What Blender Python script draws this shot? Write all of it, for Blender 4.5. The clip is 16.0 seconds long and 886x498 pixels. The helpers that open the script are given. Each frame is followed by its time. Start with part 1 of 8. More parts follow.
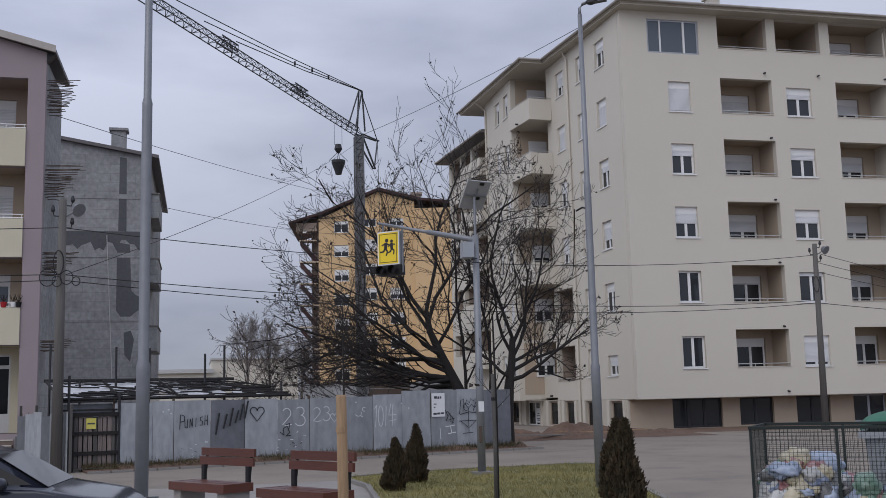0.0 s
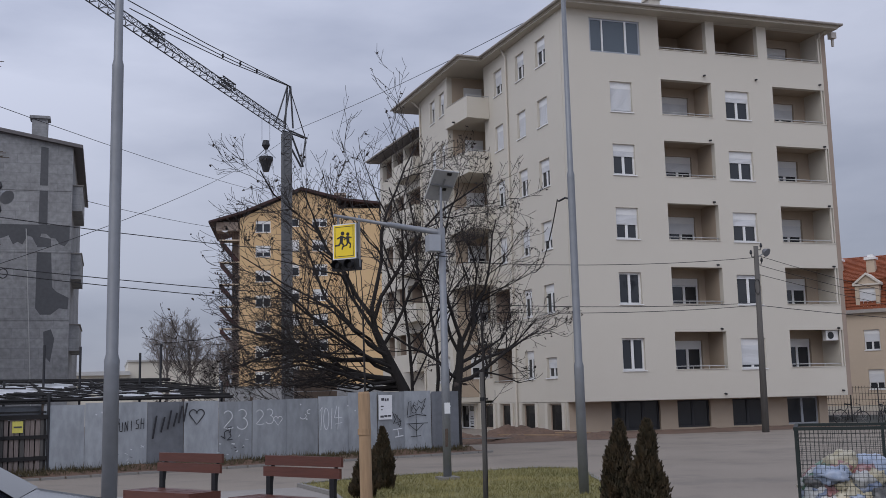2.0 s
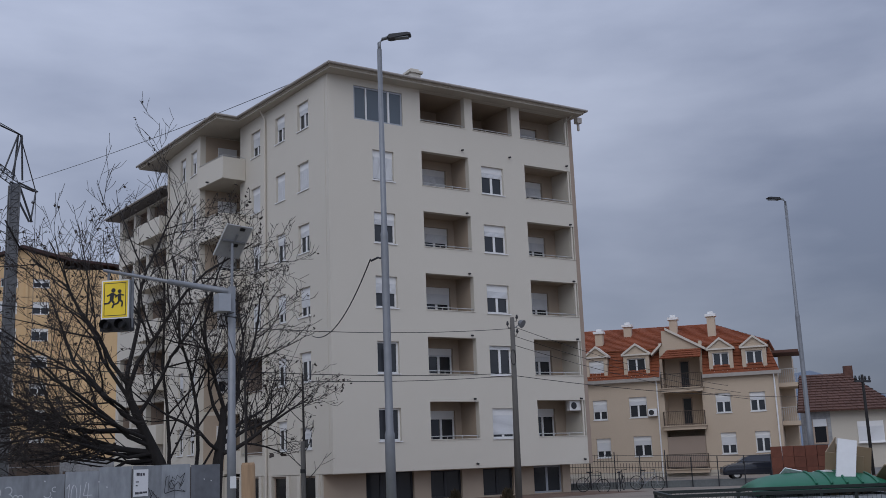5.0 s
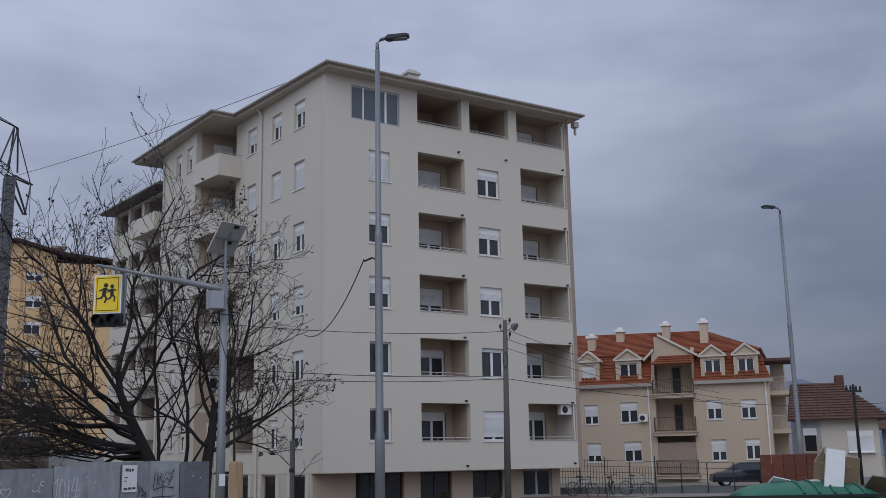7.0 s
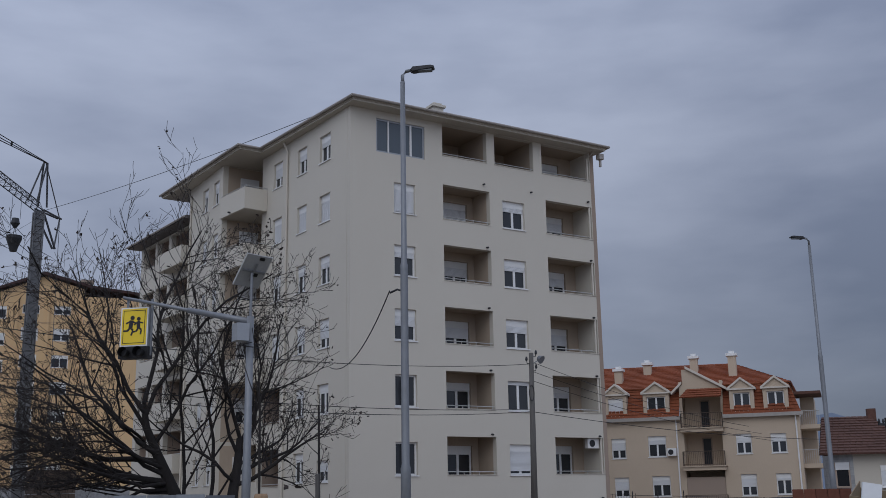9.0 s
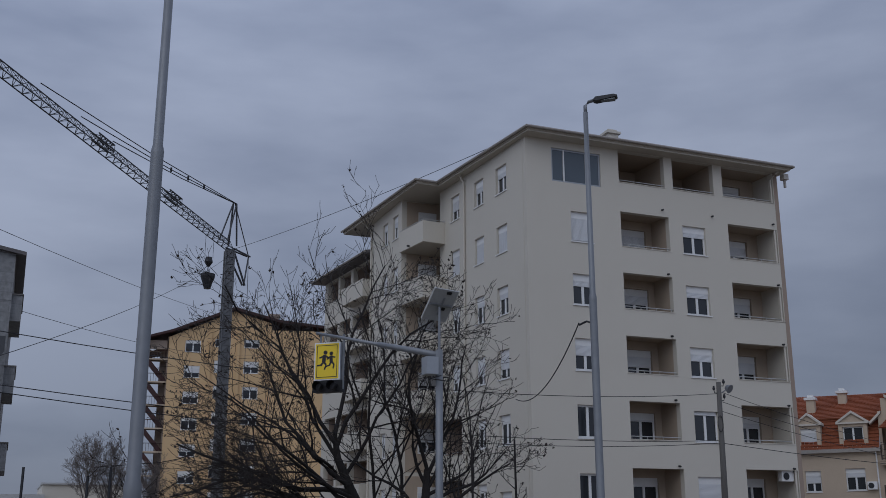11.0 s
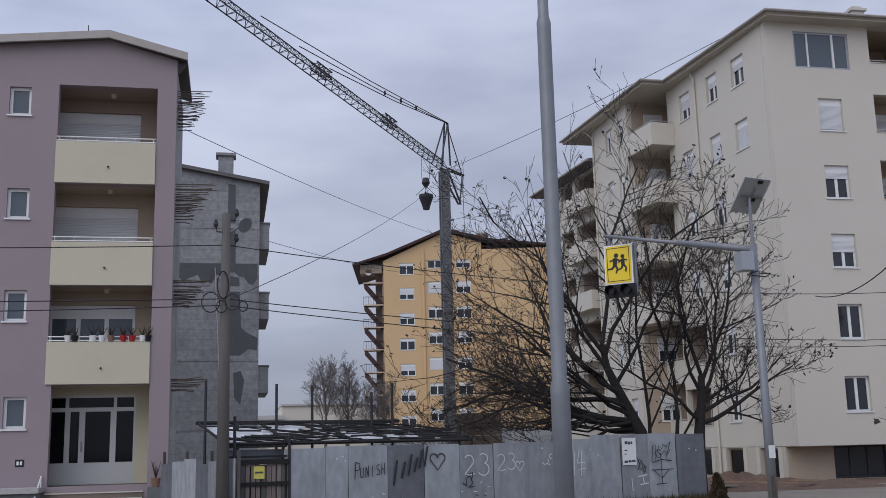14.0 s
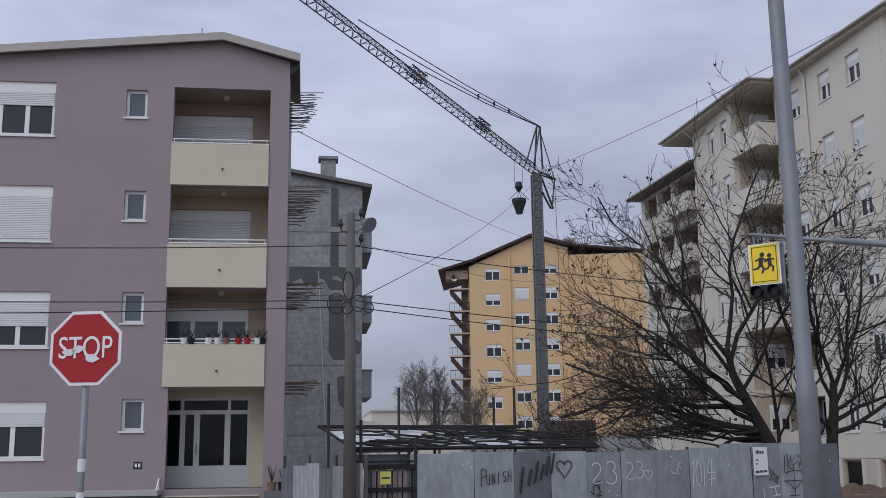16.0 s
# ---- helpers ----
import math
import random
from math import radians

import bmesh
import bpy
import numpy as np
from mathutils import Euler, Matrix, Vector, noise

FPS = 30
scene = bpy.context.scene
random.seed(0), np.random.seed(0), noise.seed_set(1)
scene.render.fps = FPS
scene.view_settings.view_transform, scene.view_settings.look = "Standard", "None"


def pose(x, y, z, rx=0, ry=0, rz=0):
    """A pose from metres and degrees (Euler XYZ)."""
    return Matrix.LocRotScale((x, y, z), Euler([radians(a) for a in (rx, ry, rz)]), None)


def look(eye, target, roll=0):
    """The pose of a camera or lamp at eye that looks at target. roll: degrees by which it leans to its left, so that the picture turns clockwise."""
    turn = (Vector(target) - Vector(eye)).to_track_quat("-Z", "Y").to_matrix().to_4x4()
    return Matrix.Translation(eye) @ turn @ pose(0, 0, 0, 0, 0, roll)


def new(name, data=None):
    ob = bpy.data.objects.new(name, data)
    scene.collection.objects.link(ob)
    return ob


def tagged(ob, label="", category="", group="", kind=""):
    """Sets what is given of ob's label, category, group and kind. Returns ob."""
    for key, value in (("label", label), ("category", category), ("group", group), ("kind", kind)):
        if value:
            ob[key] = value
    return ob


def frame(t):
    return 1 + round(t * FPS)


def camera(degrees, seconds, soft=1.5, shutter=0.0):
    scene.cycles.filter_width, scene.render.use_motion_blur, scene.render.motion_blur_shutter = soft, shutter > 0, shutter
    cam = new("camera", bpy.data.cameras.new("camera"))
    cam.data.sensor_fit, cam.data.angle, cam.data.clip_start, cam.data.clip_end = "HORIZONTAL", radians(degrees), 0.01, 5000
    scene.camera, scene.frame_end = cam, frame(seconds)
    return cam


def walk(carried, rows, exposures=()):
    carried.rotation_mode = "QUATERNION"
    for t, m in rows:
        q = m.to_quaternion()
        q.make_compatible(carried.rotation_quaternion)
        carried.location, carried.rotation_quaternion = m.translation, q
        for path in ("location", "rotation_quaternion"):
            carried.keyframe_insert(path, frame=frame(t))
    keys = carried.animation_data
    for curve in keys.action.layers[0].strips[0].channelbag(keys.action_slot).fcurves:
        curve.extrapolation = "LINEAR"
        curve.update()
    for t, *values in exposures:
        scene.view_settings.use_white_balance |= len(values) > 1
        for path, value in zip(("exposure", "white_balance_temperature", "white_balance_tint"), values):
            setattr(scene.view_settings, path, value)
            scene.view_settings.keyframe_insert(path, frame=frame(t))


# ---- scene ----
cam = camera(46.0, 16.0, 0.6)
PATH = [
    (0, (-19.081, -43.878, 1.72), (-18.628, -41.95, 2.0), -1.4),
    (0.5, (-19.273, -43.603, 1.728), (-18.71, -41.704, 2.005), -1.7),
    (1, (-19.42, -43.152, 1.723), (-18.848, -41.262, 2.037), -1.6),
    (1.5, (-19.634, -42.825, 1.715), (-19.048, -40.937, 2.017), -1.3),
    (2, (-19.803, -42.441, 1.69), (-19.194, -40.558, 1.973), -1.4),
    (2.5, (-19.934, -42.036, 1.707), (-19.313, -40.156, 1.993), -1.4),
    (3, (-20.228, -41.674, 1.721), (-19.539, -39.819, 2.015), -1.5),
    (3.5, (-20.334, -41.362, 1.717), (-19.508, -39.578, 2.082), -1.7),
    (4, (-20.475, -41.197, 1.735), (-19.487, -39.501, 2.119), -2.3),
    (4.5, (-20.603, -41.045, 1.718), (-19.543, -39.393, 2.104), -2.8),
    (5, (-20.664, -40.998, 1.711), (-19.595, -39.356, 2.111), -2.2),
    (7.5, (-20.638, -41.004, 1.721), (-19.568, -39.363, 2.123), -0.8),
    (8, (-20.615, -40.993, 1.706), (-19.562, -39.342, 2.111), -0.6),
    (10.5, (-20.631, -40.845, 1.728), (-19.686, -39.179, 2.302), -1.2),
    (11, (-20.841, -40.834, 1.774), (-20.11, -39.047, 2.295), -0.1),
    (11.5, (-21.046, -40.553, 1.723), (-20.455, -38.697, 2.178), -0.1),
    (12, (-21.23, -40.24, 1.744), (-20.714, -38.359, 2.186), -0.4),
    (12.5, (-21.552, -39.958, 1.721), (-21.048, -38.068, 2.138), -1.4),
    (13, (-21.833, -39.631, 1.692), (-21.375, -37.722, 2.071), -1.7),
    (13.5, (-22.105, -39.343, 1.726), (-21.704, -37.421, 2.108), -1.5),
    (14, (-22.509, -39.133, 1.716), (-22.113, -37.208, 2.088), -1.4),
    (14.5, (-22.753, -38.9, 1.704), (-22.37, -36.972, 2.071), -1.4),
    (15, (-23.002, -38.66, 1.721), (-22.622, -36.734, 2.102), -1.3),
    (15.5, (-23.31, -38.44, 1.749), (-22.928, -36.517, 2.14), -1.2),
    (16, (-23.567, -38.229, 1.713), (-23.314, -36.283, 2.101), -0.7),
]
walk(cam, [(t, look(eye, target, roll)) for t, eye, target, roll in PATH], exposures=[(0.0, -0.08, 6600, 12), (3.0, -0.11, 6500, 12), (4.0, -0.33, 6250, 11), (5.0, -0.37, 6250, 11), (8.0, -0.37, 6250, 11), (9.4, -0.72, 6150, 10), (10.3, -0.98, 6050, 10), (10.7, -0.90, 6050, 10), (11.0, -0.86, 6050, 10), (11.5, -0.53, 6250, 11), (12.0, -0.37, 6400, 12), (12.5, -0.3, 6400, 11), (13.0, -0.2, 6450, 11), (14.0, -0.08, 6450, 12), (16.0, -0.08, 6450, 12)])

# ---- daylight: an overcast sky, with a broad soft sun behind the walker ----
SUN_EL, SUN_AZ = 42.0, 224.0
world = bpy.data.worlds.new("overcast_sky")
scene.world = world
world.use_nodes = True
wn, wl = world.node_tree.nodes, world.node_tree.links
wn.clear()
w_out, w_bg = wn.new("ShaderNodeOutputWorld"), wn.new("ShaderNodeBackground")
w_sky = wn.new("ShaderNodeTexSky")
w_sky.sky_type, w_sky.sun_disc = "NISHITA", False
w_sky.sun_elevation, w_sky.sun_rotation = radians(SUN_EL), radians(SUN_AZ)
w_co, w_map = wn.new("ShaderNodeTexCoord"), wn.new("ShaderNodeMapping")
w_map.inputs["Scale"].default_value = (1.0, 1.0, 3.2)
w_n1, w_n2 = wn.new("ShaderNodeTexNoise"), wn.new("ShaderNodeTexNoise")
for n, sc, det, ro in ((w_n1, 1.7, 4.0, 0.5), (w_n2, 5.0, 5.0, 0.55)):
    n.inputs["Scale"].default_value, n.inputs["Detail"].default_value = sc, det
    n.inputs["Roughness"].default_value = ro
    wl.new(w_map.outputs[0], n.inputs["Vector"])
wl.new(w_co.outputs["Generated"], w_map.inputs["Vector"])
w_mix = wn.new("ShaderNodeMix")
w_mix.data_type = "FLOAT"
w_mix.inputs[0].default_value = 0.22
wl.new(w_n1.outputs[0], w_mix.inputs[2])
wl.new(w_n2.outputs[0], w_mix.inputs[3])
w_ramp = wn.new("ShaderNodeValToRGB")
cr = w_ramp.color_ramp
cr.elements[0].position, cr.elements[0].color = 0.38, (3.25, 3.72, 5.05, 1)
cr.elements[1].position, cr.elements[1].color = 0.61, (6.2, 6.75, 8.3, 1)
wl.new(w_mix.outputs[0], w_ramp.inputs[0])
w_cloud = wn.new("ShaderNodeMix")
w_cloud.data_type = "RGBA"
w_cloud.inputs[0].default_value = 0.93
wl.new(w_sky.outputs[0], w_cloud.inputs[6])
# the cloud cover is thinner towards the sun and overhead, heavier towards the far horizon
w_dot, w_lim, w_mul = wn.new("ShaderNodeVectorMath"), wn.new("ShaderNodeMapRange"), wn.new("ShaderNodeMix")
w_dot.operation = "DOT_PRODUCT"
w_dot.inputs[1].default_value = (-0.36, -0.30, 1.5)
wl.new(w_co.outputs["Generated"], w_dot.inputs[0])
w_lim.inputs[1].default_value, w_lim.inputs[2].default_value = -0.42, 0.60
w_lim.inputs[3].default_value, w_lim.inputs[4].default_value = 0.46, 1.5
wl.new(w_dot.outputs["Value"], w_lim.inputs[0])
w_mul.data_type, w_mul.blend_type = "RGBA", "MULTIPLY"
w_mul.inputs[0].default_value = 1.0
wl.new(w_ramp.outputs[0], w_mul.inputs[6])
wl.new(w_lim.outputs[0], w_mul.inputs[7])
wl.new(w_mul.outputs[2], w_cloud.inputs[7])
wl.new(w_cloud.outputs[2], w_bg.inputs[0])
w_bg.inputs[1].default_value = 0.10
wl.new(w_bg.outputs[0], w_out.inputs[0])

sun_data = bpy.data.lights.new("sun", "SUN")
sun_data.energy, sun_data.angle, sun_data.color = 0.95, radians(50), (1.0, 0.97, 0.92)
sun = new("sun", sun_data)
az, el = radians(SUN_AZ), radians(SUN_EL)
sun.matrix_world = look((0, 0, 60), Vector((0, 0, 60)) - Vector((math.sin(az) * math.cos(el), math.cos(az) * math.cos(el), math.sin(el))))


# ---- materials ----
def material(name, colour, rough=0.8, metal=0.0, vary=0.12, grain=18.0, bump=0.15, stain=0.0, stain_colour=(0.1, 0.09, 0.08),
             stain_scale=0.5, stretch=(1, 1, 1), rnd=0.0, second=None):
    """A surface with fine grain, broad patches, relief and, where wanted, stains."""
    m = bpy.data.materials.new(name)
    m.use_nodes = True
    t = m.node_tree
    n, l = t.nodes, t.links
    b = n["Principled BSDF"]
    b.inputs["Roughness"].default_value, b.inputs["Metallic"].default_value = rough, metal
    co, mp = n.new("ShaderNodeTexCoord"), n.new("ShaderNodeMapping")
    mp.inputs["Scale"].default_value = stretch
    l.new(co.outputs["Object"], mp.inputs["Vector"])
    fine, broad = n.new("ShaderNodeTexNoise"), n.new("ShaderNodeTexNoise")
    fine.inputs["Scale"].default_value, fine.inputs["Detail"].default_value = grain, 5
    broad.inputs["Scale"].default_value, broad.inputs["Detail"].default_value = stain_scale, 6
    l.new(mp.outputs[0], fine.inputs["Vector"])
    l.new(mp.outputs[0], broad.inputs["Vector"])
    base = n.new("ShaderNodeMix")
    base.data_type = "RGBA"
    lo = tuple(max(0.0, c * (1 - vary)) for c in colour)
    hi = second if second else tuple(min(1.0, c * (1 + vary)) for c in colour)
    base.inputs[6].default_value, base.inputs[7].default_value = (*lo, 1), (*hi, 1)
    mean = n.new("ShaderNodeMath")
    mean.operation = "MULTIPLY_ADD"
    mean.inputs[1].default_value, mean.inputs[2].default_value = 0.5, 0.0
    l.new(fine.outputs[0], mean.inputs[0])
    add = n.new("ShaderNodeMath")
    add.operation = "MULTIPLY_ADD"
    add.inputs[1].default_value = 0.5
    l.new(broad.outputs[0], add.inputs[0])
    l.new(mean.outputs[0], add.inputs[2])
    spread = n.new("ShaderNodeMapRange")
    spread.inputs[1].default_value, spread.inputs[2].default_value = 0.33, 0.67
    l.new(add.outputs[0], spread.inputs[0])
    l.new(spread.outputs[0], base.inputs[0])
    col = base.outputs[2]
    if stain:
        sn, sr, sm = n.new("ShaderNodeTexNoise"), n.new("ShaderNodeMapRange"), n.new("ShaderNodeMix")
        sn.inputs["Scale"].default_value, sn.inputs["Detail"].default_value = stain_scale * 2.3, 8
        sn.inputs["Roughness"].default_value = 0.65
        l.new(mp.outputs[0], sn.inputs["Vector"])
        sr.inputs[1].default_value, sr.inputs[2].default_value, sr.inputs[4].default_value = 0.5, 0.72, stain
        l.new(sn.outputs[0], sr.inputs[0])
        sm.data_type = "RGBA"
        sm.inputs[7].default_value = (*stain_colour, 1)
        l.new(col, sm.inputs[6])
        l.new(sr.outputs[0], sm.inputs[0])
        col = sm.outputs[2]
    if rnd:
        oi, hs, rr = n.new("ShaderNodeObjectInfo"), n.new("ShaderNodeHueSaturation"), n.new("ShaderNodeMapRange")
        rr.inputs[3].default_value, rr.inputs[4].default_value = 1 - rnd, 1 + rnd
        l.new(oi.outputs["Random"], rr.inputs[0])
        l.new(rr.outputs[0], hs.inputs["Value"])
        l.new(col, hs.inputs["Color"])
        col = hs.outputs[0]
    l.new(col, b.inputs["Base Color"])
    if bump:
        bp = n.new("ShaderNodeBump")
        bp.inputs["Strength"].default_value, bp.inputs["Distance"].default_value = bump, 0.02
        l.new(fine.outputs[0], bp.inputs["Height"])
        l.new(bp.outputs[0], b.inputs["Normal"])
    return m


def glass_material(name, tint, rough=0.05):
    m = bpy.data.materials.new(name)
    m.use_nodes = True
    b = m.node_tree.nodes["Principled BSDF"]
    b.inputs["Base Color"].default_value = (*tint, 1)
    b.inputs["Roughness"].default_value = rough
    b.inputs["IOR"].default_value = 1.52
    b.inputs["Specular IOR Level"].default_value = 0.4
    n, l = m.node_tree.nodes, m.node_tree.links
    nz, bp = n.new("ShaderNodeTexNoise"), n.new("ShaderNodeBump")
    nz.inputs["Scale"].default_value = 1.3
    bp.inputs["Strength"].default_value, bp.inputs["Distance"].default_value = 0.05, 0.02
    l.new(nz.outputs[0], bp.inputs["Height"])
    l.new(bp.outputs[0], b.inputs["Normal"])
    return m


CREAM = material("cream_render", (0.585, 0.548, 0.475), 0.9, vary=0.035, grain=30, bump=0.12, stain=0.18, stain_colour=(0.5, 0.46, 0.39), stain_scale=0.12)
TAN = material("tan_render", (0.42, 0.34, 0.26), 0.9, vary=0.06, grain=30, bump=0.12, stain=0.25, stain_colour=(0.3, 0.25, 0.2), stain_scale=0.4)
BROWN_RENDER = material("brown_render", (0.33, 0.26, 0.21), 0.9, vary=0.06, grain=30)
PURPLE = material("mauve_render", (0.3, 0.249, 0.262), 0.92, vary=0.06, grain=35, bump=0.2, stain=0.2, stain_colour=(0.24, 0.2, 0.22), stain_scale=0.3)
BEIGE = material("beige_render", (0.55, 0.51, 0.39), 0.92, vary=0.05, grain=35, stain=0.2, stain_colour=(0.42, 0.38, 0.3), stain_scale=0.4)
CONCRETE_WALL = material("bare_plaster", (0.285, 0.29, 0.295), 0.95, vary=0.32, second=(0.40, 0.405, 0.41), grain=5.0, bump=0.3, stain=0.7, stain_colour=(0.19, 0.19, 0.19), stain_scale=0.35)


def add_courses(m, wide, high, depth):
    """Faint block courses that show through thin plaster."""
    n, l = m.node_tree.nodes, m.node_tree.links
    b = n["Principled BSDF"]
    src = b.inputs["Base Color"].links[0].from_socket
    co, mp, bk = n.new("ShaderNodeTexCoord"), n.new("ShaderNodeMapping"), n.new("ShaderNodeTexBrick")
    mp.inputs["Rotation"].default_value = (radians(90), 0, 0)
    l.new(co.outputs["Object"], mp.inputs["Vector"])
    l.new(mp.outputs[0], bk.inputs["Vector"])
    bk.inputs["Scale"].default_value = 1.0
    bk.inputs["Brick Width"].default_value, bk.inputs["Row Height"].default_value = wide, high
    bk.inputs["Mortar Size"].default_value, bk.inputs["Mortar Smooth"].default_value = 0.022, 0.8
    bk.inputs["Color1"].default_value, bk.inputs["Color2"].default_value = (1.0, 1.0, 1.0, 1), (1 - depth, 1 - depth, 1 - depth, 1)
    bk.inputs["Mortar"].default_value = (1 - 1.6 * depth, 1 - 1.6 * depth, 1 - 1.5 * depth, 1)
    mx = n.new("ShaderNodeMix")
    mx.data_type, mx.blend_type = "RGBA", "MULTIPLY"
    mx.inputs[0].default_value = 1.0
    l.new(src, mx.inputs[6])
    l.new(bk.outputs["Color"], mx.inputs[7])
    l.new(mx.outputs[2], b.inputs["Base Color"])


add_courses(CONCRETE_WALL, 1.1, 0.42, 0.14)
DARK_PATCH = material("damp_cement_patch", (0.105, 0.108, 0.115), 0.95, vary=0.15, grain=6)
YELLOW = material("yellow_render", (0.60, 0.415, 0.225), 0.9, vary=0.05, grain=8, stain=0.15, stain_colour=(0.5, 0.34, 0.14), stain_scale=0.1)
HOUSE_CREAM = material("warm_cream_render", (0.51, 0.415, 0.315), 0.9, vary=0.04, grain=12)
WHITE = material("white_plastic", (0.75, 0.75, 0.74), 0.45, vary=0.03, grain=10, bump=0.0)
SHUTTER = material("roller_shutter_white", (0.68, 0.69, 0.70), 0.5, vary=0.04, grain=60, stretch=(0.02, 0.02, 1), bump=0.3)
GLASS = glass_material("window_glass_dark", (0.03, 0.033, 0.038))
GLASS_DARK = glass_material("window_glass_unlit", (0.008, 0.009, 0.011))
GLASS_DARK.node_tree.nodes["Principled BSDF"].inputs["Specular IOR Level"].default_value = 0.16
GLASS_BLUE = glass_material("window_glass_bluish", (0.10, 0.12, 0.14))
CURTAIN = material("net_curtain", (0.33, 0.33, 0.34), 0.9, vary=0.2, grain=14, stretch=(6, 6, 0.3), bump=0)
STEEL = material("galvanised_pole", (0.215, 0.226, 0.243), 0.5, 0.35, vary=0.1, grain=9, bump=0.05, stain=0.3, stain_colour=(0.22, 0.23, 0.25), stain_scale=0.9)
DARK_STEEL = material("dark_steel", (0.035, 0.036, 0.04), 0.55, 0.4, vary=0.2, grain=25)
RUST = material("rusty_rod", (0.10, 0.075, 0.06), 0.9, 0.1, vary=0.3, grain=30)
RAIL = material("light_metal_rail", (0.50, 0.50, 0.49), 0.45, 0.3, vary=0.06, grain=20, bump=0)
ROOF_SHEET = material("grey_roof_sheet", (0.13, 0.12, 0.12), 0.6, 0.2, vary=0.12, grain=4)
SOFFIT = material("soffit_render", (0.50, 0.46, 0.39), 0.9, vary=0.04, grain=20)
FASCIA = material("gutter_sheet", (0.36, 0.33, 0.30), 0.5, 0.2, vary=0.1, grain=5)
TILE = material("red_roof_tile", (0.27, 0.078, 0.033), 0.95, vary=0.25, grain=7, bump=0.3, rnd=0.25)
OLD_TILE = material("weathered_roof_tile", (0.1, 0.05, 0.038), 0.97, vary=0.3, grain=5, bump=0.4)
GALV = material("galvanised_sheet", (0.315, 0.335, 0.352), 0.5, 0.35, vary=0.2, grain=7, bump=0.05, stain=0.6, stain_colour=(0.19, 0.2, 0.21), stain_scale=0.7, stretch=(1, 1, 0.45), rnd=0.2)
GALV_DARK = material("dark_sheet", (0.16, 0.17, 0.185), 0.5, 0.4, vary=0.15, grain=5, bump=0.1, stain=0.5, stain_colour=(0.1, 0.1, 0.1), stain_scale=0.8)
WHITE_SPRAY = material("white_spray_paint", (0.62, 0.64, 0.66), 0.7, vary=0.1, bump=0)
BLACK_SPRAY = material("black_spray_paint", (0.02, 0.02, 0.024), 0.7, vary=0.1, bump=0)
TORN_SHEET = material("torn_plastic_sheet", (0.62, 0.63, 0.65), 0.5, vary=0.2, grain=4, bump=0.2, stain=0.4, stain_colour=(0.05, 0.05, 0.05), stain_scale=0.8)
TAR_WOOD = material("tarred_timber", (0.013, 0.012, 0.012), 0.85, vary=0.4, grain=12, bump=0.3)
STEP_STONE = material("speckled_step_stone", (0.19, 0.145, 0.12), 0.7, vary=0.3, grain=60, bump=0.05)
PAPER = material("white_board", (0.70, 0.71, 0.72), 0.7, vary=0.05, bump=0)
INK = material("printed_ink", (0.06, 0.06, 0.07), 0.7, vary=0.1, bump=0)
ASPHALT = material("asphalt", (0.235, 0.201, 0.166), 0.9, vary=0.2, grain=45, bump=0.35, stain=0.6, stain_colour=(0.11, 0.1, 0.09), stain_scale=0.22)
PAVING = material("concrete_paving", (0.27, 0.25, 0.23), 0.9, vary=0.12, grain=30, bump=0.25, stain=0.4, stain_colour=(0.16, 0.155, 0.15), stain_scale=0.5)
DRY_WEED = material("dry_weed", (0.07, 0.06, 0.028), 0.9, vary=0.4, grain=6, bump=0, second=(0.12, 0.095, 0.05))
LIGHT_STONE = material("pale_coping_stone", (0.40, 0.395, 0.38), 0.85, vary=0.12, grain=14)
GREY_WOOD = material("silvered_timber", (0.2, 0.165, 0.15), 0.9, vary=0.35, grain=12, stretch=(4, 4, 0.3), bump=0.4, stain=0.5, stain_colour=(0.05, 0.045, 0.04), stain_scale=1.5)
KERB = material("concrete_kerb", (0.21, 0.2, 0.185), 0.9, vary=0.15, grain=25, bump=0.3)
SOIL = material("bare_soil", (0.13, 0.08, 0.055), 0.95, vary=0.35, grain=9, bump=0.6, stain=0.5, stain_colour=(0.07, 0.06, 0.045), stain_scale=0.8)
TURF = material("winter_turf", (0.17, 0.155, 0.055), 0.95, vary=0.35, grain=14, bump=0.6, stain=0.5, stain_colour=(0.22, 0.18, 0.085), stain_scale=0.9)
BLADE = material("grass_blade", (0.19, 0.185, 0.055), 0.8, vary=0.5, grain=2.5, bump=0, second=(0.3, 0.26, 0.1))
BARK = material("dark_bark", (0.02, 0.017, 0.016), 0.95, vary=0.35, grain=18, bump=0.5, stretch=(1, 1, 0.3))
TWIG = material("twig_bark", (0.028, 0.023, 0.021), 0.9, vary=0.3, grain=8, bump=0)
PALE_TWIG = material("pale_twig_bark", (0.15, 0.13, 0.12), 0.9, vary=0.3, grain=5, bump=0)
DRY_LEAF = material("dry_leaf", (0.03, 0.022, 0.018), 0.9, vary=0.4, grain=9, bump=0)
THUJA = material("thuja_foliage", (0.022, 0.026, 0.011), 0.85, vary=0.4, grain=8, bump=0, second=(0.075, 0.045, 0.02))
STAKE_WOOD = material("pine_stake_wood", (0.34, 0.225, 0.13), 0.8, vary=0.25, grain=10, stretch=(4, 4, 0.4), bump=0.3, stain=0.4, stain_colour=(0.2, 0.13, 0.07), stain_scale=2.0)
OLD_WOOD = material("old_timber", (0.09, 0.085, 0.08), 0.9, vary=0.35, grain=12, stretch=(4, 4, 0.3), bump=0.4)
POLE_WOOD = material("weathered_pole", (0.115, 0.108, 0.10), 0.9, vary=0.2, grain=10, stretch=(3, 3, 0.2), bump=0.3)
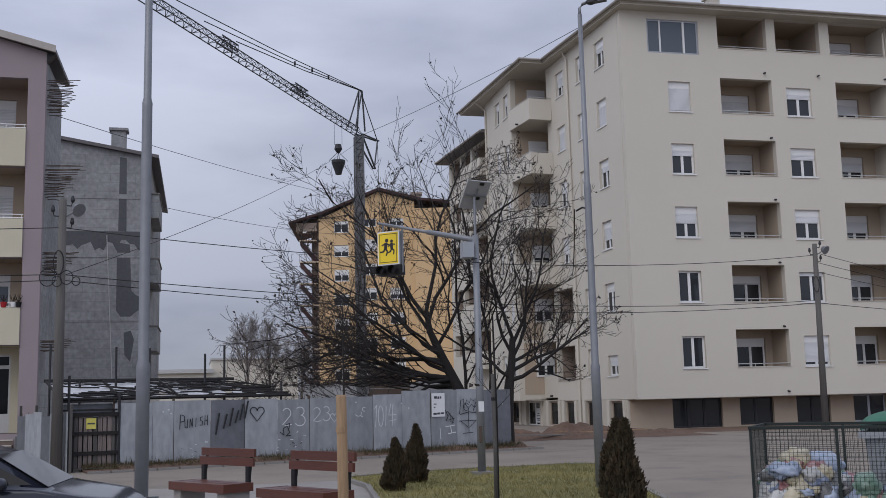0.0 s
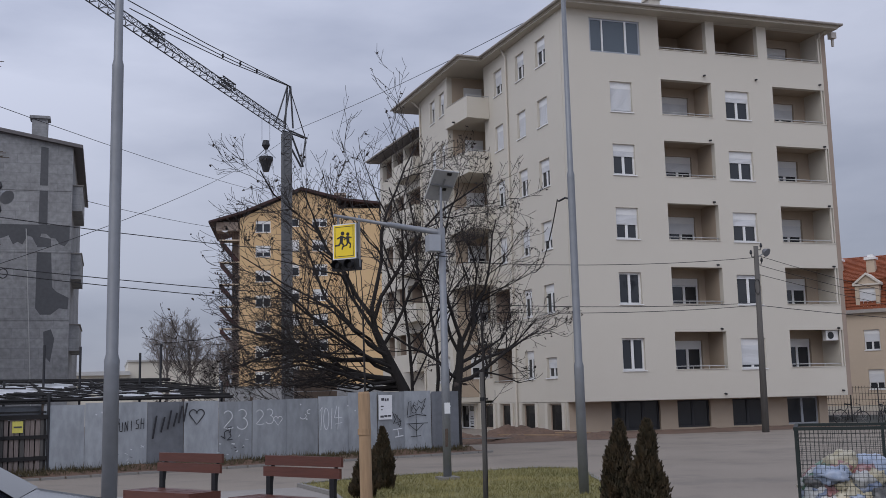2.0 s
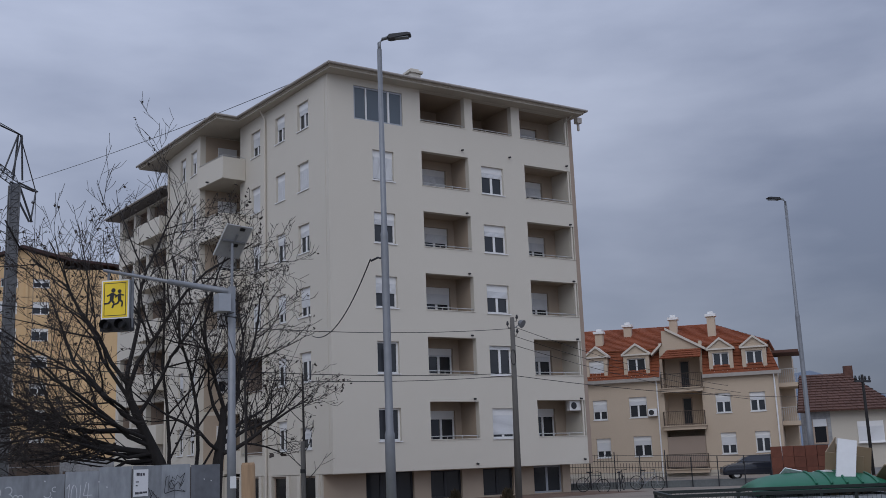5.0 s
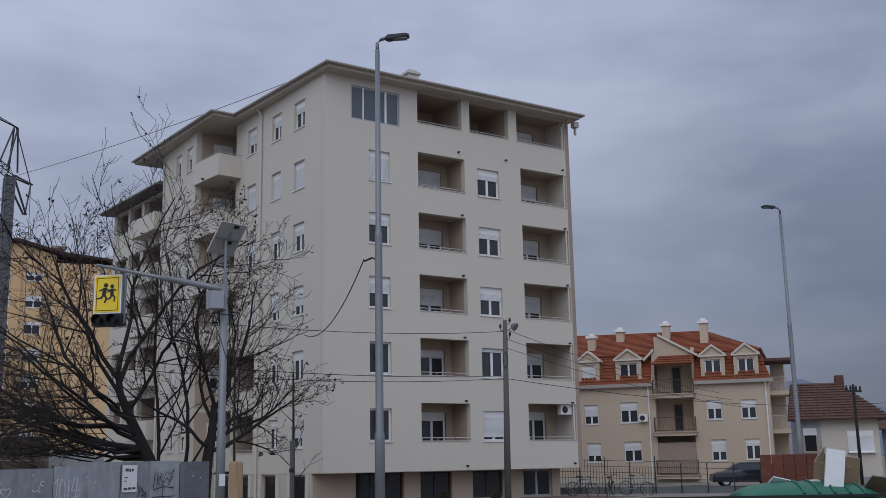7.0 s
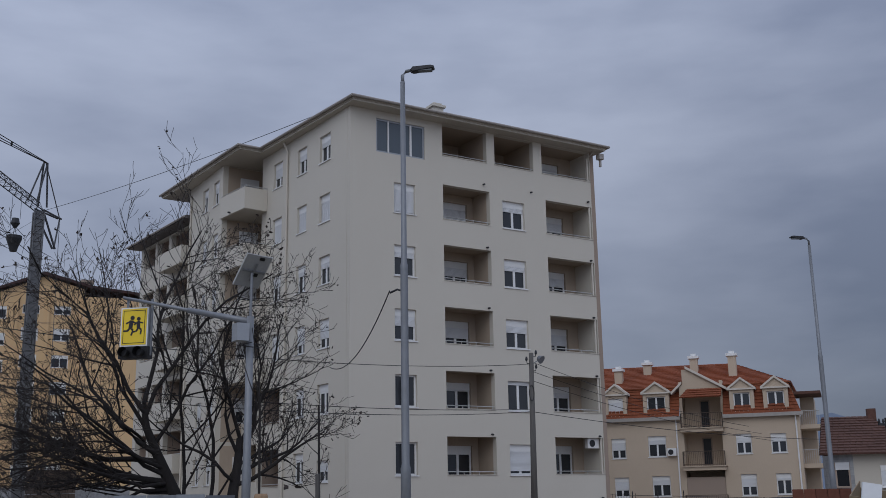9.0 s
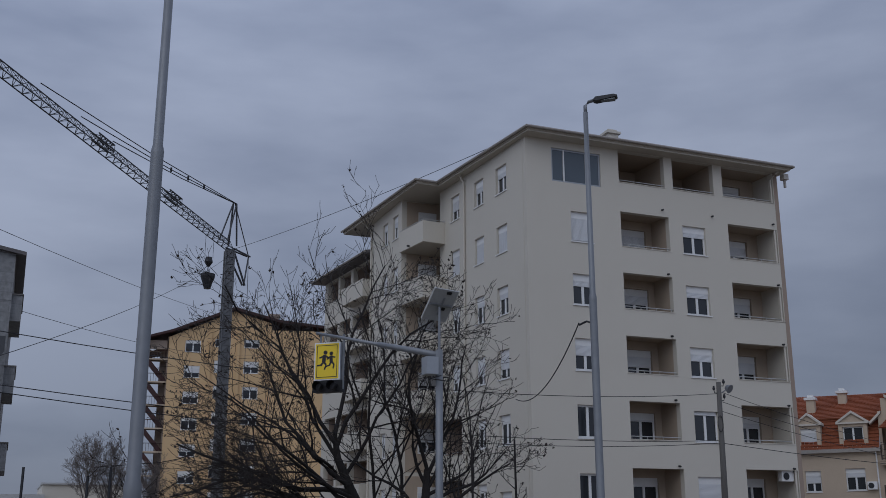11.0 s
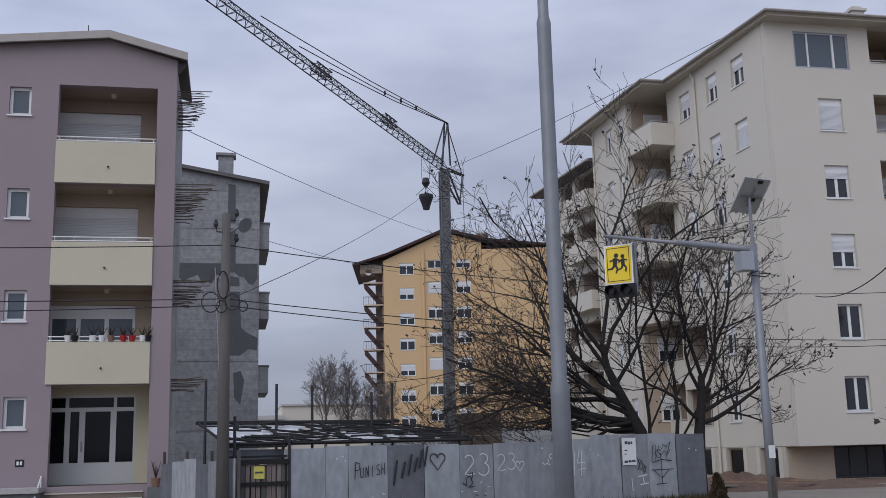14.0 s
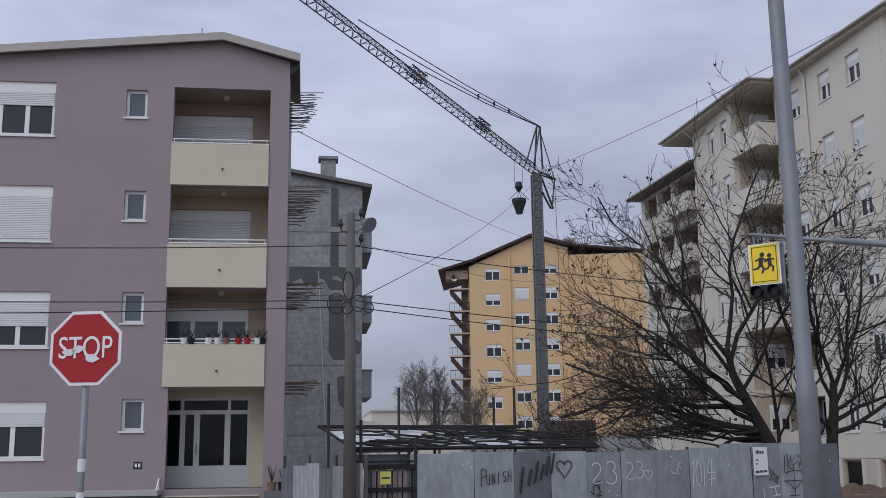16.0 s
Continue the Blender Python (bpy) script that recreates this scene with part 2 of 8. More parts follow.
BENCH_WOOD = material("varnished_bench_wood", (0.1, 0.03, 0.018), 0.42, vary=0.2, grain=14, stretch=(0.3, 3, 3), bump=0.15)
BLACK_IRON = material("black_iron", (0.02, 0.02, 0.022), 0.5, 0.5, vary=0.2, grain=20)
SIGN_YELLOW = material("sign_yellow", (0.83, 0.60, 0.02), 0.4, vary=0.03, grain=3, bump=0)
SIGN_RED = material("sign_red", (0.36, 0.008, 0.013), 0.65, vary=0.05, grain=4, bump=0)
SIGN_WHITE = material("sign_white", (0.78, 0.78, 0.78), 0.4, vary=0.03, bump=0)
SIGN_GREY = material("sign_case_grey", (0.34, 0.36, 0.39), 0.5, 0.2, vary=0.06, bump=0)
SOLAR = material("solar_cells", (0.02, 0.022, 0.03), 0.2, 0.1, vary=0.1, grain=4, bump=0)
SOLAR_BACK = material("solar_back", (0.33, 0.335, 0.34), 0.7, vary=0.1, bump=0)
CABLE = material("black_cable", (0.015, 0.015, 0.017), 0.7, vary=0.1, bump=0)
GREEN_PLASTIC = material("green_bin_plastic", (0.014, 0.13, 0.072), 0.5, vary=0.15, grain=6, bump=0.05)
GREEN_STEEL = material("dark_green_steel", (0.004, 0.011, 0.009), 0.6, 0.0, vary=0.15, bump=0)
RED_TILE_STEP = material("terracotta_step", (0.22, 0.12, 0.085), 0.7, vary=0.2, grain=12)
PLINTH = material("grey_green_plinth", (0.13, 0.14, 0.14), 0.85, vary=0.15, grain=10)
BRICK = material("hollow_brick", (0.125, 0.043, 0.026), 0.9, vary=0.2, grain=10, rnd=0.2)
CARDBOARD = material("cardboard", (0.26, 0.19, 0.12), 0.9, vary=0.12, grain=6, bump=0.1)
CAR_DARK = material("dark_car_paint", (0.02, 0.023, 0.034), 0.12, 0.0, vary=0.05, bump=0)
CAR_SILVER = material("silver_car_paint", (0.42, 0.44, 0.46), 0.25, 0.5, vary=0.04, bump=0)
TYRE = material("tyre_rubber", (0.02, 0.02, 0.02), 0.9, vary=0.2, bump=0.1)
CRANE_PAINT = material("crane_paint_worn", (0.085, 0.088, 0.095), 0.6, 0.3, vary=0.25, grain=3, bump=0)
MAST_PAINT = material("mast_paint_worn", (0.15, 0.153, 0.16), 0.6, 0.2, vary=0.25, grain=3, bump=0)
CRANE_RED = material("crane_red", (0.28, 0.06, 0.045), 0.6, vary=0.2, bump=0)
# distance haze is mixed into the ridge's blue-grey base colour
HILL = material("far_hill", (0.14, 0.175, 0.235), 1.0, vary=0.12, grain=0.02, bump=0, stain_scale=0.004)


# ---- mesh helpers ----
HOME = {}


def thing(name, m=None, label="", category="", group="", kind=""):
    """A top-level Empty; its parts are built in its own frame."""
    ob = new(name)
    ob.empty_display_size = 0.2
    ob.matrix_basis = m if m is not None else Matrix()
    return tagged(ob, label, category, group, kind)


def part(name, bm, mat, parent=None, label="", smooth=False):
    """Links a bmesh as one mesh object under a thing or a part."""
    bmesh.ops.recalc_face_normals(bm, faces=bm.faces)
    me = bpy.data.meshes.new(name)
    bm.to_mesh(me)
    bm.free()
    return link(name, me, mat, parent, label, smooth)


def link(name, me, mat, parent=None, label="", smooth=False):
    if mat is not None and not me.materials:
        me.materials.append(mat)
    if smooth:
        for p in me.polygons:
            p.use_smooth = True
    ob = new(name, me)
    if parent is not None:
        ob.parent = parent
    if label:
        ob["label"] = label
    return ob


def box(bm, x0, y0, z0, x1, y1, z1, m=None):
    c = [Vector((x, y, z)) for z in (z0, z1) for y in (y0, y1) for x in (x0, x1)]
    if m is not None:
        c = [m @ v for v in c]
    v = [bm.verts.new(p) for p in c]
    for f in ((0, 2, 3, 1), (4, 5, 7, 6), (0, 1, 5, 4), (2, 6, 7, 3), (0, 4, 6, 2), (1, 3, 7, 5)):
        bm.faces.new([v[i] for i in f])
    return v


def boxes(*rows, m=None):
    bm = bmesh.new()
    for r in rows:
        box(bm, *r, m=m)
    return bm


def tube(bm, pts, radii, n=8, cap=True):
    """A tapered tube along points."""
    pts = [Vector(p) for p in pts]
    if not hasattr(radii, "__len__"):
        radii = [radii] * len(pts)
    rings = []
    for i, p in enumerate(pts):
        d = (pts[min(i + 1, len(pts) - 1)] - pts[max(i - 1, 0)]).normalized()
        a = d.orthogonal().normalized() if abs(d.z) > 0.95 else d.cross(Vector((0, 0, 1))).normalized()
        b = d.cross(a)
        rings.append([bm.verts.new(p + (a * math.cos(2 * math.pi * k / n) + b * math.sin(2 * math.pi * k / n)) * radii[i]) for k in range(n)])
    for r, s in zip(rings, rings[1:]):
        for k in range(n):
            bm.faces.new((r[k], r[(k + 1) % n], s[(k + 1) % n], s[k]))
    if cap and n > 2:
        bm.faces.new(rings[0])
        bm.faces.new(rings[-1])
    return bm


def prism(bm, outline, d, m=None):
    """An outline in x, z pulled by d along y."""
    m = m if m is not None else Matrix()
    a = [bm.verts.new(m @ Vector((x, 0, z))) for x, z in outline]
    b = [bm.verts.new(m @ Vector((x, d, z))) for x, z in outline]
    bm.faces.new(a)
    bm.faces.new(b)
    for i in range(len(a)):
        j = (i + 1) % len(a)
        bm.faces.new((a[i], a[j], b[j], b[i]))
    return bm


def wall(bm, m, x0, z0, x1, z1, thick, holes):
    """A wall in its own frame (x right, y inwards, z up), with openings that go through it."""
    xs = sorted({x0, x1, *[min(max(h[0], x0), x1) for h in holes], *[min(max(h[2], x0), x1) for h in holes]})
    zs = sorted({z0, z1, *[min(max(h[1], z0), z1) for h in holes], *[min(max(h[3], z0), z1) for h in holes]})
    solid = [[not any(h[0] - 1e-6 < (a + b) / 2 < h[2] + 1e-6 and h[1] - 1e-6 < (c + d) / 2 < h[3] + 1e-6 for h in holes)
              for a, b in zip(xs, xs[1:])] for c, d in zip(zs, zs[1:])]
    cache = {}

    def v(i, k, y):
        key = (i, k, y)
        if key not in cache:
            cache[key] = bm.verts.new(m @ Vector((xs[i], y, zs[k])))
        return cache[key]

    def s(i, k):
        return 0 <= i < len(xs) - 1 and 0 <= k < len(zs) - 1 and solid[k][i]
    for k in range(len(zs) - 1):
        for i in range(len(xs) - 1):
            if not s(i, k):
                continue
            for y in (0, thick):
                bm.faces.new((v(i, k, y), v(i + 1, k, y), v(i + 1, k + 1, y), v(i, k + 1, y)))
            for a, b, out in (((i, k), (i + 1, k), s(i, k - 1)), ((i, k + 1), (i + 1, k + 1), s(i, k + 1)),
                              ((i, k), (i, k + 1), s(i - 1, k)), ((i + 1, k), (i + 1, k + 1), s(i + 1, k))):
                if not out:
                    bm.faces.new((v(*a, 0), v(*b, 0), v(*b, thick), v(*a, thick)))
    return bm


def face_frame(x, y, right):
    """The frame of a wall whose left end, seen from outside, stands at x, y and which runs to the right."""
    r = Vector((*right, 0)).normalized()
    inward = Vector((0, 0, 1)).cross(r)
    return Matrix(((r.x, inward.x, 0, x), (r.y, inward.y, 0, y), (0, 0, 1, 0), (0, 0, 0, 1)))


def window(parent, m, x0, z0, x1, z1, shut=0.0, leaves=2, inset=0.14, glass=None, sill=True, boxed=True, frame_mat=None, pane_label=""):
    """A casement with frame, leaves, panes, sill and a roller shutter let down by a share."""
    fm = frame_mat or WHITE
    f, y0 = 0.085, inset
    top = z1 - (min(0.32, 0.24 * (z1 - z0)) if boxed else 0.0)
    bar = 0.13
    w = (x1 - x0 - 2 * f + bar) / leaves
    lights = [(x0 + f + i * w, z0 + f, x0 + f + (i + 1) * w - bar, top - f) for i in range(leaves)]
    ob = part("window", wall(bmesh.new(), m @ Matrix.Translation((0, y0, 0)), x0, z0, x1, top, 0.07, lights), fm, parent)
    for a, c, b, d in lights:
        part("pane", boxes((a - 0.01, y0 + 0.035, c - 0.01, b + 0.01, y0 + 0.05, d + 0.01), m=m), glass or GLASS, ob, pane_label)
    if boxed:
        part("shutter_box", boxes((x0, y0 - 0.02, top, x1, y0 + 0.08, z1), m=m), fm, ob)
    if shut > 0:
        zb = top - f * 0.4 - (top - f - z0 - f * 0.4) * shut
        n = max(3, int((top - zb) / 0.05))
        h = (top - 0.002 - zb) / n
        prof = []
        for k in range(n):
            prof += [(y0 - 0.008, zb + k * h), (y0 - 0.024, zb + k * h + h * 0.25), (y0 - 0.024, zb + (k + 0.85) * h)]
        bm = bmesh.new()
        rows = [[bm.verts.new(m @ Vector((x, y, z))) for y, z in prof + [(y0 - 0.004, top - 0.002), (y0 - 0.004, zb)]] for x in (x0 + 0.03, x1 - 0.03)]
        k = len(rows[0])
        for i in range(k):
            bm.faces.new((rows[0][i], rows[0][(i + 1) % k], rows[1][(i + 1) % k], rows[1][i]))
        part("roller_shutter", bm, SHUTTER, ob, "white roller shutter partly let down" if shut < 0.95 else "white roller shutter let down")
    if sill:
        part("sill", boxes((x0 - 0.05, -0.05, z0 - 0.045, x1 + 0.05, inset + 0.02, z0), m=m), WHITE, ob)
    return ob


def cable(a, b, sag, r=0.012, label="black overhead cable strung between poles", n=18):
    bm = bmesh.new()
    a, b = Vector(a), Vector(b)
    tube(bm, [a.lerp(b, i / n) - Vector((0, 0, sag * 4 * (i / n) * (1 - i / n))) for i in range(n + 1)], r, 5)
    return tagged(part("overhead_cable", bm, CABLE), label, "cable", "overhead cables")


# ---- ground ----
def sheet(name, outline, z, mat, label, depth=0.0, category="ground"):
    bm = bmesh.new()
    top = [bm.verts.new((x, y, z)) for x, y in outline]
    bm.faces.new(top)
    if depth:
        low = [bm.verts.new((x, y, z - depth)) for x, y in outline]
        for i in range(len(top)):
            j = (i + 1) % len(top)
            bm.faces.new((top[i], top[j], low[j], low[i]))
    return tagged(part(name, bm, mat), label, category, "", "structure")


sheet("ground", [(-2500, -2500), (2500, -2500), (2500, 2500), (-2500, 2500)], 0.0, ASPHALT, "worn grey asphalt of street and yards, patched and damp")


# ---- the cream apartment block ----
STOREY = 3.0
block = thing("apartment_building", None, "six-storey cream rendered apartment block with recessed balconies and wide eaves", "apartment building")
W, Z_LOW, Z_TOP = 14.5, 1.39, 19.62
COL_A, COL_B, COL_C, COL_D = (2.30, 3.44), (5.0, 7.72), (8.48, 9.82), (11.2, 14.22)
front = face_frame(0, 0, (1, 0))
holes = []
for r in range(2, 7):
    s = 2.72 + STOREY * (6 - r)
    holes += [(COL_A[0], s, COL_A[1], s + 1.46), (COL_C[0], s, COL_C[1], s + 1.42), (COL_B[0], s + 0.03, COL_B[1], s + 1.74), (COL_D[0], s + 0.05, COL_D[1], s + 1.8)]
TOP_HOLES = [(1.36, 17.54, 4.0, 19.2), (5.0, 17.95, 7.6, 19.55), (8.08, 17.95, 10.5, 19.55), (11.04, 17.95, 14.22, 19.55)]
part("front_wall", wall(bmesh.new(), front, 0, Z_LOW, W, Z_TOP, 0.3, holes + TOP_HOLES), CREAM, block)
part("corner_strip", boxes((14.26, -0.012, Z_LOW, 14.5, -0.002, Z_TOP)), BROWN_RENDER, block, "brown rendered edge strip")

SHUT_A = {2: 1.0, 3: 0.22, 4: 0.42, 5: 0.0, 6: 0.0}
SHUT_C = {2: 0.2, 3: 0.22, 4: 0.3, 5: 0.12, 6: 0.9}
SHUT_B = {2: 0.3, 3: 0.24, 4: 0.28, 5: 0.03, 6: 0.0}
SHUT_D = {2: 0.27, 3: 0.24, 4: 0.3, 5: 0.13, 6: 0.0}
window(block, front, *TOP_HOLES[0][:2], *TOP_HOLES[0][2:], leaves=1, glass=GLASS_BLUE, boxed=False, sill=False, inset=0.06, frame_mat=SIGN_GREY)
for a, b in ((2.0, 2.07), (3.2, 3.3)):
    part("mullion", boxes((a, 0.04, 17.6, b, 0.13, 19.15), m=front), WHITE, block)
for r in range(2, 7):
    s = 2.72 + STOREY * (6 - r)
    window(block, front, COL_A[0], s, COL_A[1], s + 1.46, SHUT_A[r], boxed=r < 5)
    window(block, front, COL_C[0], s, COL_C[1], s + 1.42, SHUT_C[r], boxed=r != 5)


def loggia(x0, x1, z0, z1, shut, back=1.55, wide=2.25):
    """A recessed balcony: inner walls, floor, ceiling, rail and a glazed door behind."""
    fl = z0 - 0.85
    bm = bmesh.new()
    d0, d1 = x0 + 0.12, x0 + 0.12 + wide
    wall(bm, Matrix.Translation((0, back, 0)), x0, fl, x1, z1 + 0.08, 0.15, [(d0, fl + 0.06, d1, z1 - 0.33)])
    box(bm, x0 - 0.1, 0.3, fl, x0, back, z1 + 0.08)
    box(bm, x1, 0.3, fl, x1 + 0.1, back, z1 + 0.08)
    box(bm, x0 - 0.1, 0.3, fl - 0.12, x1 + 0.1, back + 0.15, fl)
    box(bm, x0 - 0.1, 0.3, z1 + 0.08, x1 + 0.1, back + 0.15, z1 + 0.2)
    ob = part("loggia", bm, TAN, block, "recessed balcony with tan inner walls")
    window(ob, Matrix.Translation((0, back, 0)), d0, fl + 0.06, d1, z1 - 0.33, shut, leaves=3, sill=False)
    bm = bmesh.new()
    tube(bm, [(x0, 0.1, z0 + 0.13), (x1, 0.1, z0 + 0.13)], 0.022, 6)
    for k in range(4):
        xx = x0 + 0.1 + k * (x1 - x0 - 0.2) / 3
        tube(bm, [(xx, 0.1, z0 - 0.02), (xx, 0.1, z0 + 0.13)], 0.014, 5)
    part("rail", bm, RAIL, ob)
    part("coping", boxes((x0 - 0.02, -0.03, z0 - 0.03, x1 + 0.02, 0.33, z0)), CREAM, ob)
    part("spout", tube(bmesh.new(), [(x1 - 0.25, 0.05, fl - 0.3), (x1 - 0.25, -0.14, fl - 0.33)], 0.045, 8), DARK_STEEL, ob)
    return ob


for r in range(2, 7):
    s = 2.72 + STOREY * (6 - r)
    loggia(COL_B[0], COL_B[1], s + 0.03, s + 1.74, SHUT_B[r])
    loggia(COL_D[0], COL_D[1], s + 0.05, s + 1.8, SHUT_D[r], wide=2.2)
loggia(5.0, 7.6, 17.95, 19.47, 0.0, wide=1.0, back=2.6)
loggia(8.08, 10.5, 17.95, 19.47, 0.0, wide=1.0, back=2.6)
loggia(11.04, 14.22, 17.95, 19.47, 0.3, wide=2.2)
part("downpipe", tube(bmesh.new(), [(14.12, 0.06, 2.7), (14.12, 0.06, 19.2), (14.3, -0.4, 19.55)], 0.05, 8), CREAM, block)

# side: near part flush with the corner, then a bay that stands out, then a lower wing
side = face_frame(-0.47, 9.4, (0.05, -1))


def su(y):
    return (9.4 - y) * 1.00125


holes = []
SIDE_COLS = [(1.88, 2.96), (4.28, 5.28), (7.0, 8.05)]
for r in range(1, 7):
    s = 2.5 + STOREY * (6 - r)
    for c, (a, b) in enumerate(SIDE_COLS):
        h = 1.36 if not (r == 6 and c == 0) else 0.95
        if c == 2 and r > 4:
            holes.append((su(9.3), s - 0.1, su(6.85), s + 1.66))
            continue
        holes.append((su(b), s, su(a), s + h))
part("side_wall", wall(bmesh.new(), side, 0, Z_LOW, su(0.302), Z_TOP, 0.3, holes), CREAM, block)


def side_loggia(m, h, deep=1.3):
    """A plain recess with brown walls behind an opening, its rail and a glazed door."""
    x0, z0, x1, z1 = h
    fl = z0 - 0.75
    bm = boxes((x0 - 0.1, deep, fl, x1 + 0.1, deep + 0.1, z1 + 0.12), (x0 - 0.1, 0.3, fl, x0, deep, z1 + 0.12), (x1, 0.3, fl, x1 + 0.1, deep, z1 + 0.12),
               (x0, 0.3, z1 + 0.02, x1, deep, z1 + 0.12), (x0, 0.3, fl - 0.1, x1, deep, fl), m=m)
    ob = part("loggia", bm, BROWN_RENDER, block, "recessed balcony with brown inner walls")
    window(ob, m @ Matrix.Translation((0, deep - 0.12, 0)), x0 + 0.1, fl + 0.1, x1 - 0.1, z1 - 0.1, 0.0, sill=False, boxed=False, inset=0.0, glass=GLASS_DARK)
    part("rail", tube(bmesh.new(), [m @ Vector((x0, 0.1, z0 + 0.1)), m @ Vector((x1, 0.1, z0 + 0.1))], 0.02, 6), RAIL, ob)
    part("coping", boxes((x0 - 0.02, -0.03, z0 - 0.03, x1 + 0.02, 0.33, z0), m=m), CREAM, ob)
    return ob


SHUT_S = {1: (0.25, 0.3, 0.5), 2: (1.0, 1.0, 1.0), 3: (0.25, 0.2, 0.3), 4: (0.6, 0.6, 0.6), 5: (0.0, 0.1, 0.2), 6: (0.4, 0.0, 0.1)}
for i, h in enumerate(holes):
    r, c = i // 3 + 1, i % 3
    if c == 2 and r > 4:
        side_loggia(side, h)
        continue
    window(block, side, *h, SHUT_S[r][c], boxed=True)
part("downpipe", tube(bmesh.new(), [(-0.6, 6.35, 19.6), (-0.4, 6.3, 19.1), (-0.4, 6.3, 0.1)], 0.055, 8), CREAM, block)

BAY_X, BAY0, BAY1 = -1.95, 11.4, 16.8
bay = face_frame(BAY_X, BAY1, (0, -1))
holes = []
for r in range(1, 7):
    s = 2.56 + STOREY * (6 - r)
    for a, b in ((11.95, 12.85), (13.7, 14.6)):
        holes.append((BAY1 - b, s, BAY1 - a, s + 1.36))
part("bay_wall", wall(bmesh.new(), bay, 0, Z_LOW, BAY1 - BAY0, Z_TOP, 0.3, holes), CREAM, block)
for i, h in enumerate(holes):
    window(block, bay, *h, (0.3, 0.8, 0.1, 0.5, 0.0)[(i * 7) % 5])
part("bay_wall", boxes((BAY_X + 0.3, BAY0 + 0.02, Z_LOW, 1.4, BAY0 + 0.27, Z_TOP), (BAY_X + 0.3, BAY1 - 0.25, Z_LOW, 3.0, BAY1, Z_TOP)), CREAM, block)
part("downpipe", tube(bmesh.new(), [(-2.7, 16.4, 19.65), (BAY_X - 0.07, 16.5, 19.1), (BAY_X - 0.07, 16.5, 0.1)], 0.055, 8), CREAM, block)
# corner balconies between the two parts
for r in range(1, 7):
    fl = 1.72 + STOREY * (6 - r)
    bm = bmesh.new()
    pts = [(-0.45, 8.75), (-1.75, 8.62), (-2.08, 11.4)] if r < 5 else [(-0.47, 9.41), (-0.5, 10.4), (-0.53, 11.38)]
    inner = [(-0.45, 8.9), (-1.64, 8.77), (-1.96, 11.4)] if r < 5 else [(-0.3, 9.41), (-0.33, 10.4), (-0.36, 11.38)]
    for (a, b, c, d) in zip(pts, pts[1:], inner, inner[1:]):
        v = [bm.verts.new((*p, z)) for z in (fl - 0.2, fl + 0.95) for p in (a, b, d, c)]
        for f in ((0, 1, 2, 3), (4, 5, 6, 7), (0, 1, 5, 4), (1, 2, 6, 5), (2, 3, 7, 6), (3, 0, 4, 7)):
            bm.faces.new([v[i] for i in f])
    ob = part("corner_balcony", bm, CREAM, block, "cream balcony parapet at the inner corner")
    bm = bmesh.new()
    lo = [bm.verts.new((x, y, fl - 0.2)) for x, y in inner + [(1.0, 11.4), (1.0, 9.5), (-0.2, 9.4)]]
    hi = [bm.verts.new((v.co.x, v.co.y, fl)) for v in lo]
    bm.faces.new(lo)
    bm.faces.new(hi)
    for i in range(len(lo)):
        bm.faces.new((lo[i], lo[(i + 1) % len(lo)], hi[(i + 1) % len(lo)], hi[i]))
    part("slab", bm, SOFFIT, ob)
    bm = bmesh.new()
    wall(bm, face_frame(0.9, 11.4, (0, -1)), 0, fl, 2.0, fl + 2.8, 0.2, [(0.5, fl + 0.05, 1.5, fl + 2.15)])
    wall(bm, face_frame(BAY_X + 0.3, 11.4, (1, 0)), 0, fl, 2.55, fl + 2.8, 0.018, [(0.7, fl + 0.95, 1.75, fl + 2.25)])
    box(bm, -0.15, 9.41, fl, 0.9, 9.6, fl + 2.8)
    part("inner_wall", bm, TAN, ob)
    window(ob, face_frame(0.9, 11.4, (0, -1)), 0.5, fl + 0.05, 1.5, fl + 2.15, 0.35, sill=False, inset=0.04)
    window(ob, face_frame(BAY_X + 0.3, 11.4, (1, 0)), 0.7, fl + 0.95, 1.75, fl + 2.25, 0.4, sill=False, inset=-0.06)
    bm = bmesh.new()
    tube(bm, [(x * 0.97, y, fl + 1.03) for x, y in pts], 0.02, 6)
    part("rail", bm, RAIL, ob)
    sx = -1.88 if r < 5 else -0.45
    part("spout", tube(bmesh.new(), [(sx, 10.2, fl - 0.1), (sx - 0.2, 10.15, fl - 0.12)], 0.05, 8), DARK_STEEL, ob)

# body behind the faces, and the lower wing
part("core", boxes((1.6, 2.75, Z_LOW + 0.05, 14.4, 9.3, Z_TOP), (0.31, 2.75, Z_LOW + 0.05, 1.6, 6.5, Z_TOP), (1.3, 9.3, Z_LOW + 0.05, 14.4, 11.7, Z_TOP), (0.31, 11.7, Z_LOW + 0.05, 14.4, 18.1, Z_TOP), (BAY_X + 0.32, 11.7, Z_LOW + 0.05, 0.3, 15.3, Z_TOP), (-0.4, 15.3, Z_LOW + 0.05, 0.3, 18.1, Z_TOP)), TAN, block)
part("end_wall", boxes((14.2, 0.3, Z_LOW, 14.5, 18.3, Z_TOP)), CREAM, block)
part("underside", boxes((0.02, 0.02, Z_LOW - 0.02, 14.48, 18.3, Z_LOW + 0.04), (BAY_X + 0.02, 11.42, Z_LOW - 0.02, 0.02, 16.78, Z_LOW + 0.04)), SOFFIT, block)

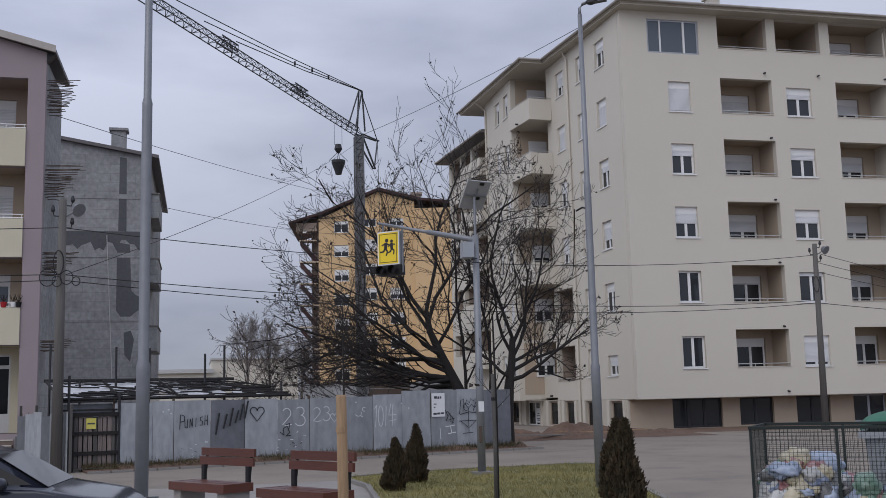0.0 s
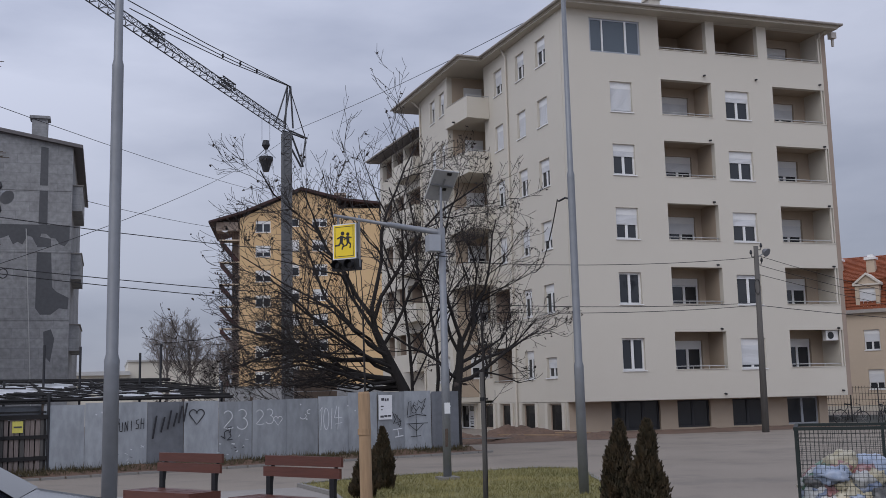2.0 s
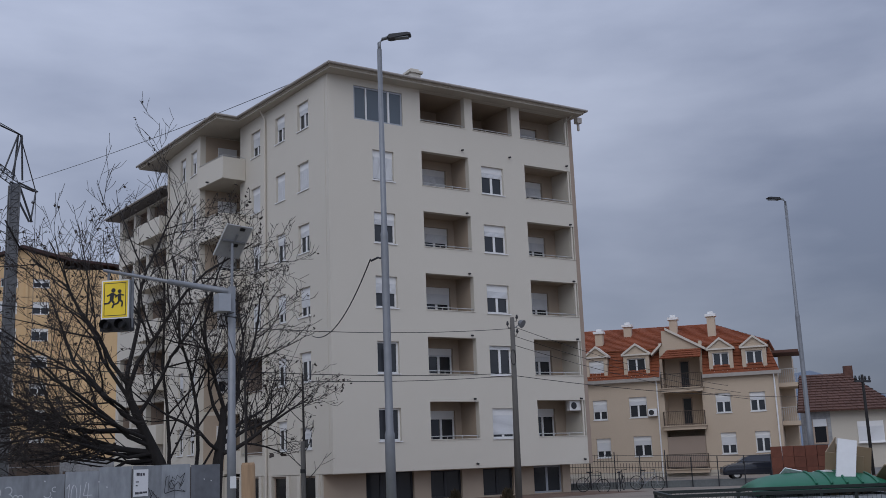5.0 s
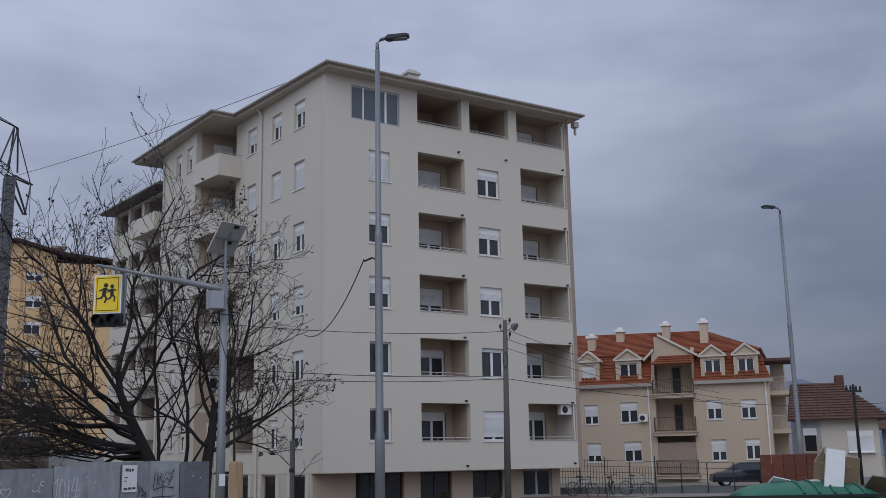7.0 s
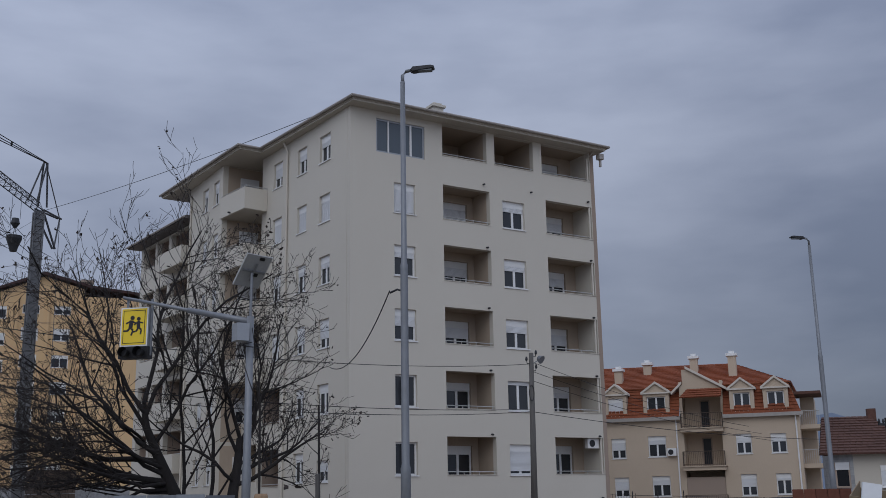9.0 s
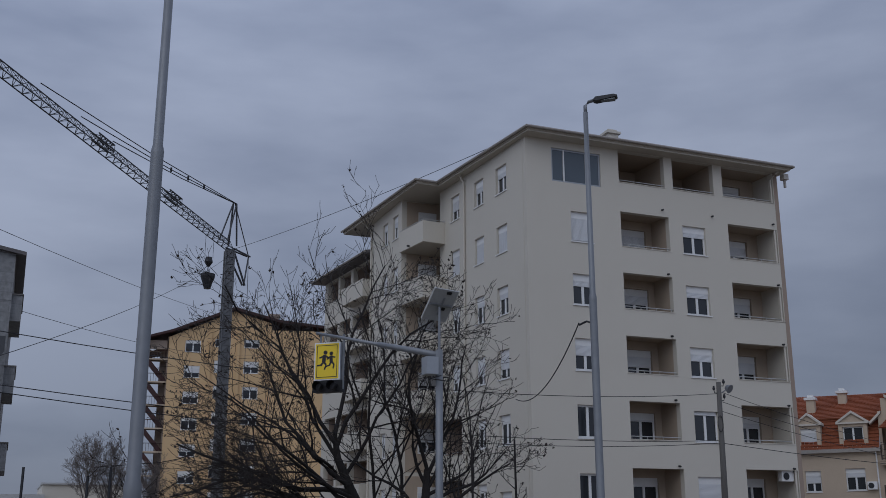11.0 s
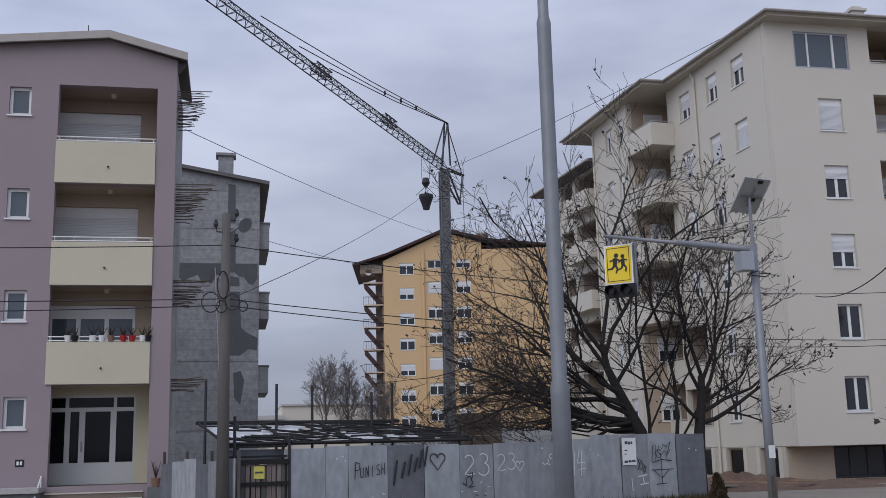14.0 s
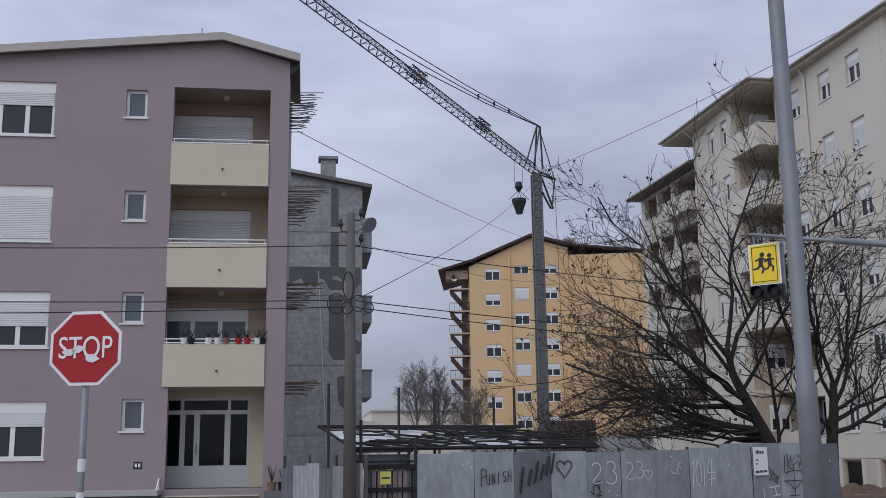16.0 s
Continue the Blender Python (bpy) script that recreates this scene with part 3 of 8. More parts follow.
WING_X, WING1, WING_Z = -2.1, 25.7, 17.85
wing = face_frame(WING_X, WING1, (0.075, -1))
WING_L = 8.9
holes = []
for k in range(5):
    z = 16.35 - STOREY * k
    holes += [(0.3, z, 2.2, z + 1.4), (2.55, z, 4.4, z + 1.4), (4.85, z, 8.4, z + 1.4)]
part("wing_wall", wall(bmesh.new(), wing, 0, Z_LOW, WING_L, WING_Z, 0.3, holes), CREAM, block)
for i, h in enumerate(holes):
    bm = boxes((h[0], 0.3, h[1] - 0.8, h[2], 1.4, h[1] - 0.7), (h[0] - 0.1, 1.4, h[1] - 0.8, h[2] + 0.1, 1.5, h[3] + 0.1),
               (h[0] - 0.1, 0.3, h[1] - 0.8, h[0], 1.4, h[3] + 0.1), (h[2], 0.3, h[1] - 0.8, h[2] + 0.1, 1.4, h[3] + 0.1), (h[0], 0.3, h[3] + 0.02, h[2], 1.4, h[3] + 0.1), m=wing)
    # brown instead of the facade's cream: the recess shade is put into the colour
    ob = part("loggia", bm, BROWN_RENDER, block, "recessed balcony with shade put into its brown inner walls")
    window(ob, wing @ Matrix.Translation((0, 1.28, 0)), h[0] + 0.25, h[1] - 0.5, h[0] + 1.35, h[3] - 0.2, 0.35, sill=False, inset=0.0)
    if i % 3 == 2:
        z = h[1]
        part("parapet", boxes((h[0], -0.8, z - 1.05, h[2], -0.68, z + 0.02), (h[0], -0.68, z - 1.05, h[0] + 0.12, -0.002, z + 0.02), (h[2] - 0.12, -0.68, z - 1.05, h[2], -0.002, z + 0.02), m=wing), CREAM, ob)
        part("slab", boxes((h[0] + 0.12, -0.68, z - 1.04, h[2] - 0.12, -0.002, z - 0.9), m=wing), SOFFIT, ob)
    part("rail", tube(bmesh.new(), [wing @ Vector((h[0], 0.1, h[1] + 0.1)), wing @ Vector((h[2], 0.1, h[1] + 0.1))], 0.02, 6), RAIL, ob)
part("wing_end", boxes((WING_X, WING1, Z_LOW, 12.0, WING1 + 0.3, WING_Z), (11.7, 18.4, Z_LOW, 12.0, WING1, WING_Z)), CREAM, block)
bm = bmesh.new()
ring = [[bm.verts.new((x, y, z)) for x, y in ((-2.95, 26.3), (-2.22, 16.82), (6.0, 16.82), (6.0, 26.3))] for z in (WING_Z + 0.02, WING_Z + 0.2)]
top = [bm.verts.new(p) for p in ((6.0, 16.82, 19.3), (6.0, 26.3, 19.3))]
bm.faces.new(ring[0])
for a, b in ((0, 1), (1, 2), (2, 3), (3, 0)):
    bm.faces.new((ring[0][a], ring[0][b], ring[1][b], ring[1][a]))
bm.faces.new((ring[1][0], ring[1][1], top[0], top[1]))
bm.faces.new((ring[1][1], ring[1][2], top[0]))
bm.faces.new((ring[1][3], ring[1][0], top[1]))
bm.faces.new((ring[1][2], ring[1][3], top[1], top[0]))
part("wing_roof", bm, ROOF_SHEET, block)
part("gutter", tube(bmesh.new(), [(-3.02, 26.3, WING_Z + 0.12), (-2.29, 16.82, WING_Z + 0.12)], 0.065, 8), FASCIA, block)

# ground floor: flush along the side, set back under the front
holes = []
for a, b in ((1.5, 2.95), (4.3, 5.8), (7.15, 8.5), (9.35, 10.8), (12.0, 14.2), (15.4, 16.95), (18.2, 19.3)):
    holes.append((su(b), 0.03 if b != 14.2 else -0.02, su(a), 1.33))
part("ground_side_wall", wall(bmesh.new(), side, -16.8, -0.05, su(1.002), Z_LOW - 0.02, 0.25, holes), SOFFIT, block)
for k, h in enumerate(holes):
    window(block, side, *h, 0.0, leaves=1 if k != 4 else 2, boxed=False, inset=0.12, frame_mat=BROWN_RENDER if k != 4 else WHITE, glass=GLASS_DARK, sill=False)
    for u in (h[0] - 0.28, h[2]):
        part("pier", boxes((u, -0.06, -0.04, u + 0.28, -0.002, Z_LOW - 0.03), m=side), CREAM, block)
poster = thing("poster", None, "white printed poster on the side entrance door", "poster")
part("sheet", boxes((su(13.0), 0.09, 0.15, su(12.2), 0.1, 0.95), m=side), PAPER, poster)
for z, w in ((0.62, 0.3), (0.5, 0.5), (0.34, 0.55), (0.26, 0.4)):
    part("text_bar", boxes((su(12.6) - w / 2, 0.084, z, su(12.6) + w / 2, 0.0885, z + 0.05), m=side), INK, poster)
gf = face_frame(0.02, 1.0, (1, 0))
holes = [(2.1, 0.02, 4.6, 1.36), (5.5, 0.08, 7.25, 1.33), (8.45, 0.08, 10.25, 1.33), (11.5, 0.04, 13.3, 1.36)]
part("ground_front_wall", wall(bmesh.new(), gf, 0, -0.05, 13.8, Z_LOW - 0.02, 0.25, holes), TAN, block)
for i, h in enumerate(holes):
    window(block, gf, *h, 0.0, leaves=2 if i else 3, boxed=False, inset=0.14, sill=False, frame_mat=DARK_STEEL if i < 3 else SIGN_GREY)
part("garage_back", boxes((0.27, 9.9, 0, 13.8, 10.1, 1.36), (13.55, 1.25, 0, 13.8, 10, 1.36)), TAN, block)

# hipped roof with wide eaves following the outline
eave = [(-0.2, -0.7), (14.8, -0.7), (14.8, 19.3), (-2.9, 19.3), (-2.22, 8.3), (-1.0, 8.35)]
bm = bmesh.new()
ring = []
for z, grow in ((Z_TOP - 0.06, 0.0), (Z_TOP + 0.02, 0.0), (Z_TOP + 0.02, 0.04), (Z_TOP + 0.12, 0.06)):
    ring.append([bm.verts.new((x + (grow if x > 5 else -grow), y + (grow if y > 12 else -grow), z)) for x, y in eave])
bm.faces.new(ring[0])
for a, b in zip(ring, ring[1:]):
    for i in range(6):
        bm.faces.new((a[i], a[(i + 1) % 6], b[(i + 1) % 6], b[i]))
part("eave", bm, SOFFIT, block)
bm = bmesh.new()
lo = [bm.verts.new((x * 1.002, y, Z_TOP + 0.11)) for x, y in [(-0.28, -0.8), (14.9, -0.8), (14.9, 19.4), (-2.99, 19.4), (-2.31, 8.2), (-1.08, 8.25)]]
lip = [bm.verts.new((v.co.x, v.co.y, Z_TOP + 0.18)) for v in lo]
r0, r1 = bm.verts.new((6.5, 6.5, 21.3)), bm.verts.new((6.5, 13.0, 21.3))
bm.faces.new(lo)
for i in range(6):
    bm.faces.new((lo[i], lo[(i + 1) % 6], lip[(i + 1) % 6], lip[i]))
for f in ((lip[0], lip[1], r0), (lip[1], lip[2], r1, r0), (lip[2], lip[3], r1), (lip[3], lip[4], r1), (lip[4], lip[5], r0, r1), (lip[5], lip[0], r0)):
    bm.faces.new(f)
part("roof", bm, ROOF_SHEET, block)
bm = bmesh.new()
for a, b in zip([(-3.04, 19.4), (-2.36, 8.16), (-1.13, 8.21), (-0.33, -0.86), (14.95, -0.86)], [(-2.36, 8.16), (-1.13, 8.21), (-0.33, -0.86), (14.95, -0.86), (14.95, 19.4)]):
    tube(bm, [(*a, Z_TOP + 0.12), (*b, Z_TOP + 0.12)], 0.065, 8)
part("gutter", bm, FASCIA, block)
bm = boxes((5.7, 1.9, 20.0, 6.3, 2.4, 21.25), (5.6, 1.8, 21.25, 6.4, 2.5, 21.37), (5.75, 1.95, 21.37, 6.25, 2.35, 21.5))
part("chimney", bm, CREAM, block)
part("roof_vent", boxes((4.4, 1.6, 20.0, 4.75, 1.95, 20.55), (4.28, 1.48, 20.55, 4.87, 2.07, 20.63)), FASCIA, block)
part("hopper", boxes((14.45, -0.62, 19.1, 14.75, -0.32, 19.4), (14.55, -0.52, 18.7, 14.65, -0.42, 19.1)), FASCIA, block)
ac = part("air_conditioner", boxes((13.4, 0.18, 4.02, 14.1, 0.45, 4.5)), WHITE, block, "white outdoor air conditioning unit")
part("fan_grille", tube(bmesh.new(), [(13.65, 0.175, 4.26), (13.65, 0.15, 4.26)], 0.17, 20), DARK_STEEL, ac)


# ---- the mauve house at the kerb ----
mauve = thing("apartment_house", None, "four-storey mauve rendered house with beige recessed balconies", "apartment house")
PX0, PX1, PY = -40.0, -24.05, -7.35
PXW = PX1 - 0.2
pf = face_frame(PX0 - 0.2, PY, (1, 0)) @ Matrix.Diagonal((1, 1, 1.012, 1))


def pu(x):
    return x - PX0


ROWS = [(12.62, 10.86), (9.58, 7.82), (6.53, 4.9)]
holes = []
for i, (t, b) in enumerate(ROWS):
    holes.append((pu(-27.5), b - 0.05, pu(-24.62), t))
holes.append((pu(-27.35), 0.85, pu(-24.62), 3.67))
SMALL = [(-28.9, 11.63, -28.28, 12.5), (-28.82, 8.5, -28.2, 9.4), (-28.75, 5.5, -28.13, 6.4), (-28.62, 2.46, -28.0, 3.36)]
LARGE = [(-33.3, 11.0, -30.95, 12.65), (-33.3, 7.85, -30.85, 9.5), (-33.3, 4.8, -30.75, 6.4), (-33.3, 1.72, -30.68, 3.3)]
for w in SMALL + LARGE:
    holes.append((pu(w[0]), w[1], pu(w[2]), w[3]))
for zz in (11.0, 7.9, 4.85, 1.75):
    holes.append((pu(-37.6), zz, pu(-35.4), zz + 1.6))
bm = bmesh.new()
wall(bm, pf, 0, 0.0, PX1 - PX0, 12.7, 0.3, holes)
prism(bm, [(0, 12.7), (PX1 - PX0, 12.7), (PX1 - PX0, 13.55), (13.93, 14.1), (0, 12.75)], 0.3, pf)
part("front_wall", bm, PURPLE, mauve)
part("end_wall", boxes((PXW - 0.3, PY + 0.3, 0, PXW, -3.2, 13.45)), CONCRETE_WALL, mauve, "unplastered side wall")
part("core", boxes((PX0 - 0.2, PY + 2.0, 0.05, PXW - 0.32, -3.2, 12.6)), PURPLE, mauve)
for i, w in enumerate(SMALL):
    ob = window(mauve, pf, pu(w[0]), w[1], pu(w[2]), w[3], 0, leaves=1, boxed=False, inset=0.12, glass=GLASS_BLUE)
for i, w in enumerate(LARGE):
    window(mauve, pf, pu(w[0]), w[1], pu(w[2]), w[3], (0.3, 1.0, 0.55, 0.3)[i], leaves=3, inset=0.08)
for i, zz in enumerate((11.0, 7.9, 4.85, 1.75)):
    window(mauve, pf, pu(-37.6), zz, pu(-35.4), zz + 1.6, (1.0, 0.4, 0.6, 0.2)[i], leaves=3, inset=0.08)
for i, (t, b) in enumerate(ROWS):
    x0, x1 = pu(-27.5), pu(-24.62)
    fl = b - 0.75
    bm = bmesh.new()
    wall(bm, pf @ Matrix.Translation((0, 1.5, 0)), x0 - 0.3, fl, x1, t + 0.1, 0.2, [(x0 - 0.25, fl + (0.55 if i == 2 else 0.1), x1 - 0.6, t - 0.36)])
    for r in ((x0 - 0.42, 0.3, fl, x0 - 0.3, 1.5, t + 0.1), (x1, 0.3, fl, x1 + 0.12, 1.5, t + 0.1), (x0 - 0.42, 0.3, fl - 0.1, x1 + 0.12, 1.7, fl), (x0 - 0.42, 0.3, t + 0.02, x1 + 0.12, 1.7, t + 0.14)):
        box(bm, *r, m=pf)
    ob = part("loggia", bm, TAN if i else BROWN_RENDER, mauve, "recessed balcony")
    window(ob, pf @ Matrix.Translation((0, 1.5, 0)), x0 - 0.25, fl + (0.55 if i == 2 else 0.1), x1 - 0.6, t - 0.36, (0.55, 0.85, 0.0)[i], leaves=3, sill=False, glass=GLASS_BLUE if i == 2 else GLASS)
    zb = ROWS[i + 1][0] + 0.02 if i < 2 else 3.69
    part("parapet", boxes((x0 - 0.02, -0.06, zb, x1 - 0.02, 0.1, b), m=pf), BEIGE, ob, "beige rendered parapet")
    bm = bmesh.new()
    for k, hh in enumerate((0.04, 0.15)):
        tube(bm, [pf @ Vector((x0, 0.0, b + hh)), pf @ Vector((x1 - 0.02, 0.0, b + hh))], 0.018, 6)
    for k in range(6):
        xx = x0 + 0.06 + k * (x1 - x0 - 0.14) / 5
        tube(bm, [pf @ Vector((xx, 0.0, b - 0.02)), pf @ Vector((xx, 0.0, b + 0.15))], 0.012, 5)
    part("rail", bm, WHITE, ob)
    part("spout", tube(bmesh.new(), [pf @ Vector((x0 + 1.5, 0, fl + 0.0)), pf @ Vector((x0 + 1.5, -0.13, fl - 0.02))], 0.03, 6), DARK_STEEL, ob)
    part("ceiling_lamp", tube(bmesh.new(), [pf @ Vector((x0 + 1.5, 0.8, t + 0.02)), pf @ Vector((x0 + 1.5, 0.8, t - 0.1))], [0.1, 0.07], 10), BEIGE, ob)
# entrance porch
x0, x1 = pu(-27.35), pu(-24.62)
bm = boxes((x0 - 0.4, 0.3, 0, x0 - 0.3, 1.6, 3.68), (x1, 0.3, 0, x1 + 0.1, 1.6, 3.68), (x0 - 0.4, 0.3, 3.68, x1 + 0.1, 1.6, 3.76), (x0 - 0.3, 1.5, 3.45, x1, 1.6, 3.68), (x1 - 0.5, 1.5, 0.85, x1, 1.6, 3.45), m=pf)
part("porch", bm, BEIGE, mauve, "entrance recess")
pd = pf @ Matrix.Translation((0, 1.5, 0))
x0 -= 0.25
dx1 = x1 - 0.5
LIGHTS = [(0.05, 0.45), (0.6, 0.86), (1.03, 1.76), (1.93, dx1 - x0 - 0.05)]
FANS = [(0.05, 0.45), (0.55, 1.84), (1.93, dx1 - x0 - 0.05)]
door_holes = [(x0 + a, 1.48, x0 + b, 2.97) for a, b in LIGHTS] + [(x0 + a, 3.09, x0 + b, 3.38) for a, b in FANS]
door = part("entrance_door", wall(bmesh.new(), pd, x0, 0.85, dx1, 3.45, 0.1, door_holes), RAIL, mauve, "pale grey glazed entrance door with side lights")
for a, b in LIGHTS:
    part("pane", boxes((x0 + a, 0.04, 1.48, x0 + b, 0.06, 2.97), m=pd), GLASS_DARK, door)
for a, b in FANS:
    part("pane", boxes((x0 + a, 0.04, 3.09, x0 + b, 0.06, 3.38), m=pd), GLASS_DARK, door)
part("door_handle", boxes((x0 + 0.93, -0.06, 1.8, x0 + 0.96, -0.01, 2.1), m=pd), STEEL, door)
x0 += 0.25
for k in range(5):
    st = part("step", boxes((x0 - 0.05, 0.25 - k * 0.28, 0, x1 - 0.1, 1.5 if k == 0 else 0.25 - (k - 1) * 0.28, 0.84 - k * 0.168), m=pf), STEP_STONE, mauve)
    part("nosing", boxes((x0 - 0.05, 0.225 - k * 0.28, 0.81 - k * 0.168, x1 - 0.1, 0.248 - k * 0.28, 0.846 - k * 0.168), m=pf), CREAM, st, "pale worn nosing")
part("plinth", boxes((pu(-39.9), -0.9, 0, pu(-27.45), -0.02, 0.72), m=pf), PLINTH, mauve, "grey plinth wall")
part("plinth_coping", boxes((pu(-39.9), -1.0, 0.72, pu(-27.4), -0.02, 0.86), m=pf), LIGHT_STONE, mauve)
bm = bmesh.new()
for dx in (0, 0.9):
    tube(bm, [pf @ Vector((x0 - 0.15 + dx * 0.0, -0.05 - dx, 0.5 - dx * 0.5)), pf @ Vector((x0 - 0.15, -0.05 - dx, 1.15 - dx * 0.6))], 0.02, 6)
tube(bm, [pf @ Vector((x0 - 0.15, -0.02, 1.15)), pf @ Vector((x0 - 0.15, -1.5, 0.25))], 0.025, 6)
part("handrail", bm, WHITE, mauve)
plate = part("number_plate", boxes((pu(-28.22), -0.012, 1.42, pu(-27.98), -0.002, 1.62), m=pf), CAR_DARK, mauve)
for k in range(2):
    part("plain_bar", boxes((pu(-28.18 + k * 0.09), -0.016, 1.47, pu(-28.12 + k * 0.09), -0.0125, 1.57), m=pf), WHITE, plate)
# roof with a shallow gable
bm = bmesh.new()
prism(bm, [(-0.4, 12.68), (13.93, 14.1), (PX1 - PX0 + 0.3, 13.52), (PX1 - PX0 + 0.3, 13.66), (13.93, 14.26), (-0.4, 12.84)], 4.1, pf @ Matrix.Translation((0, -0.2, 0)))
part("roof", bm, ROOF_SHEET, mauve)
bm = bmesh.new()
pts = [(-0.42, -0.26, 12.76), (13.93, -0.26, 14.2), (PX1 - PX0 + 0.32, -0.26, 13.6)]
for a, b in zip(pts, pts[1:]):
    d = Vector(b) - Vector(a)
    v = []
    for p in (a, b):
        for dy, dz in ((-0.05, -0.13), (0.03, -0.13), (0.03, 0.11), (-0.05, 0.11)):
            v.append(bm.verts.new(pf @ (Vector(p) + Vector((0, dy, dz)))))
    for f in ((0, 1, 2, 3), (4, 5, 6, 7), (0, 1, 5, 4), (1, 2, 6, 5), (2, 3, 7, 6), (3, 0, 4, 7)):
        bm.faces.new([v[i] for i in f])
part("verge", bm, FASCIA, mauve, "pale sheet verge")
bm = bmesh.new()
prism(bm, [(0, 13.2), (0.26, 13.5), (0, 13.5)], 0.35, pf @ Matrix.Translation((PX1 - PX0, 0.0, 0)))
part("eave_bracket", bm, DARK_STEEL, mauve)
part("aerial", tube(bmesh.new(), [pf @ Vector((13.2, 0.5, 14.1)), pf @ Vector((13.2, 0.5, 14.75))], 0.015, 5), DARK_STEEL, mauve)
# bundles of bars sticking out of the unfinished side
rng = random.Random(5)
for zt, n, ln in ((12.85, 11, 1.05), (9.85, 11, 1.15), (6.85, 8, 1.1), (3.9, 4, 1.15)):
    for k in range(n):
        for q in range(3):
            z = zt - k * 0.105 + rng.uniform(-0.03, 0.03)
            L = ln * (1.0 - 0.62 * k / n) * rng.uniform(0.75, 1.1)
            yy = PY + 0.4 + q * 0.35 + rng.uniform(-0.1, 0.1)
            bm = tube(bmesh.new(), [(PXW - 0.05, yy, z), (PXW + L * 0.5, yy, z + rng.uniform(-0.02, 0.03)), (PXW + L, yy, z + rng.uniform(-0.03, 0.07))], 0.014, 5)
            part("reinforcing_bar", bm, RUST, mauve)
# flower pots on the lowest balcony
for k, (dx, hue) in enumerate(((0.55, 0), (0.75, 1), (1.25, 0), (1.5, 0), (1.75, 2), (2.1, 3), (2.35, 3), (2.65, 0), (2.8, 1))):
    pot = thing("flower_pot", pf @ Matrix.Translation((pu(-27.5) + dx, -0.02, 4.9)), "small balcony flower pot with a dried plant, on a rail", "flower pot", "balcony flower pots")
    bm = bmesh.new()
    tube(bm, [(0, 0, 0), (0, 0, 0.18)], [0.07, 0.105], 10)
    part("pot", bm, (WHITE, BLACK_IRON, RED_TILE_STEP, SIGN_RED)[hue], pot)
    bm = bmesh.new()
    for q in range(22):
        a, h = rng.uniform(0, 6.3), rng.uniform(0.08, 0.28)
        tube(bm, [(0, 0, 0.14), (math.cos(a) * h * 0.6, math.sin(a) * h * 0.6, 0.17 + h)], [0.01, 0.005], 4)
    part("plant", bm, THUJA if k % 2 else TWIG, pot)

# a stone ledge with pots beside the entrance steps
ledge = thing("stone_ledge", pf @ Matrix.Translation((pu(-24.55), 0, 0)), "grey rendered ledge beside the entrance steps", "ledge")
part("block", boxes((0, -0.75, 0, 0.75, -0.02, 0.78)), PLINTH, ledge)
for k, (dx, dy) in enumerate(((0.2, -0.4), (0.5, -0.3))):
    pot = thing("flower_pot", pf @ Matrix.Translation((pu(-24.55) + dx, dy, 0.78)), "dark plant pot with a leggy plant on a ledge", "flower pot", "entrance flower pots")
    part("pot", tube(bmesh.new(), [(0, 0, 0), (0, 0, 0.24)], [0.1, 0.14], 12), BLACK_IRON if k else RED_TILE_STEP, pot)
    bm = bmesh.new()
    for q in range(30):
        a, h = rng.uniform(0, 6.3), rng.uniform(0.1, 0.5)
        tube(bm, [(0, 0, 0.2), (math.cos(a) * h * 0.3, math.sin(a) * h * 0.3, 0.24 + h)], [0.012, 0.006], 4)
    part("plant", bm, THUJA, pot)

# ---- the grey unplastered block ----
grey = thing("apartment_building", None, "grey unpainted block with a blank patched wall", "apartment building")
GX0, GX1, GY = -34.0, -21.38, 5.0
gm = face_frame(GX0, GY, (1, 0))
GL = GX1 - GX0


def gtop(x):
    return 13.08 + (GX1 - x) * 0.175


bm = bmesh.new()
prism(bm, [(0, 0), (GL, 0), (GL, 13.03), (0, 13.03 + GL * 0.175)], 14.0, gm)
part("wall", bm, CONCRETE_WALL, grey)
rng = random.Random(11)


def patch(pts, y=-0.006, name="cement_patch"):
    bm = bmesh.new()
    bm.faces.new([bm.verts.new(gm @ Vector((x - GX0, y, z))) for x, z in pts])
    part(name, bm, DARK_PATCH, grey, "damp dark cement patch")


def ragged(x0, x1, z0, z1, n, amp):
    up = [(x0 + (x1 - x0) * i / n, z1) for i in range(n + 1)]
    low = [(x0 + (x1 - x0) * i / n, z0 + rng.uniform(-amp, amp)) for i in range(n + 1)]
    return low + up[::-1]


patch(ragged(-25.6, -21.45, 8.85, 9.5, 22, 0.28))
patch([(-22.72, 9.52), (-22.36, 9.5), (-22.4, 12.9), (-22.7, 12.95)], -0.008)
patch([(-22.75, 5.9), (-22.4, 5.4), (-21.8, 5.9), (-21.45, 5.85), (-21.42, 6.35), (-21.9, 6.6), (-22.1, 6.8), (-22.2, 8.9), (-22.75, 9.0)], -0.007)
patch([(-22.35, 3.9), (-22.1, 3.6), (-21.95, 4.6), (-22.1, 5.0), (-22.4, 4.9)], -0.008)
for z in (2.6, 5.4, 8.3, 11.0):
    part("floor_band", boxes((GL - 6.0, -0.02, z, GL, 0.0, z + 0.22), m=gm), CONCRETE_WALL, grey)
bm = bmesh.new()
prism(bm, [(-0.3, gtop(GX0) - 0.02), (GL + 0.4, 12.9), (GL + 0.4, 13.05), (-0.3, gtop(GX0) + 0.14)], 14.6, gm @ Matrix.Translation((0, -0.25, 0)))
part("roof", bm, ROOF_SHEET, grey)
bm = boxes((-23.15, 5.6, 12.9, -22.5, 6.2, 14.35), (-23.25, 5.5, 14.35, -22.4, 6.3, 14.47))
part("chimney", bm, CONCRETE_WALL, grey)
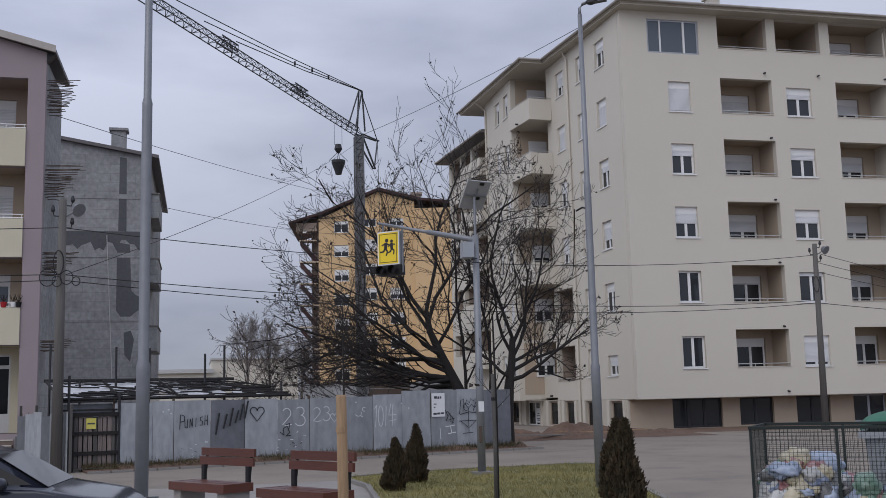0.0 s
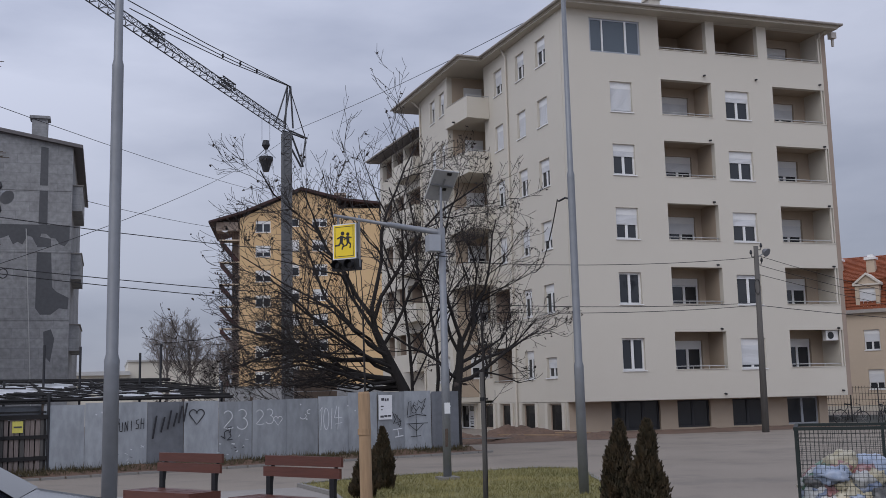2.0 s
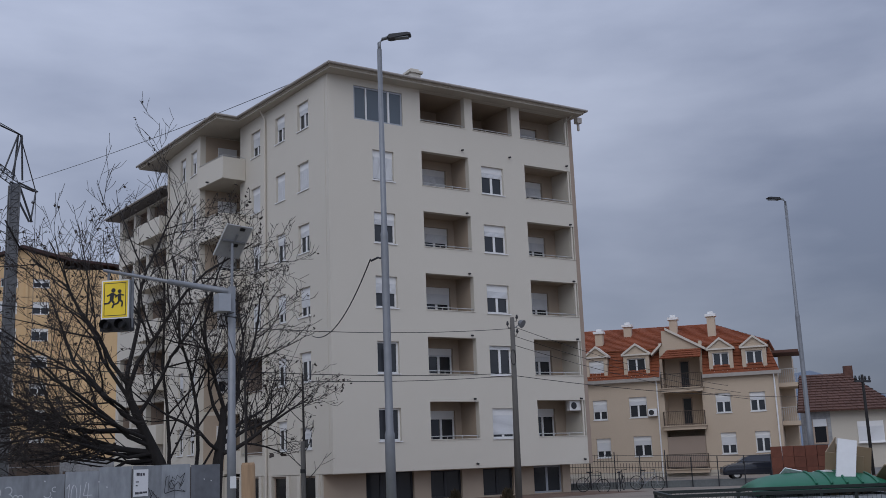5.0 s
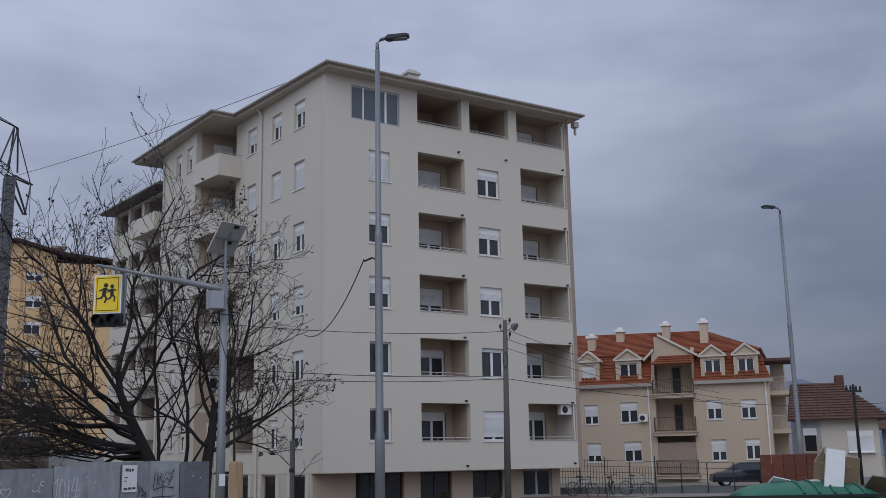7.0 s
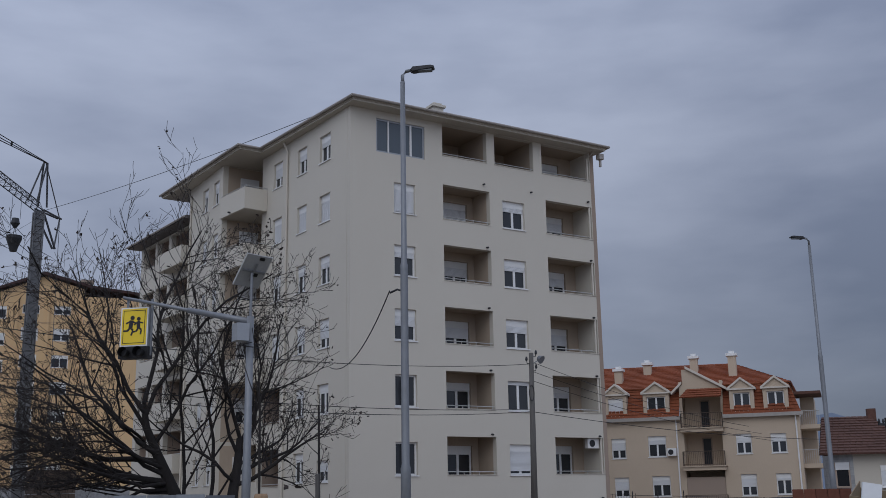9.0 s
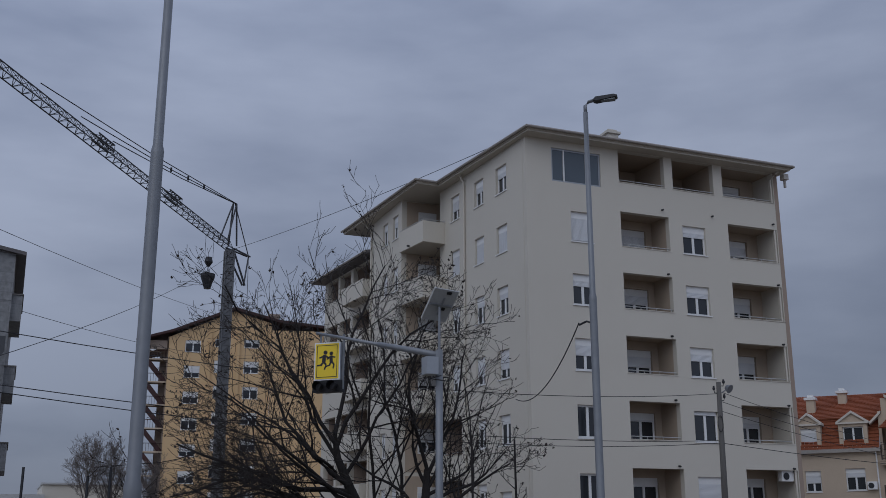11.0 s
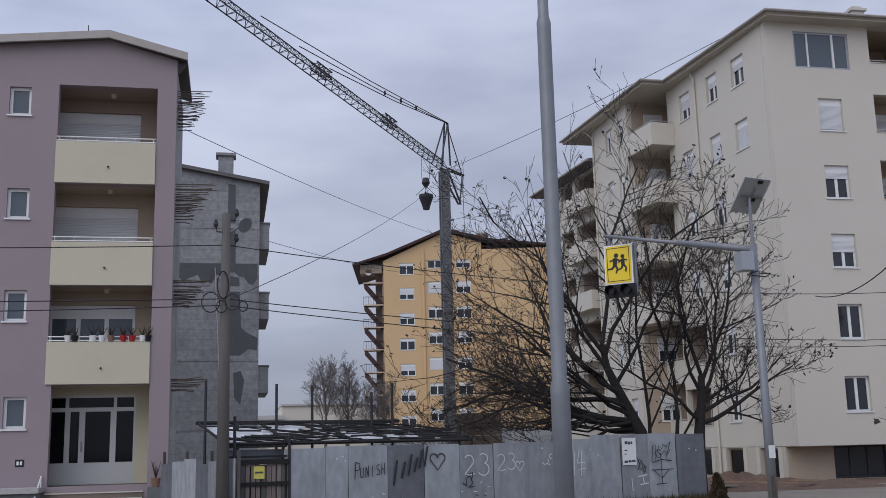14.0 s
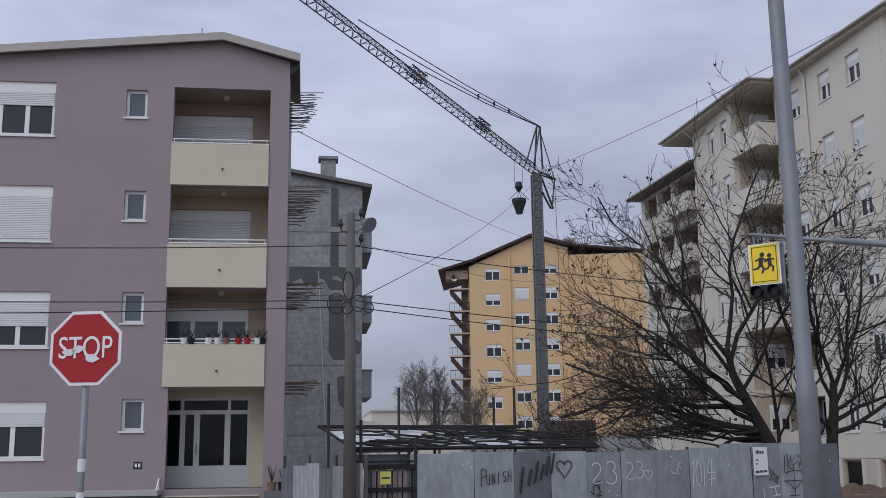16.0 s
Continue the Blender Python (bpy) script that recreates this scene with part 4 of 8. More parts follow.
for z in (10.2, 7.2, 4.1, 1.2):
    ob = part("balcony", boxes((GX1 - 0.05, 5.3, z, GX1 + 0.42, 9.4, z + 0.16), (GX1 + 0.32, 5.3, z + 0.16, GX1 + 0.42, 9.4, z + 1.1), (GX1, 5.3, z + 0.16, GX1 + 0.32, 5.42, z + 1.1)), CONCRETE_WALL if z > 3 else CREAM, grey)
    part("coping", boxes((GX1, 5.25, z + 1.1, GX1 + 0.46, 9.45, z + 1.15)), KERB, ob)

# ---- the yellow tower ----
STAIR_RED = material("dark_red_paint", (0.042, 0.015, 0.014), 0.7, vary=0.3, grain=2, bump=0)
tower = thing("apartment_tower", Matrix.Translation((-1.5, -4.1, 0)) @ Matrix.Scale(0.9, 4), "yellow rendered eight-storey tower with outside stair balconies", "apartment tower")
ta = Vector((-4.4, 91.3, 0))
tm = face_frame(ta.x, ta.y, (0.985, -0.17))
TW = 12.6
holes = []
for r in range(8):
    z = 23.6 - r * 3.22
    for c, cx in enumerate((2.95, 6.6, 10.2)):
        zz = z + (0, 0.75, 0.75)[c]
        holes.append((cx - 0.95, zz, cx + 0.95, zz + 1.5))
bm = bmesh.new()
wall(bm, tm, 0, 0, TW, 25.4, 0.3, holes)
prism(bm, [(0, 25.4), (TW, 25.4), (TW, 27.6), (7.9, 29.0)], 0.3, tm)
part("front_wall", bm, YELLOW, tower)
part("core", boxes((0, 0.9, 0, TW, 18.0, 25.3), m=tm), YELLOW, tower)
part("side_wall", boxes((TW, 0.3, 0, TW + 14.0, 14.0, 26.6), m=tm @ Matrix.Rotation(radians(-4), 4, "Z")), YELLOW, tower)
for i, h in enumerate(holes):
    window(tower, tm, *h, (0, 0.0, 0.35, 1.0, 0.5, 0.2)[(i * 5 + i // 3) % 6], boxed=True, inset=0.12)
for r in range(8):
    z = 23.4 - r * 3.22
    part("side_window", boxes((TW + 1.8, -0.02, z + 0.4, TW + 3.2, 0.25, z + 1.7), m=tm), GLASS, tower)
for xx in (4.9, 8.4):
    part("pilaster", boxes((xx, -0.25, 0, xx + 0.3, 0.02, 26.6), m=tm), YELLOW, tower)
bm = bmesh.new()
prism(bm, [(-3.9, 24.75), (-3.9, 25.0), (0.4, 26.3), (7.9, 29.45), (13.5, 28.0), (28.5, 26.5), (28.5, 26.2), (13.5, 27.7), (7.9, 29.1), (0.4, 26.0)], 16.0, tm @ Matrix.Translation((0, -0.7, 0)))
part("roof", bm, STAIR_RED, tower, "dark red roof edge")
part("chimney", boxes((12.4, 3, 27.5, 13.6, 4, 29.1), (12.2, 2.8, 29.1, 13.8, 4.2, 29.4), m=tm), BROWN_RENDER, tower)
for r in range(9):
    z = 22.6 - r * 2.85
    ob = part("stair_landing", boxes((-2.6, 0.6, z, 0.0, 2.4, z + 0.16), m=tm), HOUSE_CREAM, tower)
    bm = bmesh.new()
    for k in range(9):
        a = tm @ Vector((-2.6 + k * 0.32, 0.62, z + 0.14))
        part("baluster", tube(bmesh.new(), [a, a + Vector((0, 0, 1.0))], 0.025, 4), STAIR_RED, ob)
    tube(bm, [tm @ Vector((-2.6, 0.62, z + 1.14)), tm @ Vector((0, 0.62, z + 1.14))], 0.04, 4)
    fl = bmesh.new()
    prism(fl, [(-2.5, z), (-2.2, z), (-0.1, z - 2.5), (-0.1, z - 2.85), (-0.5, z - 2.85), (-2.5, z - 0.5)], 1.5, tm @ Matrix.Translation((0, 0.7, 0)))
    part("stair_flight", fl, STAIR_RED, ob, "dark red steel stair flight")
    part("railing", bm, STAIR_RED, ob)
part("stair_wall", boxes((-0.2, 0.9, 0, -0.01, 6.0, 25.6), (-1.1, 2.6, 0, -0.2, 2.8, 25.2), (-3.0, 0.4, 23.9, -0.2, 2.8, 25.0), m=tm), BROWN_RENDER, tower)
part("satellite_dish", tube(bmesh.new(), [tm @ Vector((-1.9, 0.4, 24.1)), tm @ Vector((-1.9, 0.55, 24.1))], [0.45, 0.1], 14), WHITE, tower)

# ---- crane ----
crane = thing("tower_crane", Matrix.Translation((-7.25, 34.0, 0)), "grey self-erecting tower crane with lattice jib and hanging bucket", "crane")
bm = bmesh.new()
H = 21.75


def lattice(bm, a, b, w, bays, up=Vector((0, 0, 1)), tri=False, r=0.05):
    a, b = Vector(a), Vector(b)
    d = (b - a).normalized()
    s = d.cross(up).normalized() if abs(d.dot(up)) < 0.95 else Vector((1, 0, 0))
    t = s.cross(d).normalized()
    offs = [s * w / 2 - t * w / 2, -s * w / 2 - t * w / 2, t * w * 0.5] if tri else [s * w / 2 + t * w / 2, s * w / 2 - t * w / 2, -s * w / 2 - t * w / 2, -s * w / 2 + t * w / 2]
    for o in offs:
        tube(bm, [a + o, b + o], r, 5)
    n = len(offs)
    for i in range(bays):
        p, q = a.lerp(b, i / bays), a.lerp(b, (i + 1) / bays)
        for k in range(n):
            tube(bm, [p + offs[k], (q if i % 2 else q) + offs[(k + 1) % n]], r * 0.55, 4)
            tube(bm, [p + offs[k], p + offs[(k + 1) % n]], r * 0.5, 4)


lattice(bm, (0, 0, 0), (0, 0, H), 0.62, 40, r=0.06)
box(bm, -0.285, -0.285, 0, 0.285, 0.285, H)
part("mast", bm, MAST_PAINT, crane)
for k in range(4):
    part("ballast_block", boxes((0.7, -1.3, 0.9 + k * 0.78, 3.4, 1.4, 1.63 + k * 0.78)), RUST, crane, "dark stacked counterweight block")
part("undercarriage", boxes((-2.4, -2.4, 0.0, 3.9, -2.0, 0.45), (-2.4, 2.0, 0.0, 3.9, 2.4, 0.45), (-0.5, -2.0, 0.1, 0.5, 2.0, 0.85), (0.5, -1.2, 0.45, 3.7, 1.3, 0.85)), CRANE_PAINT, crane)
bm = bmesh.new()
jib = Vector((-0.558, -0.828, 0.052)).normalized()
J0 = Vector((0, 0, H + 0.4))
J1 = J0 + jib * 52
lattice(bm, J0, J1, 0.62, 62, tri=True, r=0.038)
part("jib", bm, CRANE_PAINT, crane)
for f in (9.5, 18.5, 33.0):
    c = J0 + jib * f
    bm = bmesh.new()
    lattice(bm, c - jib * 0.9 + Vector((0, 0, 0.22)), c + jib * 0.9 + Vector((0, 0, 0.22)), 0.42, 3, r=0.045)
    part("jib_joint", bm, CRANE_PAINT, crane)
part("jib_stripe", tube(bmesh.new(), [J0 + jib * 33 + Vector((0, 0, 0.1)), J0 + jib * 36 + Vector((0, 0, 0.1))], 0.2, 6), CRANE_RED, crane)
bm = bmesh.new()
APEX = J0 + Vector((0.0, -1.2, 2.9))
BACK = J0 + Vector((1.7, 1.4, -0.35))
LOWB = J0 + Vector((1.35, 1.0, -2.7))
for dx in (-0.3, 0.3):
    o = Vector((dx, 0, 0))
    tube(bm, [J0 + o + Vector((0.2, 0, 0)), APEX + o * 0.4], 0.07, 5)
    tube(bm, [J0 + o + jib * 1.2, APEX + o * 0.4], 0.06, 5)
    tube(bm, [J0 + o + Vector((0, 0, -0.2)), BACK + o * 0.4], 0.07, 5)
    tube(bm, [J0 + o + Vector((0, 0, -0.3)), LOWB + o * 0.3], 0.08, 5)
tube(bm, [APEX, BACK], 0.04, 5)
tube(bm, [BACK, LOWB], 0.06, 5)
tube(bm, [BACK, Vector((2.0, 1.5, 0.5))], 0.025, 4)
part("head_frame", bm, CRANE_PAINT, crane)
bm = bmesh.new()
for a, b in ((APEX, J0 + jib * 17.5 + Vector((0, 0, 0.75))), (APEX + Vector((0.1, 0, 0)), J0 + jib * 25 + Vector((0, 0, 0.75))), (APEX, J0 + jib * 21 + Vector((0, 0, 0.7)))):
    tube(bm, [a, a.lerp(b, 0.5) - Vector((0, 0, 0.15)), b], 0.035, 4)
for k in range(3):
    p = APEX.lerp(J0 + jib * 17.5 + Vector((0, 0, 0.75)), 0.3 + 0.14 * k)
    box(bm, p.x - 0.06, p.y - 0.06, p.z - 0.05, p.x + 0.06, p.y + 0.06, p.z + 0.22)
part("pendant_line", bm, DARK_STEEL, crane)
bucket = part("concrete_bucket", tube(bmesh.new(), [(-2.05, -3.5, 17.95), (-2.05, -3.5, 18.25), (-2.05, -3.5, 18.80), (-2.05, -3.5, 19.00)], [0.22, 0.3, 0.5, 0.5], 14), DARK_STEEL, crane)
bm = bmesh.new()
for dx in (-0.28, 0.28):
    tube(bm, [(-2.05 + dx, -3.5, 20.15), (-2.05 + dx, -3.5, H + 0.2)], 0.018, 4)
for dx, dy in ((0.7, 0), (-0.7, 0), (0, 0.7), (0, -0.7)):
    tube(bm, [(-2.05, -3.5, 19.65), (-2.05 + dx, -3.5 + dy, 18.95)], 0.02, 4)
part("hook_rope", bm, DARK_STEEL, bucket)
part("hook_block", tube(bmesh.new(), [(-2.05, -3.5, 19.55), (-2.05, -3.5, 19.85), (-2.05, -3.5, 20.20)], [0.1, 0.3, 0.22], 10), DARK_STEEL, bucket)


# ---- the sheet fence along the street ----
FU = Vector((0.9556, 0.2946, 0))
FO = Vector((-18.622, -13.636, 0))
fm = face_frame(FO.x, FO.y, (FU.x, FU.y))
fence = thing("sheet_fence", None, "galvanised sheet metal fence with sprayed graffiti, weathered", "fence")
EDGES = [-2.77, -1.75, -1.17, -0.14, 0.86, 1.85, 2.84, 3.89, 4.91, 5.9, 6.92, 7.88, 8.88, 9.92]
rng = random.Random(21)
for i, (a, b) in enumerate(zip(EDGES, EDGES[1:])):
    h = (1.76, 1.78, 1.77, 1.76, 1.77, 1.75, 1.76, 1.78, 1.84, 1.92, 1.93, 1.93, 1.9)[i] + rng.uniform(-0.015, 0.015)
    bm = bmesh.new()
    tilt, off = rng.uniform(-0.012, 0.012), (i % 2) * 0.018 + rng.uniform(0, 0.01)
    nx = 8
    cols = []
    for k in range(nx + 1):
        x = a + 0.007 + (b - a - 0.014) * k / nx
        y = off + (0.012 if k in (0, nx) else 0) + rng.uniform(-0.005, 0.005)
        cols.append([(x, y + tilt * (z - 0.9), z) for z in (0.02 + rng.uniform(-0.015, 0.01), 0.6, 1.2, h)])
    vs = [[bm.verts.new(fm @ Vector(p)) for p in c] for c in cols]
    bk = [[bm.verts.new(fm @ (Vector(p) + Vector((0, 0.012, 0)))) for p in c] for c in cols]
    for g in (vs, bk):
        for c, d in zip(g, g[1:]):
            for z in range(3):
                bm.faces.new((c[z], d[z], d[z + 1], c[z + 1]))
    for k in range(nx):
        bm.faces.new((vs[k][3], vs[k + 1][3], bk[k + 1][3], bk[k][3]))
        bm.faces.new((vs[k][0], vs[k + 1][0], bk[k + 1][0], bk[k][0]))
    for k in (0, nx):
        for z in range(3):
            bm.faces.new((vs[k][z], vs[k][z + 1], bk[k][z + 1], bk[k][z]))
    part("sheet_panel", bm, GALV_DARK if i in (3, 12) else GALV, fence)
for u in EDGES[::2]:
    part("post", boxes((u - 0.03, 0.05, 0, u + 0.03, 0.11, 1.85), m=fm), RUST, fence)


def stroke(pts, w, mat, y=-0.022, name="graffiti"):
    """A sprayed line on the fence, in metres along it and up."""
    bm = bmesh.new()
    left, right = [], []
    if len(pts) < 8:
        line = [Vector(p) for p in pts]
        pts = [a.lerp(b, f) for a, b in zip(line, line[1:]) for f in (0.0, 0.14, 0.86)] + [line[-1]]
    for i, p in enumerate(pts):
        p = Vector((p[0], p[1]))
        d = Vector(pts[min(i + 1, len(pts) - 1)][:2]) - Vector(pts[max(i - 1, 0)][:2])
        nrm = Vector((-d.y, d.x)).normalized() * w / 2
        left.append(bm.verts.new(fm @ Vector((p.x + nrm.x, y, p.y + nrm.y))))
        right.append(bm.verts.new(fm @ Vector((p.x - nrm.x, y, p.y - nrm.y))))
    for a, b, c, d in zip(left, left[1:], right[1:], right):
        bm.faces.new((a, b, c, d))
    return part(name, bm, mat, fence)


def arc(cx, cz, rx, rz, a0, a1, n=12):
    return [(cx + rx * math.cos(radians(a0 + (a1 - a0) * i / n)), cz + rz * math.sin(radians(a0 + (a1 - a0) * i / n))) for i in range(n + 1)]


def two(u, z, s):
    return arc(u + 0.3 * s, z + 0.7 * s, 0.26 * s, 0.28 * s, 150, -30) + [(u + 0.05 * s, z + 0.05 * s), (u + 0.3 * s, z), (u + 0.62 * s, z + 0.06 * s)]


def three(u, z, s):
    return arc(u + 0.3 * s, z + 0.76 * s, 0.24 * s, 0.22 * s, 140, -80, 10) + arc(u + 0.3 * s, z + 0.28 * s, 0.3 * s, 0.28 * s, 80, -150, 12)


def heart(u, z, s):
    return arc(u + 0.25 * s, z + 0.7 * s, 0.25 * s, 0.25 * s, 0, 200, 8)[::1] + [(u + 0.5 * s, z)] + arc(u + 0.75 * s, z + 0.7 * s, 0.25 * s, 0.25 * s, -20, 180, 8)


stroke(two(1.95, 1.0, 0.5), 0.025, WHITE_SPRAY)
stroke(three(2.35, 0.98, 0.55), 0.025, WHITE_SPRAY)
stroke(two(2.92, 1.08, 0.42), 0.022, WHITE_SPRAY)
stroke(three(3.22, 1.1, 0.42), 0.022, WHITE_SPRAY)
stroke(heart(3.48, 1.05, 0.26), 0.02, WHITE_SPRAY)
stroke(heart(1.0, 1.15, 0.42), 0.03, BLACK_SPRAY)
# slanting black scrawl of six letters, kept as plain bars
for k, (u, z, h) in enumerate(((-0.1, 0.82, 0.6), (0.12, 0.98, 0.4), (0.3, 1.05, 0.5), (0.46, 1.12, 0.36), (0.6, 1.2, 0.46), (0.74, 1.24, 0.5))):
    stroke([(u + 0.1, z), (u + 0.2, z + h)], 0.05, BLACK_SPRAY)
# the word beside it
LETTERS = {"P": [[(0, 0), (0.1, 1)], [(0.1, 1), (0.6, 0.9), (0.55, 0.55), (0.05, 0.5)]], "U": [[(0, 0.8), (0.05, 0.1), (0.4, 0.05), (0.45, 0.8)]], "N": [[(0, 0), (0.05, 0.8), (0.4, 0.05), (0.45, 0.85)]],
           "I": [[(0.15, 0), (0.2, 0.8)]], "S": [[(0.5, 0.8), (0.1, 0.75), (0.1, 0.5), (0.45, 0.4), (0.4, 0.08), (0.0, 0.1)]], "H": [[(0, 0), (0.05, 0.85)], [(0.05, 0.45), (0.45, 0.4)], [(0.45, 0.0), (0.45, 0.85)]]}
for k, c in enumerate("PUNISH"):
    sc = 0.4 if k == 0 else 0.32
    for line in LETTERS[c]:
        stroke([(-1.02 + k * 0.14 + x * sc * 0.55, 1.0 + 0.018 * k + z * sc) for x, z in line], 0.02, BLACK_SPRAY)
# white figures, two small curls and a few tags
stroke([(4.97, 0.86), (5.02, 1.52), (4.94, 1.4)], 0.022, WHITE_SPRAY)
stroke(arc(5.15, 1.18, 0.085, 0.31, 80, 430, 16), 0.022, WHITE_SPRAY)
stroke([(5.31, 0.88), (5.34, 1.48)], 0.022, WHITE_SPRAY)
stroke([(5.5, 1.55), (5.42, 1.2), (5.68, 1.21)], 0.022, WHITE_SPRAY)
stroke([(5.57, 1.52), (5.53, 0.86)], 0.022, WHITE_SPRAY, -0.0235)
stroke([(5.44, 1.02), (5.68, 1.06)], 0.018, WHITE_SPRAY, -0.025)
stroke(arc(4.4, 1.28, 0.1, 0.08, 200, 400), 0.02, WHITE_SPRAY)
stroke(arc(4.6, 1.4, 0.07, 0.06, 60, 290), 0.02, WHITE_SPRAY)
stroke([(7.95, 1.16), (8.0, 1.58), (8.1, 1.64), (8.08, 1.2), (8.22, 1.6), (8.33, 1.5), (8.37, 1.64), (8.48, 1.56), (8.64, 1.7), (8.46, 1.26), (8.66, 1.17), (8.3, 1.22), (7.96, 1.14)], 0.024, BLACK_SPRAY)
stroke([(8.16, 1.5), (8.28, 1.32), (8.4, 1.46), (8.52, 1.34), (8.62, 1.5)], 0.02, BLACK_SPRAY, -0.0235)
stroke(arc(8.2, 1.38, 0.1, 0.12, 30, 330), 0.018, BLACK_SPRAY, -0.025)
stroke([(7.92, 0.94), (8.7, 0.95)], 0.022, BLACK_SPRAY, -0.0265)
stroke([(8.27, 1.4), (8.28, 0.54)], 0.022, BLACK_SPRAY, -0.028)
stroke([(8.0, 0.93), (8.28, 0.72), (8.54, 0.93)], 0.02, BLACK_SPRAY, -0.0295)
stroke([(8.06, 0.55), (8.44, 0.57)], 0.022, BLACK_SPRAY, -0.031)
stroke([(7.42, 1.32), (7.52, 1.1), (7.45, 0.96), (7.6, 1.22), (7.62, 0.92), (7.7, 1.12), (7.72, 0.9), (7.5, 0.98), (7.76, 1.04)], 0.022, BLACK_SPRAY)
stroke([(7.5, 1.26), (7.72, 1.02), (7.66, 0.86)], 0.02, BLACK_SPRAY, -0.0235)
stroke([(7.42, 0.78), (7.76, 0.82)], 0.03, WHITE_SPRAY)
stroke([(7.5, 0.56), (7.8, 0.6)], 0.03, WHITE_SPRAY)
stroke([(7.6, 0.8), (7.64, 0.58)], 0.03, WHITE_SPRAY, -0.0235)
stroke([(7.22, 0.74), (7.24, 0.4)], 0.026, WHITE_SPRAY)
stroke([(1.9, 0.82), (2.02, 0.74), (2.0, 0.92), (2.12, 0.98), (2.2, 0.8), (2.08, 0.7), (2.24, 0.72)], 0.024, BLACK_SPRAY)
stroke([(2.08, 1.02), (2.2, 1.06), (2.16, 0.84)], 0.022, BLACK_SPRAY, -0.0235)
for k in range(26):
    g = (-0.75, 0.35) if k < 12 else (2.0, 0.3) if k < 22 else (2.2, 0.5)
    u, z = g[0] + rng.uniform(-0.25, 0.6), g[1] + rng.uniform(-0.2, 0.35)
    stroke([(u, z), (u + rng.uniform(0.03, 0.1), z + rng.uniform(-0.05, 0.05))], rng.uniform(0.01, 0.03), WHITE_SPRAY if k % 3 else INK, -0.022 - 0.0007 * k)
for u, z in ((-1.35, 1.55), (-1.28, 1.45), (-1.5, 1.5), (4.3, 1.62), (4.5, 1.2), (5.85, 1.55), (6.1, 1.4), (9.3, 1.5), (9.55, 1.45)):
    stroke([(u, z), (u + 0.04, z - 0.015)], 0.035, WHITE_SPRAY)

notice = thing("notice_board", None, "white notice sheet screwed to a metal fence", "notice")
part("sheet", boxes((6.93, -0.04, 1.1, 7.4, -0.028, 1.83), m=fm), PAPER, notice)
for k, (a, b, z, h) in enumerate(((7.02, 7.12, 1.66, 0.08), (7.14, 7.2, 1.65, 0.08), (7.22, 7.28, 1.66, 0.07), (7.0, 7.1, 1.48, 0.03), (7.0, 7.06, 1.38, 0.03), (6.98, 7.1, 1.16, 0.06), (7.12, 7.22, 1.17, 0.06), (7.24, 7.36, 1.18, 0.05))):
    part("text_bar", boxes((a, -0.0445, z, b, -0.0405, z + h), m=fm), INK, notice)

# a low uneven ridge of earth, with weeds, along the foot of the fence
bm = bmesh.new()
rows = []
for i in range(131):
    u = -2.7 + i * 0.1
    w = 0.32 + 0.16 * noise.noise(Vector((u * 0.8, 3.1, 0)))
    h = 0.1 + 0.09 * noise.noise(Vector((u * 1.1, 7.7, 0)))
    rows.append([bm.verts.new(fm @ Vector((u, -0.035 - w * q, max(0.045, 0.05 + h * (1 - q ** 1.5) + 0.03 * noise.noise(Vector((u * 5, q * 4, 1))))))) for q in (0, 0.25, 0.5, 0.75, 1.0)])
for a, b in zip(rows, rows[1:]):
    for k in range(4):
        bm.faces.new((a[k], b[k], b[k + 1], a[k + 1]))
tagged(part("earth_ridge", bm, SOIL, smooth=True), "low uneven ridge of dark earth along the fence", "earth", "", "structure")
bm = bmesh.new()
for k in range(5200):
    u, y = rng.uniform(-3.6, 10.2), -abs(rng.gauss(0, 0.16)) - 0.03
    p = fm @ Vector((u, y, 0.06 + 0.08 * max(0, 1 + y / 0.3)))
    h, a = rng.uniform(0.03, 0.15) * (1.8 if rng.random() < 0.15 else 1), rng.uniform(0, 6.28)
    d = Vector((math.cos(a), math.sin(a), 0)) * 0.012
    t = p + Vector((rng.uniform(-0.06, 0.06), rng.uniform(-0.06, 0.06), h))
    bm.faces.new([bm.verts.new(q) for q in (p - d, p + d, t)])
me = bpy.data.meshes.new("weeds")
bm.to_mesh(me)
bm.free()
tagged(link("weeds", me, DRY_WEED), "low dry weeds along the foot of the fence", "weeds", "", "stuff")

# ---- gate and the sheets that join it to the mauve house ----
gate = thing("wooden_gate", None, "dark weathered wooden slat gate between posts", "gate")
for k in range(9):
    u = -3.8 + k * 0.122 + rng.uniform(-0.008, 0.008)
    part("slat", boxes((u, 0.0, 0.05 + rng.uniform(0, 0.06), u + rng.uniform(0.085, 0.112), 0.028, 1.46 + rng.uniform(-0.05, 0.03)), m=fm), GREY_WOOD if k % 4 else OLD_WOOD, gate)
for z, d in ((0.42, 0.1), (0.94, 0.09), (1.42, 0.11)):
    part("crossbar", boxes((-3.85, -0.045, z, -2.68, -0.002, z + d), m=fm), TAR_WOOD, gate)
for u in (-3.86, -2.76):
    part("upright", boxes((u, -0.001, 0.0, u + 0.06, 0.05, 1.53), m=fm), TAR_WOOD, gate)
part("back_sheet", boxes((-3.75, 0.08, 0.1, -2.8, 0.1, 1.4), m=fm), TAR_WOOD, gate, "dark board behind the slats")
part("jamb", boxes((-4.08, 0.0, 0.0, -3.9, 0.06, 1.5), m=fm), GREY_WOOD, gate, "weathered grey jamb board")
for z in (1.57, 1.79):
    part("lintel", boxes((-4.1, 0.0, z, -2.7, 0.05, z + 0.045), m=fm), TAR_WOOD, gate)
